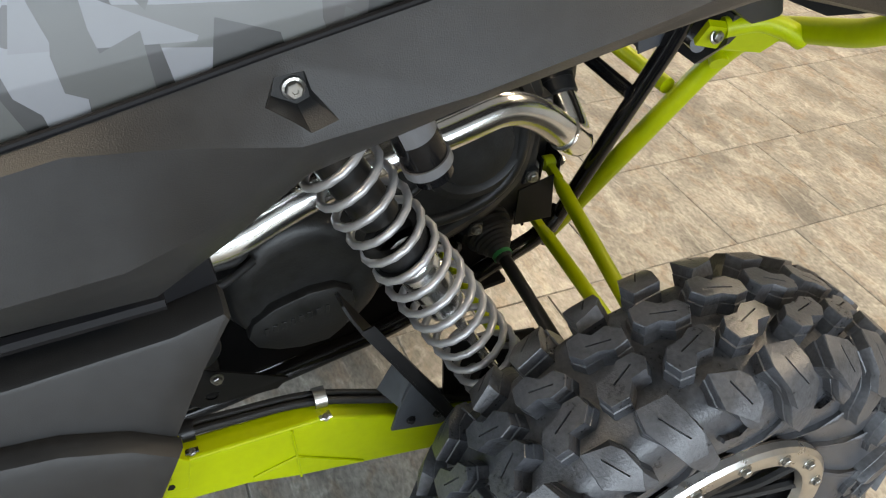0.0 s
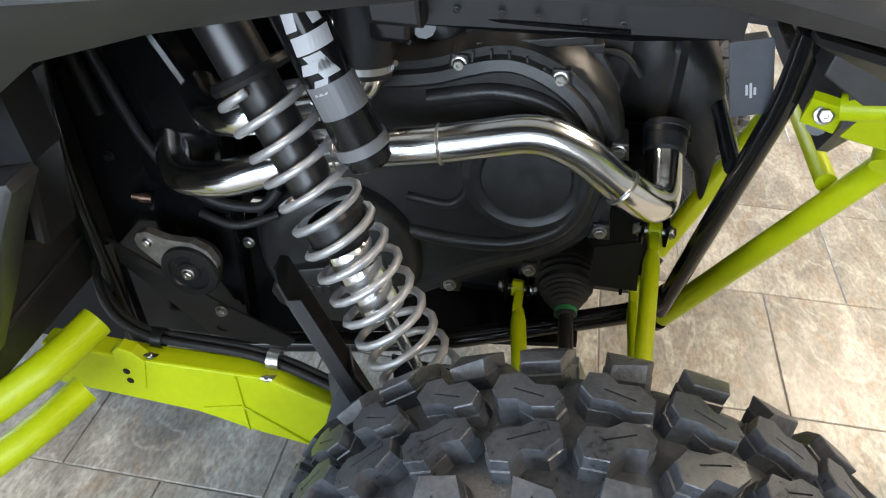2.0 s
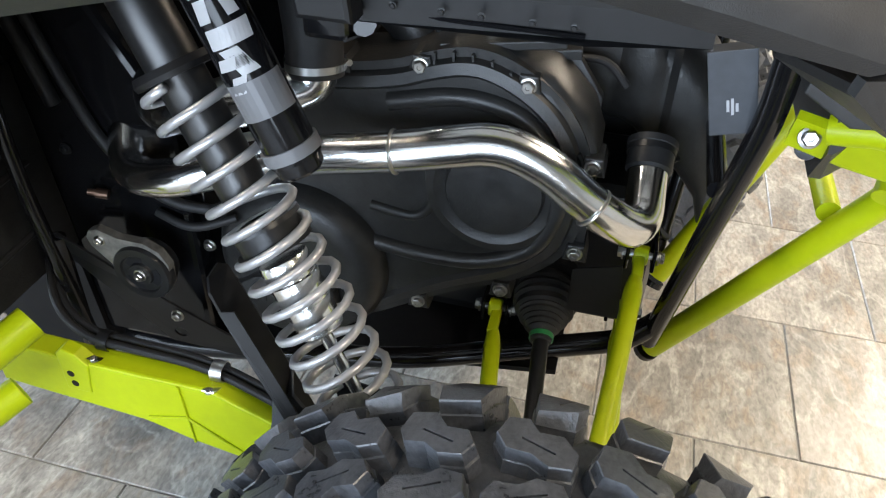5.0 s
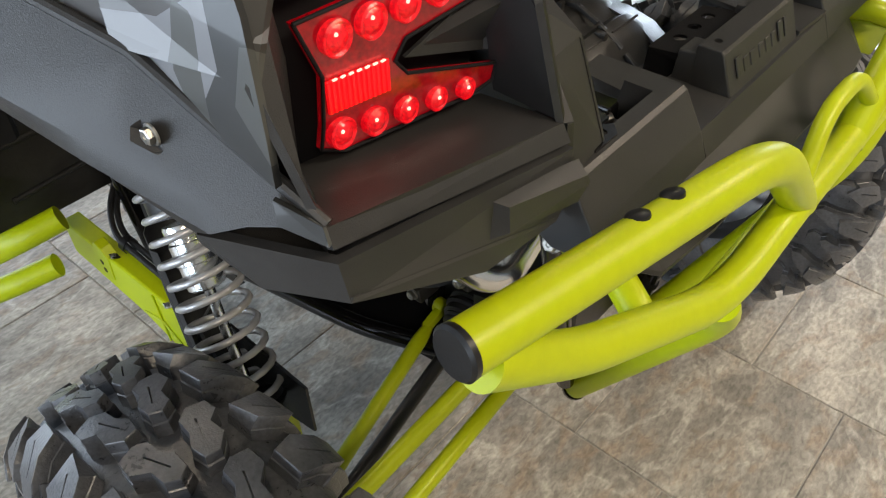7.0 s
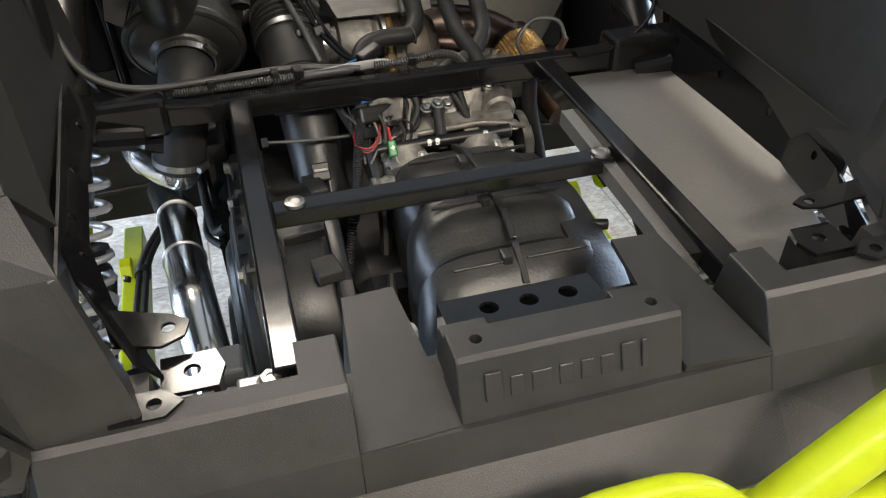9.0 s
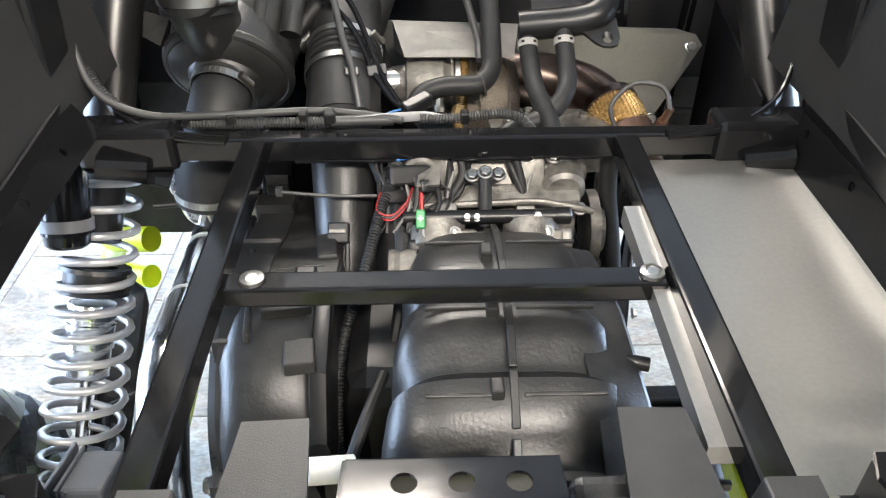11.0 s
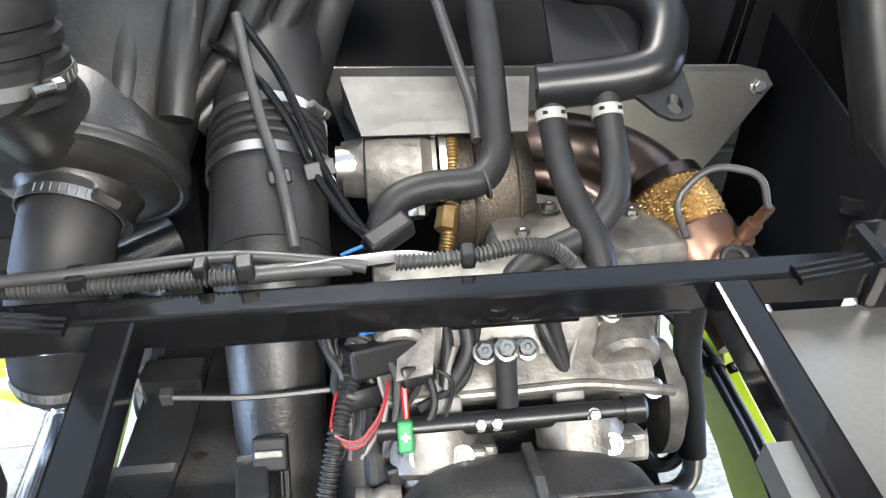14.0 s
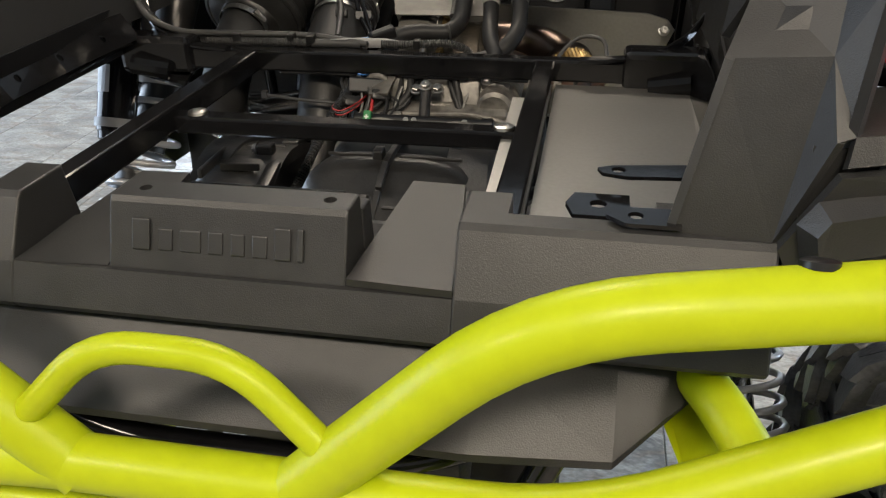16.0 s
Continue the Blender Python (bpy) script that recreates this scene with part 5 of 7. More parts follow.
# tail lamps
for s in (-1, 1):
    M = lambda pts: mirrored(s, pts)

    def face(name, pts, thick=0.006, mat=PLASTIC, parent=None, label=""):
        bm = B()
        slab(bm, M(pts) if s < 0 else M(pts)[::-1], thick)
        return part(name, bm, mat, parent or utv, label)

    a, b = (-0.638, -0.326, 1.158), (-0.413, -0.357, 1.135)
    R1, R2, R4 = (-0.43, -0.3, 1.31), (-0.424, -0.336, 1.235), (-0.38, -0.351, 1.058)
    I1, I2, I3 = (-0.356, -0.285, 1.212), (-0.337, -0.32, 1.17), (-0.312, -0.344, 1.057)
    rows = [[a, (-0.562, -0.338, 1.152), (-0.487, -0.348, 1.144), b], [(-0.62, -0.295, 1.157), (-0.555, -0.304, 1.152), (-0.485, -0.313, 1.146), (-0.42, -0.323, 1.139)], [(-0.6, -0.255, 1.153), (-0.547, -0.262, 1.15), (-0.485, -0.272, 1.147), (-0.43, -0.285, 1.143)]]
    part("lamp_shelf", grid(B(), [M(r) for r in rows], 0.005), PLASTIC, utv, "textured black shelf under the tail lamp", 60)
    face("lamp_lip", [a, (-0.64, -0.333, 1.144), (-0.512, -0.352, 1.13), (-0.41, -0.364, 1.118), b], 0.008)
    face("lamp_groove", [(-0.638, -0.322, 1.144), (-0.636, -0.322, 1.132), (-0.505, -0.342, 1.118), (-0.505, -0.342, 1.13)], 0.01, DULL)
    face("rear_corner_panel", [(-0.642, -0.338, 1.136), (-0.638, -0.341, 1.098), (-0.5, -0.35, 1.03), (-0.4, -0.352, 1.02), (-0.383, -0.357, 1.056), (-0.408, -0.366, 1.112), (-0.5, -0.355, 1.122)], 0.008, PLASTIC, None, "textured black rear corner panel")
    face("rear_corner_panel", [(-0.642, -0.338, 1.136), (-0.687, -0.25, 1.143), (-0.685, -0.248, 1.132), (-0.668, -0.284, 1.099), (-0.638, -0.341, 1.098)], 0.008)
    face("corner_edge", [(-0.638, -0.326, 1.162), (-0.639, -0.331, 1.148), (-0.654, -0.302, 1.16), (-0.651, -0.297, 1.177)], 0.006, CAMO)
    face("corner_underside", [(-0.638, -0.341, 1.098), (-0.668, -0.284, 1.099), (-0.685, -0.248, 1.132), (-0.52, -0.23, 1.085), (-0.36, -0.27, 1.035), (-0.4, -0.352, 1.02)], 0.006)
    bm = B()
    plate_b = M([(-0.506, -0.35, 1.112), (-0.496, -0.349, 1.062), (-0.398, -0.358, 1.046), (-0.388, -0.366, 1.08), (-0.398, -0.366, 1.096)])
    plate_f = M([(-0.494, -0.366, 1.104), (-0.487, -0.363, 1.072), (-0.404, -0.374, 1.057), (-0.398, -0.38, 1.078), (-0.404, -0.38, 1.089)])
    vb, vf = [bm.verts.new(p) for p in plate_b], [bm.verts.new(p) for p in plate_f]
    bm.faces.new(vf)
    bm.faces.new(vb[::-1])
    for k in range(5):
        bm.faces.new((vb[k], vb[(k + 1) % 5], vf[(k + 1) % 5], vf[k]))
    part("reflector_plate", bm, PLASTIC, utv, "plain raised plate")
    TL, BL, LO, UP = (-0.403, -0.312, 1.219), (-0.398, -0.331, 1.176), (-0.402, -0.36, 1.132), (-0.412, -0.292, 1.275)
    face("lamp_column", [BL, R4, I3, I2], 0.006, PLASTIC, None, "textured black column beside the tail lamp")
    face("column_edge", [BL, LO, R4], 0.006)
    part("column_block", box(B(), M([(-0.413, -0.334, 1.1)])[0], (0.04, 0.028, 0.05)), PLASTIC, utv)
    face("lamp_column", [R1, R2, TL, UP], 0.006)
    face("lamp_column", [R2, b, LO, BL, TL], 0.006)
    face("pocket_wall", [(-0.358, -0.283, 1.212), (-0.342, -0.262, 1.17), (-0.385, -0.1, 1.38), (-0.4, -0.115, 1.42)], 0.006)
    face("lamp_column", [TL, BL, I2, I1], 0.006)
    face("column_side", [I1, I2, I3, (-0.322, -0.3, 1.055), (-0.36, -0.22, 1.06), (-0.4, -0.2, 1.19)], 0.006)
    face("column_inside", [R1, (-0.44, -0.29, 1.25), (-0.432, -0.3, 1.153), b, R2], 0.006, SATIN)
    face("lamp_wall", [a, (-0.6, -0.256, 1.153), (-0.6, -0.262, 1.24), (-0.615, -0.276, 1.29), (-0.645, -0.29, 1.25)], 0.006)
    face("lamp_wall", [(-0.615, -0.276, 1.29), (-0.44, -0.29, 1.3), R1, (-0.44, -0.26, 1.4), (-0.6, -0.2, 1.42)], 0.006)
    face("pod_top", [(-0.615, -0.276, 1.29), (-0.6, -0.2, 1.42), (-0.6, -0.05, 1.5), (-0.67, -0.18, 1.25), (-0.645, -0.29, 1.25)], 0.006, CAMO)
    face("pod_top", [(-0.44, -0.26, 1.4), R1, UP, (-0.43, -0.17, 1.4)], 0.006)
    face("lamp_backing", [(-0.622, -0.243, 1.3), (-0.622, -0.243, 1.135), (-0.425, -0.268, 1.14), (-0.42, -0.268, 1.3)], 0.004, DULL)
    face("lamp_fin", [(-0.517, -0.286, 1.213), (-0.434, -0.29, 1.186), (-0.415, -0.318, 1.188), (-0.41, -0.318, 1.235), (-0.43, -0.29, 1.24)], 0.004, PLASTIC, None, "black plastic wedge between the lamp bars")
    lens_line = [(-0.597, 1.264), (-0.437, 1.277), (-0.43, 1.246), (-0.445, 1.24), (-0.515, 1.227), (-0.525, 1.213), (-0.515, 1.2), (-0.433, 1.178), (-0.436, 1.164), (-0.458, 1.159), (-0.572, 1.159), (-0.59, 1.168), (-0.586, 1.186), (-0.582, 1.222)]
    lens_y = lambda x: -0.3 + (-x - 0.437) * 0.19
    bm = B()
    front = [bm.verts.new((-s * x, lens_y(x), z)) for x, z in lens_line]
    back = [bm.verts.new((-s * x, lens_y(x) + 0.005, z)) for x, z in lens_line]
    bm.faces.new(front)
    bm.faces.new(back[::-1])
    for i in range(len(front)):
        j = (i + 1) % len(front)
        bm.faces.new((front[i], front[j], back[j], back[i]))
    lamp = part("tail_lamp", bm, LENS_RED, utv, "lit red tail lamp with round diodes")
    rows_d = [(-0.569 + 0.0278 * k, 1.246 + 0.0026 * k, 0.0132 - 0.0003 * k) for k in range(5)] + [(-0.573 + 0.0276 * k, 1.175 - 0.0019 * k, 0.0122 - 0.0008 * k) for k in range(5)]
    for x, z, r in rows_d:
        dio = part("diode", lathe(B(), [(-0.006, r), (0.003, r), (0.004, r * 0.9), (0.0025, r * 0.72), (0.0055, r * 0.45), (0.0065, 0)], M([(x, lens_y(x) - 0.001, z)])[0], (0, -1, 0), 20), LED_RED, lamp, "round lit diode", True)
        # A glint on the diode, modelled as a small glowing dot off its centre.
        part("diode_glint", lathe(B(), [(0, 0.0016), (0.001, 0.0013), (0.0012, 0)], M([(x - r * 0.3, lens_y(x) - 0.0065, z + r * 0.4)])[0], (0, -1, 0), 10), LED_SPOT, dio)
    for k in range(7):
        x = -0.575 + 0.0064 * k
        part("strip_diode", box(B(), M([(x, lens_y(x) - 0.0035, 1.2185)])[0], (0.004, 0.002, 0.0014), (0, 0, 0), 0.0005), LED_SPOT, lamp)
    for k in range(13):
        x = -0.579 + 0.0039 * k
        part("lens_flute", lathe(B(), [(-0.0125, 0), (-0.012, 0.0022), (0.012, 0.0022), (0.0125, 0)], M([(x, lens_y(x) - 0.0008, 1.205)])[0], (0, 0, 1), 8), STRIP_RED, lamp, smooth=True)
    part("lens_rim", tube(B(), M([(x, lens_y(x) - 0.001, z) for x, z in lens_line + lens_line[:1]]), 0.0015, 8, 0), DULL, lamp, "black seal round the lens", True)

# engine bay
def loft(bm, sections, n=24, power=2.6):
    """A rounded body through sections of (centre, half width across x, half height along up, up)."""
    rings = []
    for c, w, h, up in sections:
        c, up = Vector(c), Vector(up).normalized()
        rings.append([bm.verts.new(c + Vector((w * math.copysign(abs(math.cos(q)) ** (2 / power), math.cos(q)), 0, 0)) + up * h * math.copysign(abs(math.sin(q)) ** (2 / power), math.sin(q))) for q in (2 * math.pi * k / n for k in range(n))])
    for a, b in zip(rings, rings[1:]):
        for k in range(n):
            bm.faces.new((a[k], a[(k + 1) % n], b[(k + 1) % n], b[k]))
    bm.faces.new(rings[0])
    bm.faces.new(rings[-1][::-1])
    return bm


secs = []
for y, z, w in ((0.115, 0.92, 0.06), (0.105, 0.945, 0.075), (0.085, 0.962, 0.087), (0.05, 0.974, 0.093), (0.01, 0.98, 0.097), (-0.008, 0.978, 0.097), (-0.02, 0.968, 0.093), (-0.03, 0.968, 0.093), (-0.042, 0.978, 0.1), (-0.07, 0.98, 0.104), (-0.092, 0.973, 0.105), (-0.104, 0.96, 0.1), (-0.114, 0.957, 0.1), (-0.126, 0.963, 0.109), (-0.15, 0.952, 0.113), (-0.166, 0.936, 0.114), (-0.176, 0.92, 0.108), (-0.185, 0.915, 0.108), (-0.196, 0.917, 0.118), (-0.225, 0.892, 0.121), (-0.26, 0.85, 0.12), (-0.275, 0.8, 0.112)):
    h = 0.1
    secs.append(((0.046, y, z - h), w, h, (0, 0, 1)))
plenum = part("intake_plenum", loft(B(), secs, 48, 4.2), ENGINE_PLASTIC, utv, "black moulded ribbed intake plenum", True)
crown = [(0.1, 0.958), (0.06, 0.976), (0.0, 0.985), (-0.085, 0.983), (-0.12, 0.968), (-0.165, 0.94), (-0.22, 0.897)]
bm = B()
for (y0, z0), (y1, z1) in zip(crown, crown[1:]):
    box(bm, (0.047, (y0 + y1) / 2, (z0 + z1) / 2), (0.007, abs(y0 - y1) * 1.06, 0.007), (math.degrees(math.atan2(z0 - z1, y0 - y1)), 0, 0), 0.001)
part("plenum_rib", bm, ENGINE_PLASTIC, plenum)
for y, z in ((0.02, 0.986), (-0.06, 0.985), (-0.135, 0.96)):
    part("clip_boss", box(B(), (0.033, y, z - 0.002), (0.011, 0.018, 0.014), (0, 0, 0), 0.002), ENGINE_PLASTIC, plenum)
for y, z, tilt in ((0.05, 0.974, 8), (-0.056, 0.979, 0), (-0.14, 0.957, 27)):
    for x, w in ((0.09, 0.07), (0.003, 0.06)):
        part("mould_line", box(B(), (x, y, z), (w, 0.0035, 0.004), (tilt, 0, 0), 0.001), ENGINE_PLASTIC, plenum)
edge = [(0.06, 0.962, 0.148), (0.0, 0.973, 0.152), (-0.05, 0.974, 0.156), (-0.1, 0.961, 0.161), (-0.15, 0.946, 0.166), (-0.19, 0.916, 0.169), (-0.23, 0.884, 0.168)]
rows = [[(x - 0.05, y, z + 0.001) for y, z, x in edge], [(x - 0.004, y, z - 0.008) for y, z, x in edge], [(x, y, z - 0.013) for y, z, x in edge], [(x - 0.004, y, z - 0.09) for y, z, x in edge]]
part("plenum_edge", grid(B(), rows, 0.004), ENGINE_PLASTIC, plenum, "crisp moulded edge of the plenum", 40)
part("plenum_spout", tube(B(), [(0.13, -0.09, 0.95), (0.17, -0.1, 0.948)], 0.0065, 14), ENGINE_PLASTIC, plenum, smooth=True)
part("plenum_cap", box(B(), (0.1, -0.275, 0.985), (0.06, 0.05, 0.03), (20, 0, 0), 0.008), ENGINE_PLASTIC, plenum)

gear = part("transmission_case", prism(B(), [(0.0, 0.6), (0.0, 0.8), (-0.02, 0.835), (-0.08, 0.845), (-0.17, 0.825), (-0.2, 0.78), (-0.2, 0.6)], "x", 0.13, 0.255, 0.012), ENGINE_PLASTIC, utv, "dark cast transmission case", True)
for y in (-0.15, -0.1, -0.05):
    part("case_rib", box(B(), (0.2, y, 0.842), (0.1, 0.006, 0.012), (0, 0, 0), 0.002), ENGINE_PLASTIC, gear)

# cylinder head
head = part("cylinder_head", prism(B(), [(0.27, 0.8), (0.27, 0.985), (0.24, 1.0), (0.205, 1.001), (0.183, 0.988), (0.171, 0.968), (0.153, 0.963), (0.148, 0.959), (0.148, 0.954), (0.162, 0.948), (0.16, 0.925), (0.155, 0.8)], "x", -0.047, 0.15, 0.004), ALLOY, utv, "weathered cast aluminium cylinder head", True)
part("end_boss", lathe(B(), [(0, 0), (0, 0.02), (0.004, 0.025), (0.03, 0.027), (0.032, 0.031), (0.09, 0.031), (0.09, 0)], (0.132, 0.16, 0.962), (0, 1, 0.1), 28), ALLOY, head, smooth=True)
part("end_boss", lathe(B(), [(0, 0), (0, 0.017), (0.004, 0.02), (0.05, 0.021), (0.05, 0)], (-0.03, 0.165, 0.985), (0, 1, 0), 20), ALLOY, head, smooth=True)
part("cover_flange", tube(B(), [(-0.047, 0.148, 0.9545), (0.04, 0.147, 0.957), (0.1, 0.147, 0.96), (0.13, 0.145, 0.955), (0.165, 0.147, 0.945)], 0.0042, 10, 0.02), ALLOY, head, smooth=True)
for x, w in ((-0.012, 0.03), (0.075, 0.036)):
    part("plug_tower", prism(B(), [(0.2, 0.96), (0.205, 1.006), (0.19, 1.008), (0.172, 0.99), (0.166, 0.96)], "x", x, x + w, 0.005), ALLOY, head, smooth=True)
for x in (-0.012, 0.092):
    bore = part("throttle_body", lathe(B(), [(0, 0.024), (0.0, 0.03), (0.006, 0.031), (0.012, 0.027), (0.03, 0.026), (0.034, 0.031), (0.06, 0.031), (0.06, 0)], (x, 0.087, 0.9), (0, 0.75, 0.62), 28), ALLOY, head, "cast alloy throttle body", True)
    part("throttle_web", box(B(), (x + 0.03, 0.118, 0.93), (0.026, 0.035, 0.02), (-35, 0, 0), 0.004), ALLOY, bore)
    part("throttle_arm", box(B(), (x - 0.026, 0.11, 0.926), (0.016, 0.024, 0.016), (-35, 0, 12), 0.003), SATIN, bore)
part("throttle_pulley", lathe(B(), [(0, 0), (0, 0.02), (0.006, 0.021), (0.012, 0.018), (0.02, 0.021), (0.03, 0.02), (0.03, 0)], (-0.066, 0.085, 0.915), (1, 0, 0), 24), ALLOY, head, smooth=True)
rear = part("head_rear_cover", box(B(), (0.135, 0.31, 0.945), (0.16, 0.1, 0.06), (-8, 0, 4), 0.012), ALLOY, utv, "cast aluminium cover behind the rail", True)
for x, y in ((0.08, 0.3), (0.14, 0.285), (0.18, 0.32), (0.11, 0.335)):
    bolt("bolt", (x, y, 0.974), (0, 0.1, 1), 0.0065, rear)
part("cover_web", box(B(), (0.13, 0.3, 0.977), (0.1, 0.008, 0.01), (0, 0, 30), 0.002), ALLOY, rear)
part("crankcase", box(B(), (0.03, 0.18, 0.62), (0.3, 0.42, 0.46), (0, 0, 0), 0.03), SATIN, utv, "black engine crankcase")
part("gearbox", box(B(), (0.0, -0.12, 0.55), (0.22, 0.2, 0.26), (0, 0, 0), 0.03), SATIN, utv, "black gearbox casing")
for x, y, z in ((0.027, 0.158, 0.991), (0.041, 0.153, 0.998), (0.056, 0.157, 0.993), (0.12, 0.18, 1.0), (-0.03, 0.18, 0.995), (0.15, 0.15, 0.95)):
    bolt("bolt", (x, y, z - 0.004), (0, -0.45, 0.9), 0.0065, head)
part("coil_boot", tube(B(), [(0.041, 0.155, 0.99), (0.041, 0.135, 0.955), (0.041, 0.13, 0.94)], 0.0075, 14, 0.02), HOSE, head, "black ignition coil boot", True)
part("coil_boot", tube(B(), [(0.072, 0.19, 1.02), (0.082, 0.17, 0.98), (0.088, 0.158, 0.955)], 0.005, 12, 0.03), HOSE, head, smooth=True)
part("coil_boot", tube(B(), [(0.01, 0.19, 1.01), (0.02, 0.165, 0.985), (0.003, 0.15, 0.965)], 0.0055, 12, 0.03), HOSE, head, smooth=True)
rail = part("fuel_rail", tube(B(), [(-0.05, 0.124, 0.955), (0.125, 0.127, 0.953)], 0.0078, 18), SATIN, utv, "black fuel rail with injectors", True)
part("rail_end", lathe(B(), [(0, 0.0098), (0.014, 0.0098), (0.016, 0.008), (0.016, 0)], (0.12, 0.127, 0.953), (1, 0, 0), 14), SATIN, rail, smooth=True)
for x in (0.02, 0.031, 0.098):
    bolt("bolt", (x, 0.121, 0.957), (0, -0.7, 0.7), 0.004, rail)
for x, y, z in ((-0.001, 0.142, 0.953), (0.088, 0.15, 0.945)):
    inj = part("injector", box(B(), (x, y, z), (0.022, 0.014, 0.016), (-40, 0, 0), 0.004), SLEEVE, rail, "grey injector plug", True)
    part("wire_pigtail", tube(B(), [(x, y + 0.005, z + 0.012), (x + 0.003, y + 0.014, z + 0.024), (x + 0.008, y + 0.022, z + 0.036)], 0.002, 10, 0.015), SLEEVE, inj, smooth=True)
for x, y in ((-0.022, 0.106), (0.006, 0.104), (0.084, 0.107), (0.107, 0.104)):
    scr = part("marked_screw", lathe(B(), [(0, 0), (0, 0.0078), (0.003, 0.0074), (0.003, 0.005), (0.002, 0.0045), (0.002, 0)], (x, y, 0.947), (0, -0.6, 0.8), 20), ZINC, rail, "round screw with pale paint mark", True)
    if y < 0.105:
        part("paint_mark", box(B(), (x, y - 0.0018, 0.9494), (0.003, 0.0012, 0.008), (-37, 0, 25)), WHITE, scr)
    part("injector_foot", box(B(), (x + 0.008, 0.11, 0.938), (0.018, 0.022, 0.016), (-30, 0, 0), 0.003), ALLOY, rail)
part("rail_plug", box(B(), (-0.031, 0.116, 0.958), (0.0105, 0.014, 0.021), (-40, 0, 0), 0.002), GREEN, rail, "green quick-connect plug")
part("plug_cross", box(B(), (-0.031, 0.1102, 0.9635), (0.006, 0.001, 0.0018), (-40, 0, 0)), WHITE, rail)
part("plug_cross", box(B(), (-0.031, 0.1102, 0.9635), (0.0018, 0.001, 0.006), (-40, 0, 0)), WHITE, rail)
sens = part("map_sensor", box(B(), (-0.045, 0.165, 0.985), (0.05, 0.03, 0.022), (-30, 8, 20), 0.003), SATIN, utv, "black pressure sensor with blue connector")
part("connector", box(B(), (-0.05, 0.18, 1.003), (0.02, 0.016, 0.014), (-30, 0, 15), 0.002), BLUE, sens, "blue plug")
part("sensor_bracket", slab(B(), [(-0.035, 0.14, 0.985), (-0.01, 0.145, 0.985), (-0.005, 0.175, 1.0), (-0.03, 0.18, 1.0)], 0.004), ALLOY, sens)
for k, (c, dz) in enumerate(((RED, 0.0), (RED, 0.006), (GREYTUBE, 0.003))):
    part("loop_wire", tube(B(), [(-0.075, 0.14, 0.972 + dz), (-0.08, 0.112, 0.966 + dz), (-0.062, 0.1, 0.966 + dz), (-0.045, 0.12, 0.972 + dz), (-0.04, 0.145, 0.98)], 0.0009, 6, 0.03), c, utv, "looped red wire", True)
part("corrugated_conduit", ribbed(B(), [(-0.05, 0.2, 1.0), (-0.062, 0.15, 0.985), (-0.075, 0.115, 0.97), (-0.09, 0.06, 0.93), (-0.118, 0.01, 0.87), (-0.122, -0.06, 0.8), (-0.1, -0.12, 0.74)], 0.0056, 0.0034, 0.0009), HOSE, utv, "black corrugated conduit", True)
part("corrugated_conduit", ribbed(B(), [(-0.045, 0.2, 1.01), (-0.06, 0.165, 0.99), (-0.07, 0.135, 0.972)], 0.006, 0.004), GREYTUBE, utv, "grey corrugated conduit", True)
for pts, r in (([(-0.06, 0.2, 0.99), (-0.05, 0.12, 0.93), (-0.055, 0.05, 0.85), (-0.09, -0.02, 0.78)], 0.009), ([(-0.085, 0.19, 0.99), (-0.07, 0.165, 0.96), (-0.05, 0.14, 0.93)], 0.006), ([(-0.1, -0.13, 0.85), (-0.085, -0.1, 0.88), (-0.07, -0.03, 0.87)], 0.006)):
    part("cable", tube(B(), pts, r, 10, 0.05), HOSE, utv, "black sleeved cable", True)
part("white_sleeve", tube(B(), [(-0.085, -0.19, 0.93), (-0.12, -0.2, 0.94)], 0.011, 12), WHITE, utv, "pale hose sleeve", True)
tie = part("long_cable_tie", tube(B(), [(-0.188, 0.151, 0.974), (-0.13, 0.15, 0.968), (-0.078, 0.156, 0.964)], 0.0022, 6, 0.02), GREYTUBE, utv, "long grey cable tie", True)
part("tie_head", box(B(), (-0.188, 0.152, 0.974), (0.008, 0.008, 0.01), (0, 0, 0), 0.001), GREYTUBE, tie)

rng = random.Random(7)
for k in range(11):
    x0, x1 = rng.uniform(-0.075, -0.03), rng.uniform(-0.07, 0.0)
    pts = [(x0, 0.205, 1.0 + rng.uniform(-0.01, 0.012)), (x0 + rng.uniform(-0.02, 0.015), 0.175, 0.995 + rng.uniform(-0.01, 0.008)), (x1 + rng.uniform(-0.02, 0.02), 0.15, 0.982 + rng.uniform(-0.01, 0.008)), (x1, 0.13, 0.965), (x1 - rng.uniform(0.0, 0.03), 0.11, 0.945)]
    part("harness_wire", tube(B(), pts, rng.uniform(0.0013, 0.0028), 7, 0.02), (HOSE, HOSE, GREYTUBE, HOSE, SLEEVE, HOSE, GREYTUBE, RED, HOSE, GREYTUBE, HOSE)[k], utv, "thin harness wire", True)
for x, y, z, m in ((-0.022, 0.152, 0.978, SATIN), (-0.06, 0.14, 0.972, SATIN), (-0.012, 0.19, 0.998, SATIN)):
    part("wire_connector", box(B(), (x, y, z), (0.026, 0.018, 0.015), (-35, 12, 25), 0.003), m, utv, "black wire connector", True)
for x, pts in ((0.0, [(0.0, 0.2, 1.0), (0.004, 0.17, 0.99), (-0.001, 0.15, 0.965)]), (0.06, [(0.065, 0.2, 1.0), (0.07, 0.175, 0.992), (0.086, 0.158, 0.96)]), (0.03, [(0.03, 0.2, 1.0), (0.02, 0.168, 0.985), (0.012, 0.15, 0.965), (-0.02, 0.14, 0.955)])):
    part("harness_wire", tube(B(), pts, 0.0042, 10, 0.02), HOSE, utv, "black sleeved wire", True)
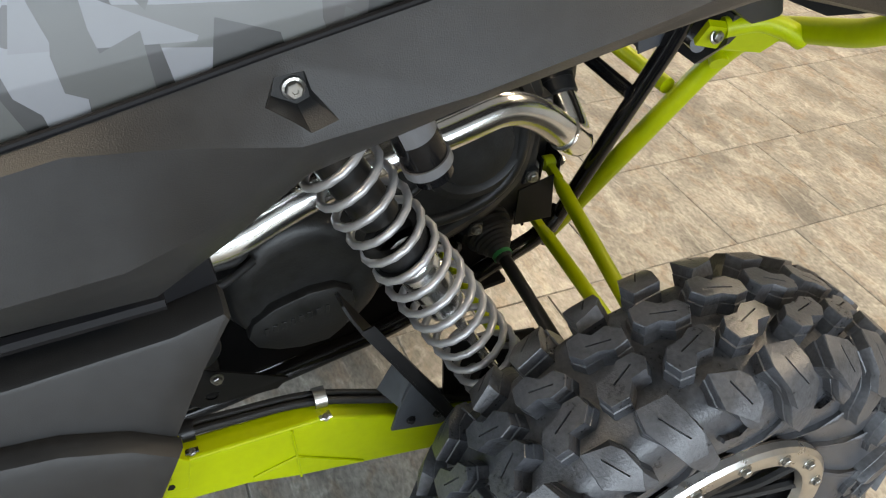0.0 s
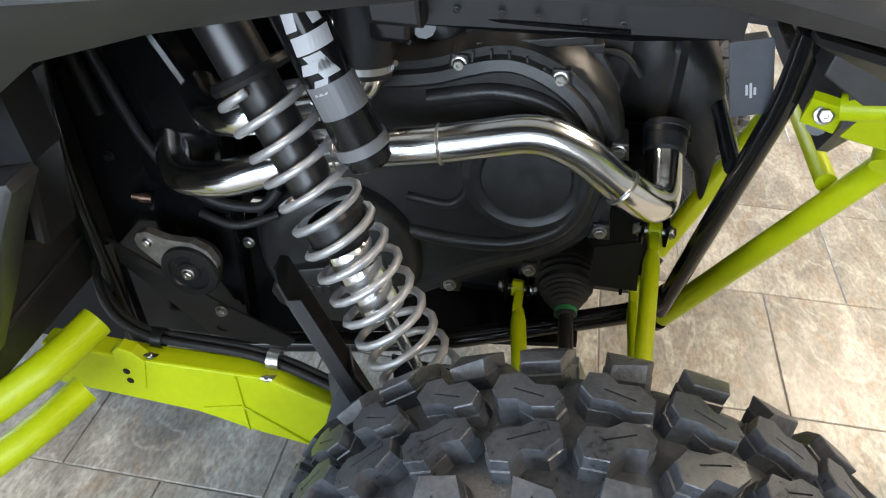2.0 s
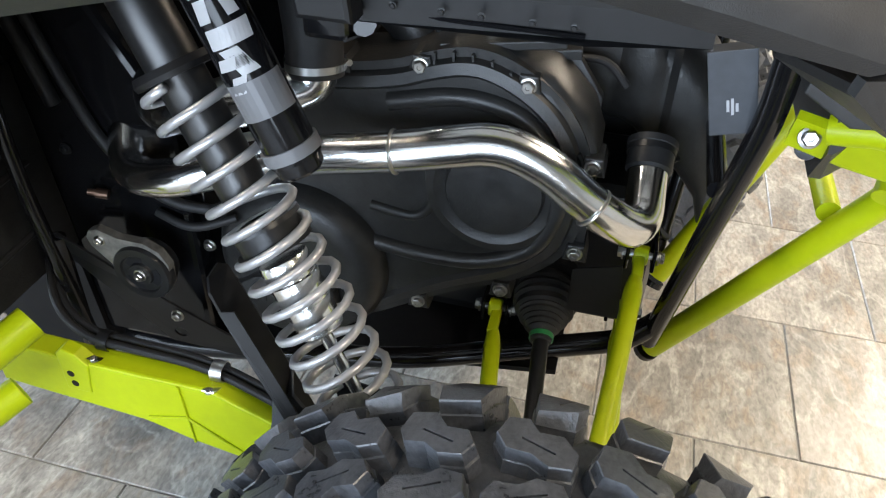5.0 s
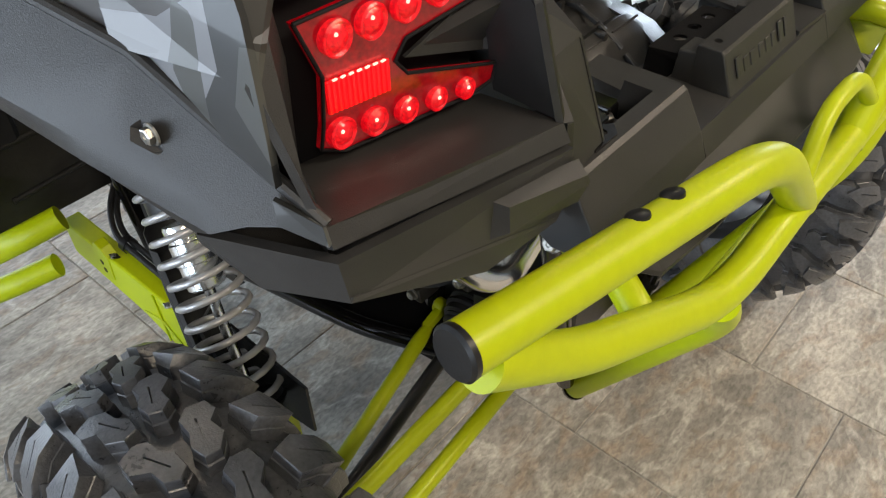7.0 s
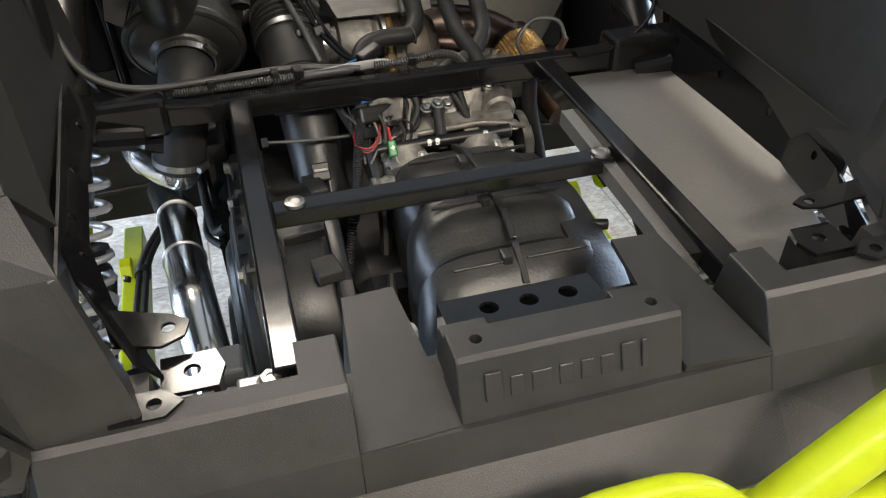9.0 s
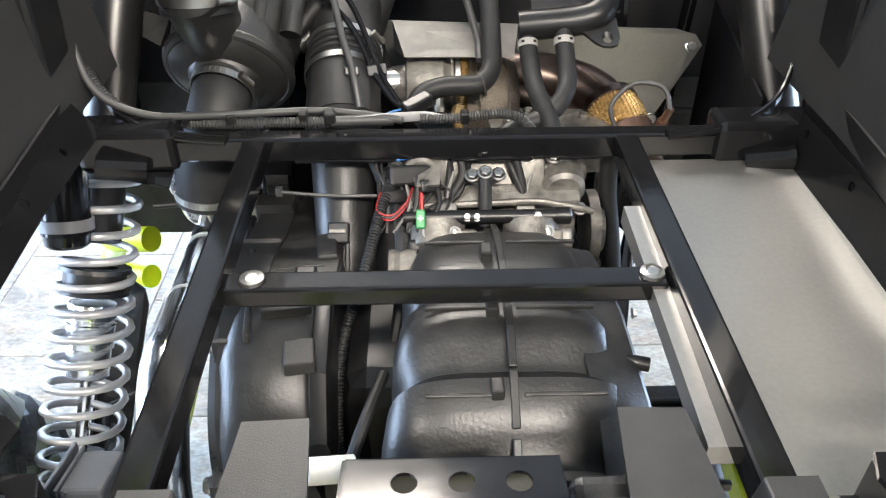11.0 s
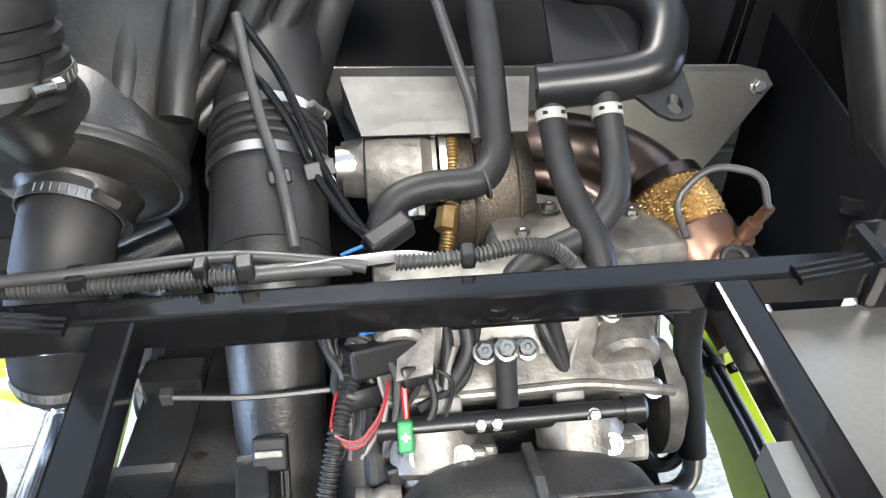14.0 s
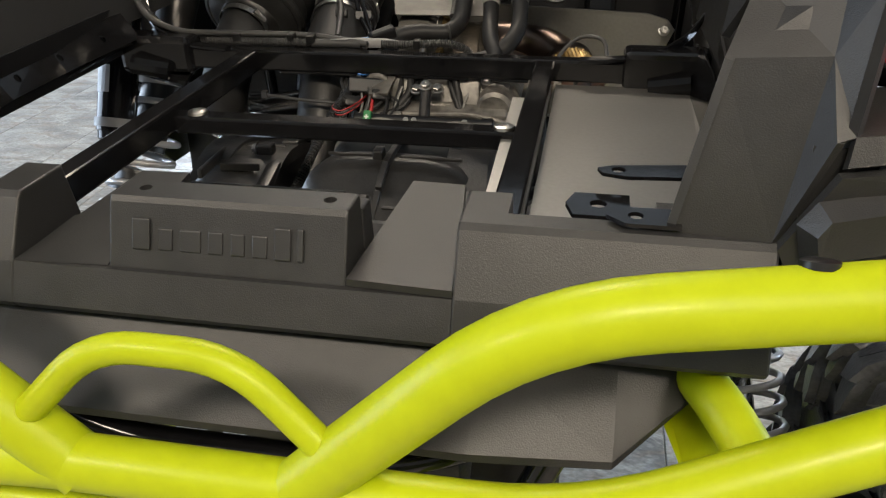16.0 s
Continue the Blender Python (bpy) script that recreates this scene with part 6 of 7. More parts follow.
for k in range(3):
    part("brake_line", tube(B(), [(-0.375, 0.19 - 0.007 * k, 1.036), (-0.39, 0.16 - 0.006 * k, 1.034), (-0.392, 0.06, 1.03), (-0.386, -0.08, 1.028)], 0.003, 8, 0.05), BLACK, utv, "thin black brake line", True)

# clutch case seen from above
bm = loft(B(), [((-0.18, y, z - 0.1), w, 0.1, (0, 0, 1)) for y, z, w in ((0.2, 0.86, 0.045), (0.17, 0.9, 0.055), (0.1, 0.925, 0.058), (0.02, 0.93, 0.058), (-0.04, 0.915, 0.056), (-0.09, 0.865, 0.052), (-0.11, 0.82, 0.048))], 28, 4)
part("clutch_case", bm, ENGINE_PLASTIC, clutch, "black moulded inner clutch case", True)
part("clutch_case_band", loft(B(), [((-0.13, y, z - 0.1), 0.012, 0.1, (0, 0, 1)) for y, z in ((0.15, 0.89), (0.1, 0.92), (0.02, 0.93), (-0.06, 0.905), (-0.1, 0.85))], 20, 5), SATIN, clutch, smooth=True)
for x, y, z, w, l, t in ((-0.205, 0.03, 0.931, 0.006, 0.16, 0.012), (-0.165, 0.0, 0.93, 0.05, 0.006, 0.01), (-0.16, 0.07, 0.926, 0.055, 0.006, 0.012), (-0.135, 0.11, 0.915, 0.022, 0.05, 0.03), (-0.148, -0.045, 0.912, 0.03, 0.04, 0.014)):
    part("case_rib", box(B(), (x, y, z), (w, l, t), (-6, 0, 8), 0.002), ENGINE_PLASTIC, clutch)
part("case_block", box(B(), (-0.15, 0.1, 0.89), (0.06, 0.07, 0.05), (0, 0, 0), 0.008), ENGINE_PLASTIC, clutch)
for x, y, z in ((-0.15, 0.05, 0.935),):
    nut = part("case_bracket", box(B(), (x, y, z), (0.022, 0.016, 0.016), (0, 0, 0), 0.003), SATIN, clutch)
    bolt("bolt", (x - 0.011, y, z), (-1, 0, 0), 0.007, nut)

# air ducts
duct = part("intake_duct", tube(B(), [(-0.13, 0.62, 1.1), (-0.128, 0.42, 1.065), (-0.126, 0.33, 1.028), (-0.124, 0.26, 0.996)], 0.046, 36, 0.1, True), HOSE, utv, "black rubber intake duct", True)
for y, z, w in ((0.372, 1.045, 0.009), (0.328, 1.027, 0.009)):
    clamp("clamp", (-0.127, y, z), (0, 1, 0.42), 0.0468, w, duct)
for k in range(3):
    part("duct_ridge", ring(B(), (-0.127, 0.342 + 0.009 * k, 1.033 + 0.0038 * k), (0, 1, 0.42), 0.0465, 0.0026, 36), HOSE, duct, smooth=True)
part("duct_spigot", tube(B(), [(-0.124, 0.27, 1.0), (-0.124, 0.255, 0.99), (-0.123, 0.225, 0.968), (-0.122, 0.18, 0.92), (-0.12, 0.14, 0.86)], 0.036, 32, 0, True, [0.046, 0.0455, 0.038, 0.0345, 0.0345]), ENGINE_PLASTIC, duct, "black moulded duct spigot", True)
part("duct_seam", tube(B(), [(-0.122, 0.205, 0.985), (-0.121, 0.16, 0.942), (-0.12, 0.118, 0.892)], 0.003, 8, 0), ENGINE_PLASTIC, duct, smooth=True)
cl = part("duct_clip", box(B(), (-0.124, 0.132, 0.93), (0.024, 0.012, 0.024), (-42, 0, 0), 0.002), SATIN, duct, "black moulded clip")
for dx in (-0.0095, 0.0095):
    part("clip_leg", box(B(), (-0.124 + dx, 0.121, 0.91), (0.004, 0.008, 0.042), (-42, 0, 0), 0.001), SATIN, cl)
part("clip_bar", box(B(), (-0.124, 0.126, 0.937), (0.019, 0.004, 0.005), (-42, 0, 0), 0.001), ALLOY, cl)
up = Vector((0.05, -0.52, 0.85)).normalized()
vol = part("blower_housing", lathe(B(), [(-0.09, 0), (-0.09, 0.058), (-0.04, 0.073), (-0.012, 0.0795), (-0.003, 0.0805), (0.002, 0.079), (0.004, 0.0745), (0.003, 0.072), (0.008, 0.066), (0.012, 0.056), (0.014, 0.047), (0.02, 0.0435), (0.036, 0.0415), (0.037, 0)], (-0.266, 0.322, 1.04), (-0.08, -0.72, -0.4), 56), ENGINE_PLASTIC, utv, "black moulded blower housing", True)
part("housing_neck", lathe(B(), [(-0.012, 0.0365), (0.02, 0.0365), (0.07, 0.0368), (0.08, 0.039), (0.09, 0.044)], (-0.274, 0.264, 1.158), (0.02, 0.85, -1), 36), ENGINE_PLASTIC, vol, smooth=True)
part("housing_seam", ring(B(), (-0.2655, 0.327, 1.043), (-0.08, -0.72, -0.4), 0.0785, 0.0028, 56, 6), ENGINE_PLASTIC, vol, smooth=True)
for k in range(4):
    part("housing_rib", tube(B(), [(-0.225 + 0.012 * k, 0.335 + 0.016 * k, 1.09 - 0.014 * k), (-0.195 + 0.025 * k, 0.4 + 0.01 * k, 1.125 - 0.01 * k), (-0.175 + 0.035 * k, 0.52, 1.2 - 0.012 * k)], 0.012, 12, 0.05), ENGINE_PLASTIC, vol, smooth=True)
part("housing_side", loft(B(), [((-0.262, 0.335, 1.05), 0.07, 0.055, (0, -0.4, 0.9)), ((-0.25, 0.4, 1.09), 0.078, 0.07, (0, -0.4, 0.9)), ((-0.235, 0.55, 1.17), 0.08, 0.08, (0, -0.4, 0.9))], 28, 3), ENGINE_PLASTIC, vol, smooth=True)
for x in (-0.315, -0.27, -0.225, -0.185):
    part("housing_flute", tube(B(), [(x, 0.322, 1.088), (x + 0.006, 0.36, 1.128), (x + 0.012, 0.42, 1.165), (x + 0.02, 0.54, 1.25)], 0.013, 12, 0.04), ENGINE_PLASTIC, vol, "moulded flute", True)
part("housing_ear", slab(B(), [(-0.335, 0.31, 1.08), (-0.355, 0.315, 1.09), (-0.352, 0.33, 1.115), (-0.32, 0.32, 1.11)], 0.008), ENGINE_PLASTIC, vol)
neck = part("upper_hose", lathe(B(), [(0, 0.0385), (0.0, 0.0425), (0.026, 0.0425), (0.028, 0.039), (0.032, 0.039), (0.034, 0.0425), (0.042, 0.0425), (0.044, 0.039), (0.048, 0.039), (0.05, 0.0425), (0.085, 0.0425), (0.09, 0.039), (0.2, 0.039), (0.2, 0)], (-0.274, 0.275, 1.136), (0, 0.15, 1), 36), HOSE, utv, "black rubber bellows hose", True)
clamp("clamp", (-0.274, 0.277, 1.15), (0, 0.15, 1), 0.0427, 0.009, neck)
down = part("lower_duct", tube(B(), [(-0.266, 0.31, 1.045), (-0.272, 0.262, 1.015), (-0.294, 0.246, 0.955), (-0.303, 0.243, 0.905)], 0.0355, 32, 0.05), HOSE, utv, "black rubber duct", True)
clamp("clamp", (-0.2675, 0.286, 1.035), (-0.1, -0.7, -0.35), 0.0372, 0.009, down)
clamp("clamp", (-0.3005, 0.2438, 0.916), (-0.15, -0.05, -0.85), 0.0362, 0.009, down)

# turbocharger and exhaust
tur = part("turbocharger", lathe(B(), [(-0.05, 0), (-0.05, 0.025), (-0.03, 0.028), (-0.028, 0.046), (-0.005, 0.052), (0.02, 0.05), (0.03, 0.04), (0.034, 0.04), (0.034, 0.0)], (-0.02, 0.4, 0.985), (1, 0, 0), 40), ALLOY, utv, "cast alloy turbocharger housing", True)
part("compressor_flange", lathe(B(), [(0, 0.03), (0, 0.052), (0.006, 0.052), (0.006, 0.03)], (0.016, 0.4, 0.985), (1, 0, 0), 32), STEEL, tur, smooth=True)
part("turbo_nut", lathe(B(), [(0, 0), (0, 0.02), (0.02, 0.02), (0.02, 0.0)], (-0.075, 0.395, 0.99), (1, 0, 0), 20), STEEL, tur, smooth=True)
wrap = part("wrapped_exhaust", lathe(B(), [(0, 0.02), (0, 0.05), (0.006, 0.056), (0.03, 0.06), (0.06, 0.059), (0.075, 0.052), (0.078, 0.02)], (0.022, 0.385, 0.965), (1, 0.05, 0), 40), WRAP, utv, "woven heat blanket on the exhaust", True)
for x in (0.043, 0.082):
    part("blanket_seam", ring(B(), (x, 0.386, 0.965), (1, 0.05, 0), 0.0598, 0.0018, 40, 6), WRAP, wrap, smooth=True)
part("braided_line", ribbed(B(), [(0.02, 0.42, 1.05), (0.028, 0.37, 1.02), (0.025, 0.34, 0.99), (0.015, 0.3, 0.96)], 0.0065, 0.003, 0.0007), GOLD, utv, "braided metal oil line", True)
part("line_nut", lathe(B(), [(0, 0.0), (0, 0.009), (0.02, 0.01), (0.022, 0)], (0.02, 0.33, 0.985), (-0.2, -0.8, -0.5), 6), GOLD, utv, "golden line fitting")
part("copper_fitting", lathe(B(), [(0, 0.0), (0, 0.006), (0.025, 0.006), (0.025, 0.009), (0.035, 0.009), (0.035, 0)], (-0.005, 0.36, 1.0), (0, -0.6, -0.7), 10), ZINC, utv, smooth=True)
part("exhaust_pipe", tube(B(), [(0.06, 0.43, 0.985), (0.14, 0.42, 0.99), (0.2, 0.385, 0.985), (0.232, 0.33, 0.965), (0.255, 0.27, 0.94)], 0.031, 28, 0.09), BURNT, utv, "heat-tinted exhaust pipe", True)
part("exhaust_pipe_inner", tube(B(), [(0.1, 0.4, 0.97), (0.16, 0.385, 0.965), (0.2, 0.33, 0.94)], 0.018, 20, 0.05), BURNT, utv, "heat-tinted exhaust tube", True)
d = Vector((0.18, -0.62, -0.28)).normalized()


def braid(bm, eye, way, r, length, strands=20, sides=160, rows=56):
    """A woven sleeve: two sets of flat strands crossing over and under."""
    way = Vector(way).normalized()
    up = way.orthogonal().normalized()
    side = way.cross(up)
    rings = []
    for i in range(rows + 1):
        ring_v = []
        for k in range(sides):
            q = 2 * math.pi * k / sides
            a, b = strands * q + 14 * math.pi * i / rows, strands * q - 14 * math.pi * i / rows
            lift = 0.0016 * math.sin(a) * math.copysign(1, math.sin(b)) + 0.0006 * math.sin(b)
            rr = r + lift + 0.003 * math.sin(math.pi * i / rows)
            ring_v.append(bm.verts.new(Vector(eye) + way * (length * i / rows) + rr * (math.cos(q) * up + math.sin(q) * side)))
        rings.append(ring_v)
    for a, b in zip(rings, rings[1:]):
        for k in range(sides):
            bm.faces.new((a[k], a[(k + 1) % sides], b[(k + 1) % sides], b[k]))
    return bm


flex = part("flex_joint", braid(B(), (0.222, 0.352, 0.973), d, 0.034, 0.05), GOLD, utv, "gold-tinted braided flex joint", True)
part("flex_collar", lathe(B(), [(-0.012, 0.031), (-0.01, 0.036), (0.002, 0.0375), (0.004, 0.034)], (0.222, 0.352, 0.973), d, 36), BURNT, flex, smooth=True)
part("flex_cone", lathe(B(), [(0.046, 0.035), (0.05, 0.0378), (0.074, 0.0365), (0.09, 0.03), (0.15, 0.027), (0.15, 0)], (0.222, 0.352, 0.973), d, 32), COPPER, flex, smooth=True)
snr = part("exhaust_sensor", lathe(B(), [(0, 0.011), (0.008, 0.011), (0.008, 0.0075), (0.025, 0.0075), (0.025, 0.005), (0.045, 0.005), (0.045, 0)], (0.265, 0.285, 0.965), (0.25, -0.2, 0.9), 12), COPPER, utv, "steel exhaust sensor", True)
part("sensor_wire", tube(B(), [(0.276, 0.276, 1.005), (0.272, 0.29, 1.03), (0.235, 0.31, 1.03), (0.205, 0.3, 1.0), (0.21, 0.27, 0.985)], 0.0031, 10, 0.03), GREYTUBE, snr, "grey sleeved wire", True)
part("exhaust_ring", ring(B(), (0.245, 0.25, 0.975), (0, -0.7, 0.7), 0.01, 0.003, 20), DARKSTEEL, utv, smooth=True)
shield = part("turbo_shield", slab(B(), [(-0.05, 0.365, 1.04), (0.09, 0.355, 1.043), (0.1, 0.41, 1.065), (-0.066, 0.42, 1.068)], 0.0015), DIM_SHEET, utv, "bent bare aluminium shield")
part("shield_side", slab(B(), [(-0.05, 0.366, 1.039), (-0.066, 0.42, 1.066), (-0.066, 0.44, 1.02)], 0.0015), SHEET, shield)
back = part("rear_heat_plate", slab(B(), [(-0.09, 0.5, 1.04), (0.34, 0.5, 1.022), (0.372, 0.503, 1.012), (0.385, 0.507, 0.995), (0.35, 0.52, 0.905), (0.33, 0.53, 0.855), (0.28, 0.54, 0.82), (-0.05, 0.54, 0.84)], 0.003), SHEET, utv, "bare aluminium heat plate")
for x, y, z in ((0.368, 0.507, 0.994), (0.332, 0.522, 0.868)):
    bolt("rivet", (x, y - 0.004, z), (0.1, -0.9, 0.4), 0.007, back, STEEL)

# coolant tubes and hoses
man = part("coolant_manifold", tube(B(), [(0.094, 0.352, 1.084), (0.16, 0.347, 1.091), (0.192, 0.347, 1.098), (0.21, 0.392, 1.122), (0.19, 0.43, 1.135), (0.125, 0.44, 1.14), (0.11, 0.5, 1.165), (0.13, 0.6, 1.2)], 0.0185, 20, 0.034), SATIN, utv, "black moulded coolant pipe", True)
part("manifold_plate", slab(B(), [(0.112, 0.36, 1.085), (0.18, 0.36, 1.092), (0.19, 0.41, 1.115), (0.16, 0.43, 1.125), (0.16, 0.52, 1.16), (0.115, 0.52, 1.16)], 0.006), DULL, man)
ear = part("manifold_ear", slab(B(), [(0.166, 0.335, 1.086), (0.183, 0.313, 1.078), (0.192, 0.307, 1.076), (0.202, 0.306, 1.0757), (0.21, 0.31, 1.077), (0.2135, 0.319, 1.081), (0.213, 0.345, 1.093), (0.208, 0.37, 1.104)], 0.004), ENGINE_PLASTIC, man)
carve(ear, tube(B(), [(0.198, 0.31, 1.06), (0.198, 0.328, 1.1)], 0.0065, 14))
ear = part("manifold_ear", slab(B(), [(0.19, 0.42, 1.12), (0.235, 0.43, 1.12), (0.245, 0.455, 1.13), (0.225, 0.47, 1.14), (0.19, 0.46, 1.14)], 0.004), ENGINE_PLASTIC, man)
for (x, y, z), rest in (((0.104, 0.338, 1.068), [(0.106, 0.31, 1.045), (0.11, 0.275, 1.03), (0.125, 0.235, 1.01), (0.125, 0.2, 0.98)]), ((0.147, 0.33, 1.074), [(0.15, 0.3, 1.045), (0.145, 0.27, 1.03), (0.12, 0.25, 1.01), (0.07, 0.235, 1.0), (0.045, 0.21, 0.985)])):
    hose = part("coolant_hose", tube(B(), [(x, y + 0.014, z + 0.014), (x, y, z), *rest], 0.0116, 18, 0.035), HOSE, utv, "black rubber coolant hose", True)
    lathe_b = lathe(B(), [(-0.0045, 0.0116), (-0.0045, 0.0128), (0.0045, 0.0128), (0.0045, 0.0116), (-0.0045, 0.0116)], (x, y - 0.002, z - 0.002), (0, -0.75, -0.65), 24)
    band = part("hose_band", lathe_b, MATTE_BAND, hose, "pale slotted spring band", True)
    for e in (-1, 1):
        part("band_slot", box(B(), (x + e * 0.0072, y - 0.0095, z + 0.0065), (0.0036, 0.0024, 0.0022), (41, 0, 0)), DULL, band)
big = part("breather_hose", tube(B(), [(0.02, 0.62, 1.3), (0.045, 0.5, 1.2), (0.06, 0.4, 1.1), (0.06, 0.325, 1.04), (0.045, 0.303, 1.028), (0.0, 0.3, 1.03), (-0.03, 0.29, 1.025), (-0.045, 0.255, 1.0)], 0.0125, 18, 0.04), HOSE, utv, "thick black rubber hose", True)
part("cable_tie", ring(B(), (0.047, 0.304, 1.028), (1, 0.2, 0.2), 0.0128, 0.0015, 20), GREYTUBE, big)
part("filler_hose", tube(B(), [(0.1, 0.75, 1.3), (0.0, 0.6, 1.2), (-0.06, 0.5, 1.13), (-0.09, 0.475, 1.06), (-0.12, 0.5, 0.97)], 0.019, 18, 0.06), HOSE, utv, "thick black rubber hose", True)
part("hanging_lead", tube(B(), [(0.015, 0.47, 1.14), (0.03, 0.41, 1.1), (0.045, 0.37, 1.06), (0.045, 0.34, 1.045)], 0.005, 10, 0.03), GREYTUBE, utv, "grey sleeved lead", True)
part("lead_plug", box(B(), (0.0, 0.5, 1.15), (0.04, 0.04, 0.05), (20, 20, 30), 0.006), SATIN, utv, "black lead plug")
# harness over the cross rail
har = part("wiring_harness", tube(B(), [(-0.41, 0.24, 1.13), (-0.385, 0.2, 1.07), (-0.33, 0.195, 1.045), (-0.24, 0.2, 1.045), (-0.14, 0.215, 1.042), (-0.075, 0.205, 1.038), (-0.05, 0.2, 1.035)], 0.0044, 12, 0.06), GREYTUBE, utv, "grey sleeved wiring harness", True)
part("harness_conduit", ribbed(B(), [(-0.41, 0.24, 1.1), (-0.37, 0.208, 1.05), (-0.3, 0.2, 1.034), (-0.2, 0.2, 1.034), (-0.13, 0.201, 1.034)], 0.0056, 0.0034, 0.0008), GREYTUBE, har, "grey corrugated conduit", True)
part("harness_sleeve", tube(B(), [(-0.13, 0.201, 1.034), (-0.1, 0.203, 1.034), (-0.06, 0.204, 1.034)], 0.0064, 12, 0.02), GREYTUBE, har, "grey foil sleeve", True)
part("foil_wrap", loft(B(), [((-0.1, 0.203, 1.034), 0.008, 0.0075, (0, -0.4, 1)), ((-0.06, 0.207, 1.035), 0.02, 0.0085, (0, -0.4, 1)), ((-0.03, 0.21, 1.035), 0.024, 0.008, (0, -0.4, 1)), ((0.0, 0.205, 1.034), 0.01, 0.006, (0, -0.4, 1))], 14, 2), GREY, har, "pale taped wire bundle", True)
part("harness_conduit", ribbed(B(), [(-0.03, 0.203, 1.035), (0.02, 0.203, 1.036), (0.06, 0.21, 1.038), (0.085, 0.215, 1.03), (0.1, 0.218, 1.01)], 0.0052, 0.0032, 0.0008), GREYTUBE, har, smooth=True)
for k, x in enumerate((-0.24, -0.131)):
    part("harness_clip", box(B(), (x, 0.202, 1.04), (0.013, 0.016, 0.013), (0, 0, 10), 0.002), SATIN, har, "black clip")
for x, y, z in ((-0.29, 0.202, 1.04), (-0.16, 0.203, 1.04), (0.02, 0.203, 1.037)):
    part("harness_clip", box(B(), (x, y, z), (0.01, 0.015, 0.013), (0, 0, 0), 0.002), SATIN, har)
cn = part("wire_connector", box(B(), (-0.033, 0.224, 1.043), (0.036, 0.016, 0.016), (10, -14, 30), 0.003), SATIN, utv, "black wire connector")
part("connector_wire", tube(B(), [(-0.052, 0.217, 1.04), (-0.06, 0.213, 1.04), (-0.067, 0.211, 1.038)], 0.0013, 8, 0.01), BLUE, cn, smooth=True)
for run in ([(-0.211, 0.450, 1.115), (-0.156, 0.390, 1.113), (-0.121, 0.345, 1.103), (-0.099, 0.320, 1.076), (-0.088, 0.300, 1.050), (-0.062, 0.262, 1.027), (-0.040, 0.240, 1.023)], [(-0.141, 0.400, 1.135), (-0.108, 0.345, 1.112), (-0.091, 0.318, 1.079), (-0.077, 0.296, 1.047), (-0.055, 0.258, 1.027), (-0.038, 0.240, 1.021)]):
    part("control_cable", tube(B(), run, 0.0036, 10, 0.06), BLACK, utv, "thin black control cable", True)
part("cable_clip", box(B(), (-0.082, 0.299, 1.052), (0.024, 0.006, 0.012), (-30, 0, 20), 0.001), GREYTUBE, utv, "grey cable clip")
part("support_rod", tube(B(), [(-0.140, 0.390, 1.139), (-0.132, 0.350, 1.115), (-0.121, 0.310, 1.083), (-0.111, 0.285, 1.067), (-0.104, 0.252, 1.05), (-0.098, 0.218, 1.04)], 0.0044, 12, 0.03), GREYTUBE, utv, "grey sleeved rod", True)
part("rod_clip", box(B(), (-0.111, 0.285, 1.057), (0.018, 0.01, 0.012), (-30, 0, 10), 0.002), SATIN, utv)
for s in (-1, 1):
    for k in range(3):
        part("hard_line", tube(B(), mirrored(s, [(-0.4, 0.25, 1.08), (-0.37, 0.2, 1.045 + 0.004 * k), (-0.31, 0.18 - 0.006 * k, 1.034), (-0.24, 0.172 - 0.006 * k, 1.032)]), 0.0032, 8, 0.05), BLACK, utv, "thin black brake line", True)
# right of the engine
chan = part("cast_channel", slab(B(), [(0.168, 0.045, 1.0), (0.19, 0.045, 1.0), (0.192, -0.235, 0.985), (0.17, -0.235, 0.985)], 0.02), SHEET, utv, "bare aluminium channel bar")
part("channel_lip", slab(B(), [(0.19, 0.045, 1.003), (0.2, 0.045, 0.99), (0.2, -0.235, 0.975), (0.192, -0.235, 0.988)], 0.003), SHEET, chan)
part("oil_hose", tube(B(), [(0.19, 0.2, 1.0), (0.188, 0.19, 0.95), (0.195, 0.17, 0.9), (0.198, 0.15, 0.86)], 0.011, 14, 0.04), HOSE, utv, "black sleeved oil hose", True)
part("oil_elbow", tube(B(), [(0.198, 0.15, 0.862), (0.2, 0.145, 0.84), (0.19, 0.14, 0.825), (0.165, 0.14, 0.825)], 0.008, 12, 0.02), STEEL, utv, "steel elbow fitting", True)
part("lifting_eye", ring(B(), (0.178, 0.165, 0.855), (0.1, -0.8, 0.6), 0.017, 0.0065, 24), SATIN, utv, "black ring bracket", True)
part("pump_flange", lathe(B(), [(0, 0), (0, 0.045), (0.012, 0.045), (0.014, 0.03), (0.02, 0.03), (0.02, 0)], (0.165, 0.18, 0.9), (1, 0, 0), 28), ALLOY, utv, "cast alloy flange", True)
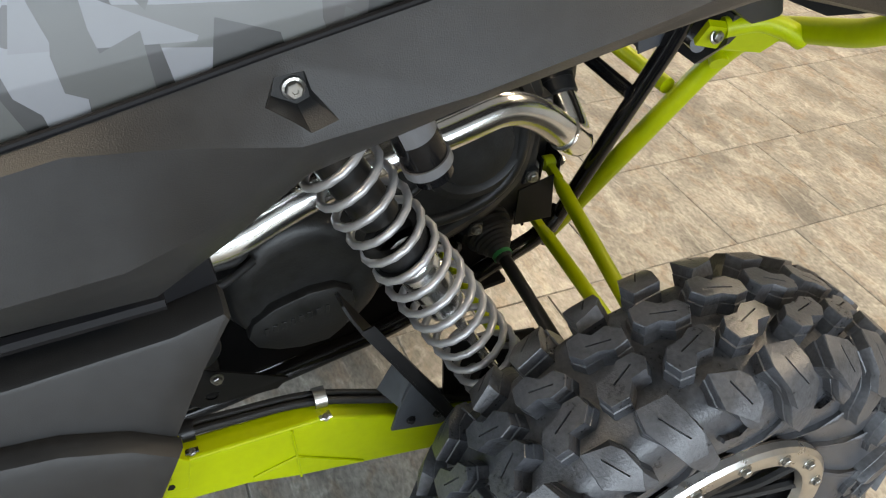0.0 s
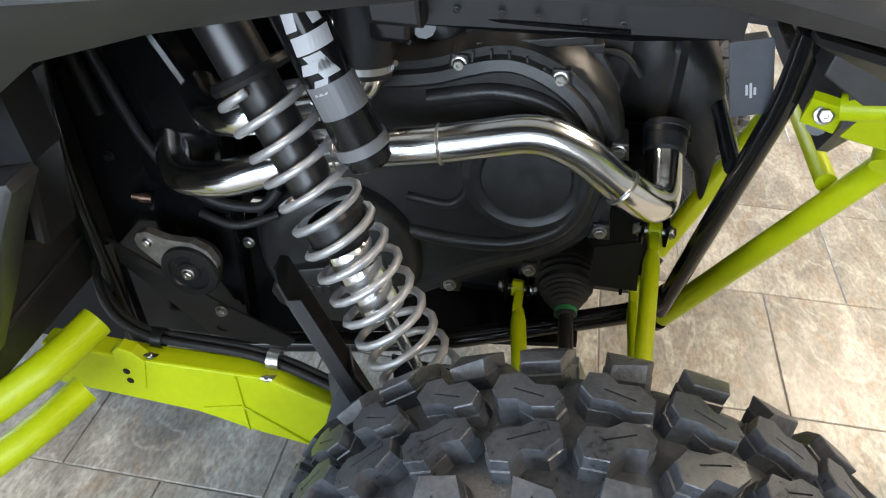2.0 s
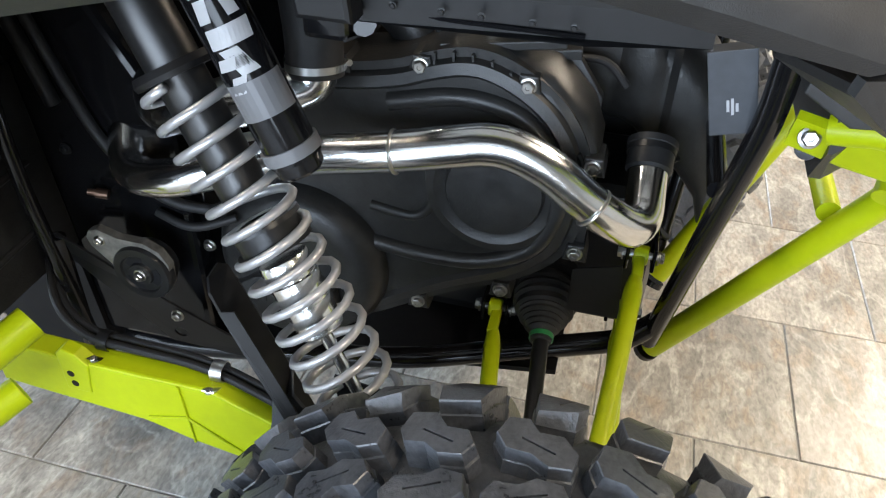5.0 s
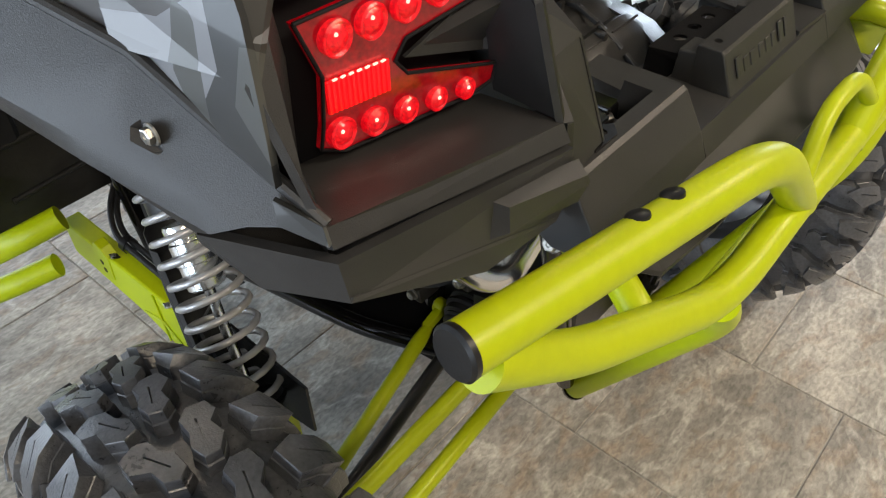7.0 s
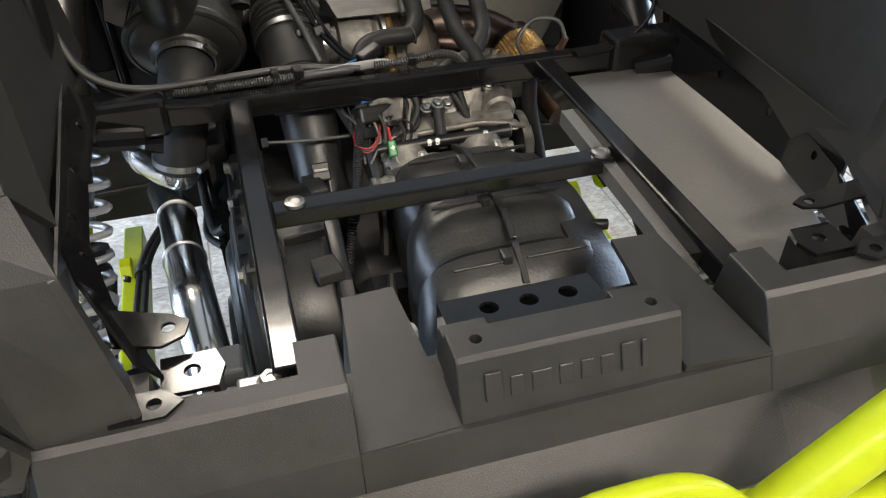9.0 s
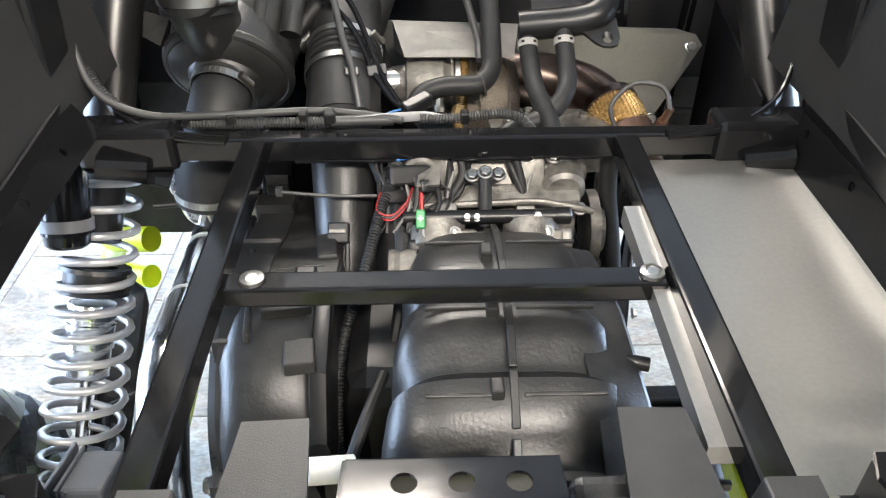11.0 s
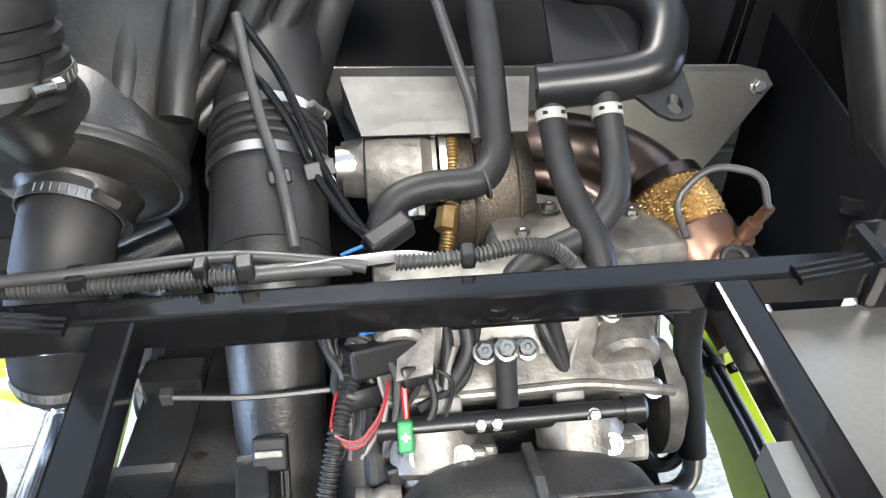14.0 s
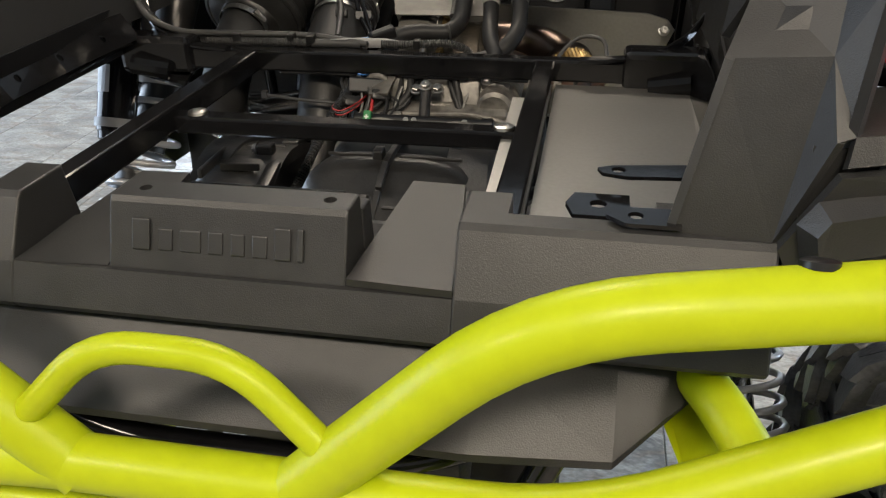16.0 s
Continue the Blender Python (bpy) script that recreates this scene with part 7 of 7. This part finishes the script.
sh = part("floor_heat_shield", grid(B(), [[(0.212, 0.165, 1.0), (0.212, -0.295, 1.0)], [(0.36, 0.165, 1.0), (0.352, -0.2, 1.0)], [(0.378, 0.165, 1.0004), (0.368, -0.2, 1.0004)], [(0.384, 0.165, 1.0015), (0.374, -0.2, 1.0015)]], 0.002), SHEET, utv, "bare aluminium floor heat shield")
part("shield_tail", slab(B(), [(0.212, -0.295, 1.0005), (0.212, -0.15, 1.0005), (0.352, -0.19, 1.0005), (0.342, -0.232, 1.0005), (0.31, -0.25, 1.0005), (0.29, -0.295, 1.0005)], 0.002), SHEET, sh)


# ---- floor tiles ----
def tile_mesh(name, parts_):
    bm = B()
    for x, y in parts_:
        w, h, t, e = 0.2157, 0.2157, 0.012, 0.002
        low = [bm.verts.new((x + a * w, y + b * w, -0.012)) for a, b in ((-1, -1), (1, -1), (1, 1), (-1, 1))]
        mid = [bm.verts.new((x + a * w, y + b * w, -e)) for a, b in ((-1, -1), (1, -1), (1, 1), (-1, 1))]
        up = [bm.verts.new((x + a * (w - e), y + b * (w - e), 0)) for a, b in ((-1, -1), (1, -1), (1, 1), (-1, 1))]
        bm.faces.new(up)
        for r, q in ((low, mid), (mid, up)):
            for i in range(4):
                bm.faces.new((r[i], r[(i + 1) % 4], q[(i + 1) % 4], q[i]))
    me = bpy.data.meshes.new(name)
    bm.to_mesh(me)
    bm.free()
    me.materials.append(TILE)
    return me


PITCH = 0.435
one = tile_mesh("tile", [(0, 0)])
far = []
for i in range(-14, 14):
    for j in range(-15, 18):
        x, y = 0.06 + PITCH * (i + 0.5), -0.404 + PITCH * (j + 0.5 + (0.5 if i % 2 == 0 else 0.0))
        if not (-5.9 < x < 5.9 and -5.9 < y < 7.4):
            continue
        if -2.6 < x < 2.2 and -2.6 < y < 3.0:
            t = new("tile", one)
            t.parent = floor
            t.location = (x, y, 0)
        else:
            far.append((x, y))
rest = new("tile_field", tile_mesh("tile_field", far))
rest.parent = floor
tagged(rest, "same stone tiles further off", kind="stuff")
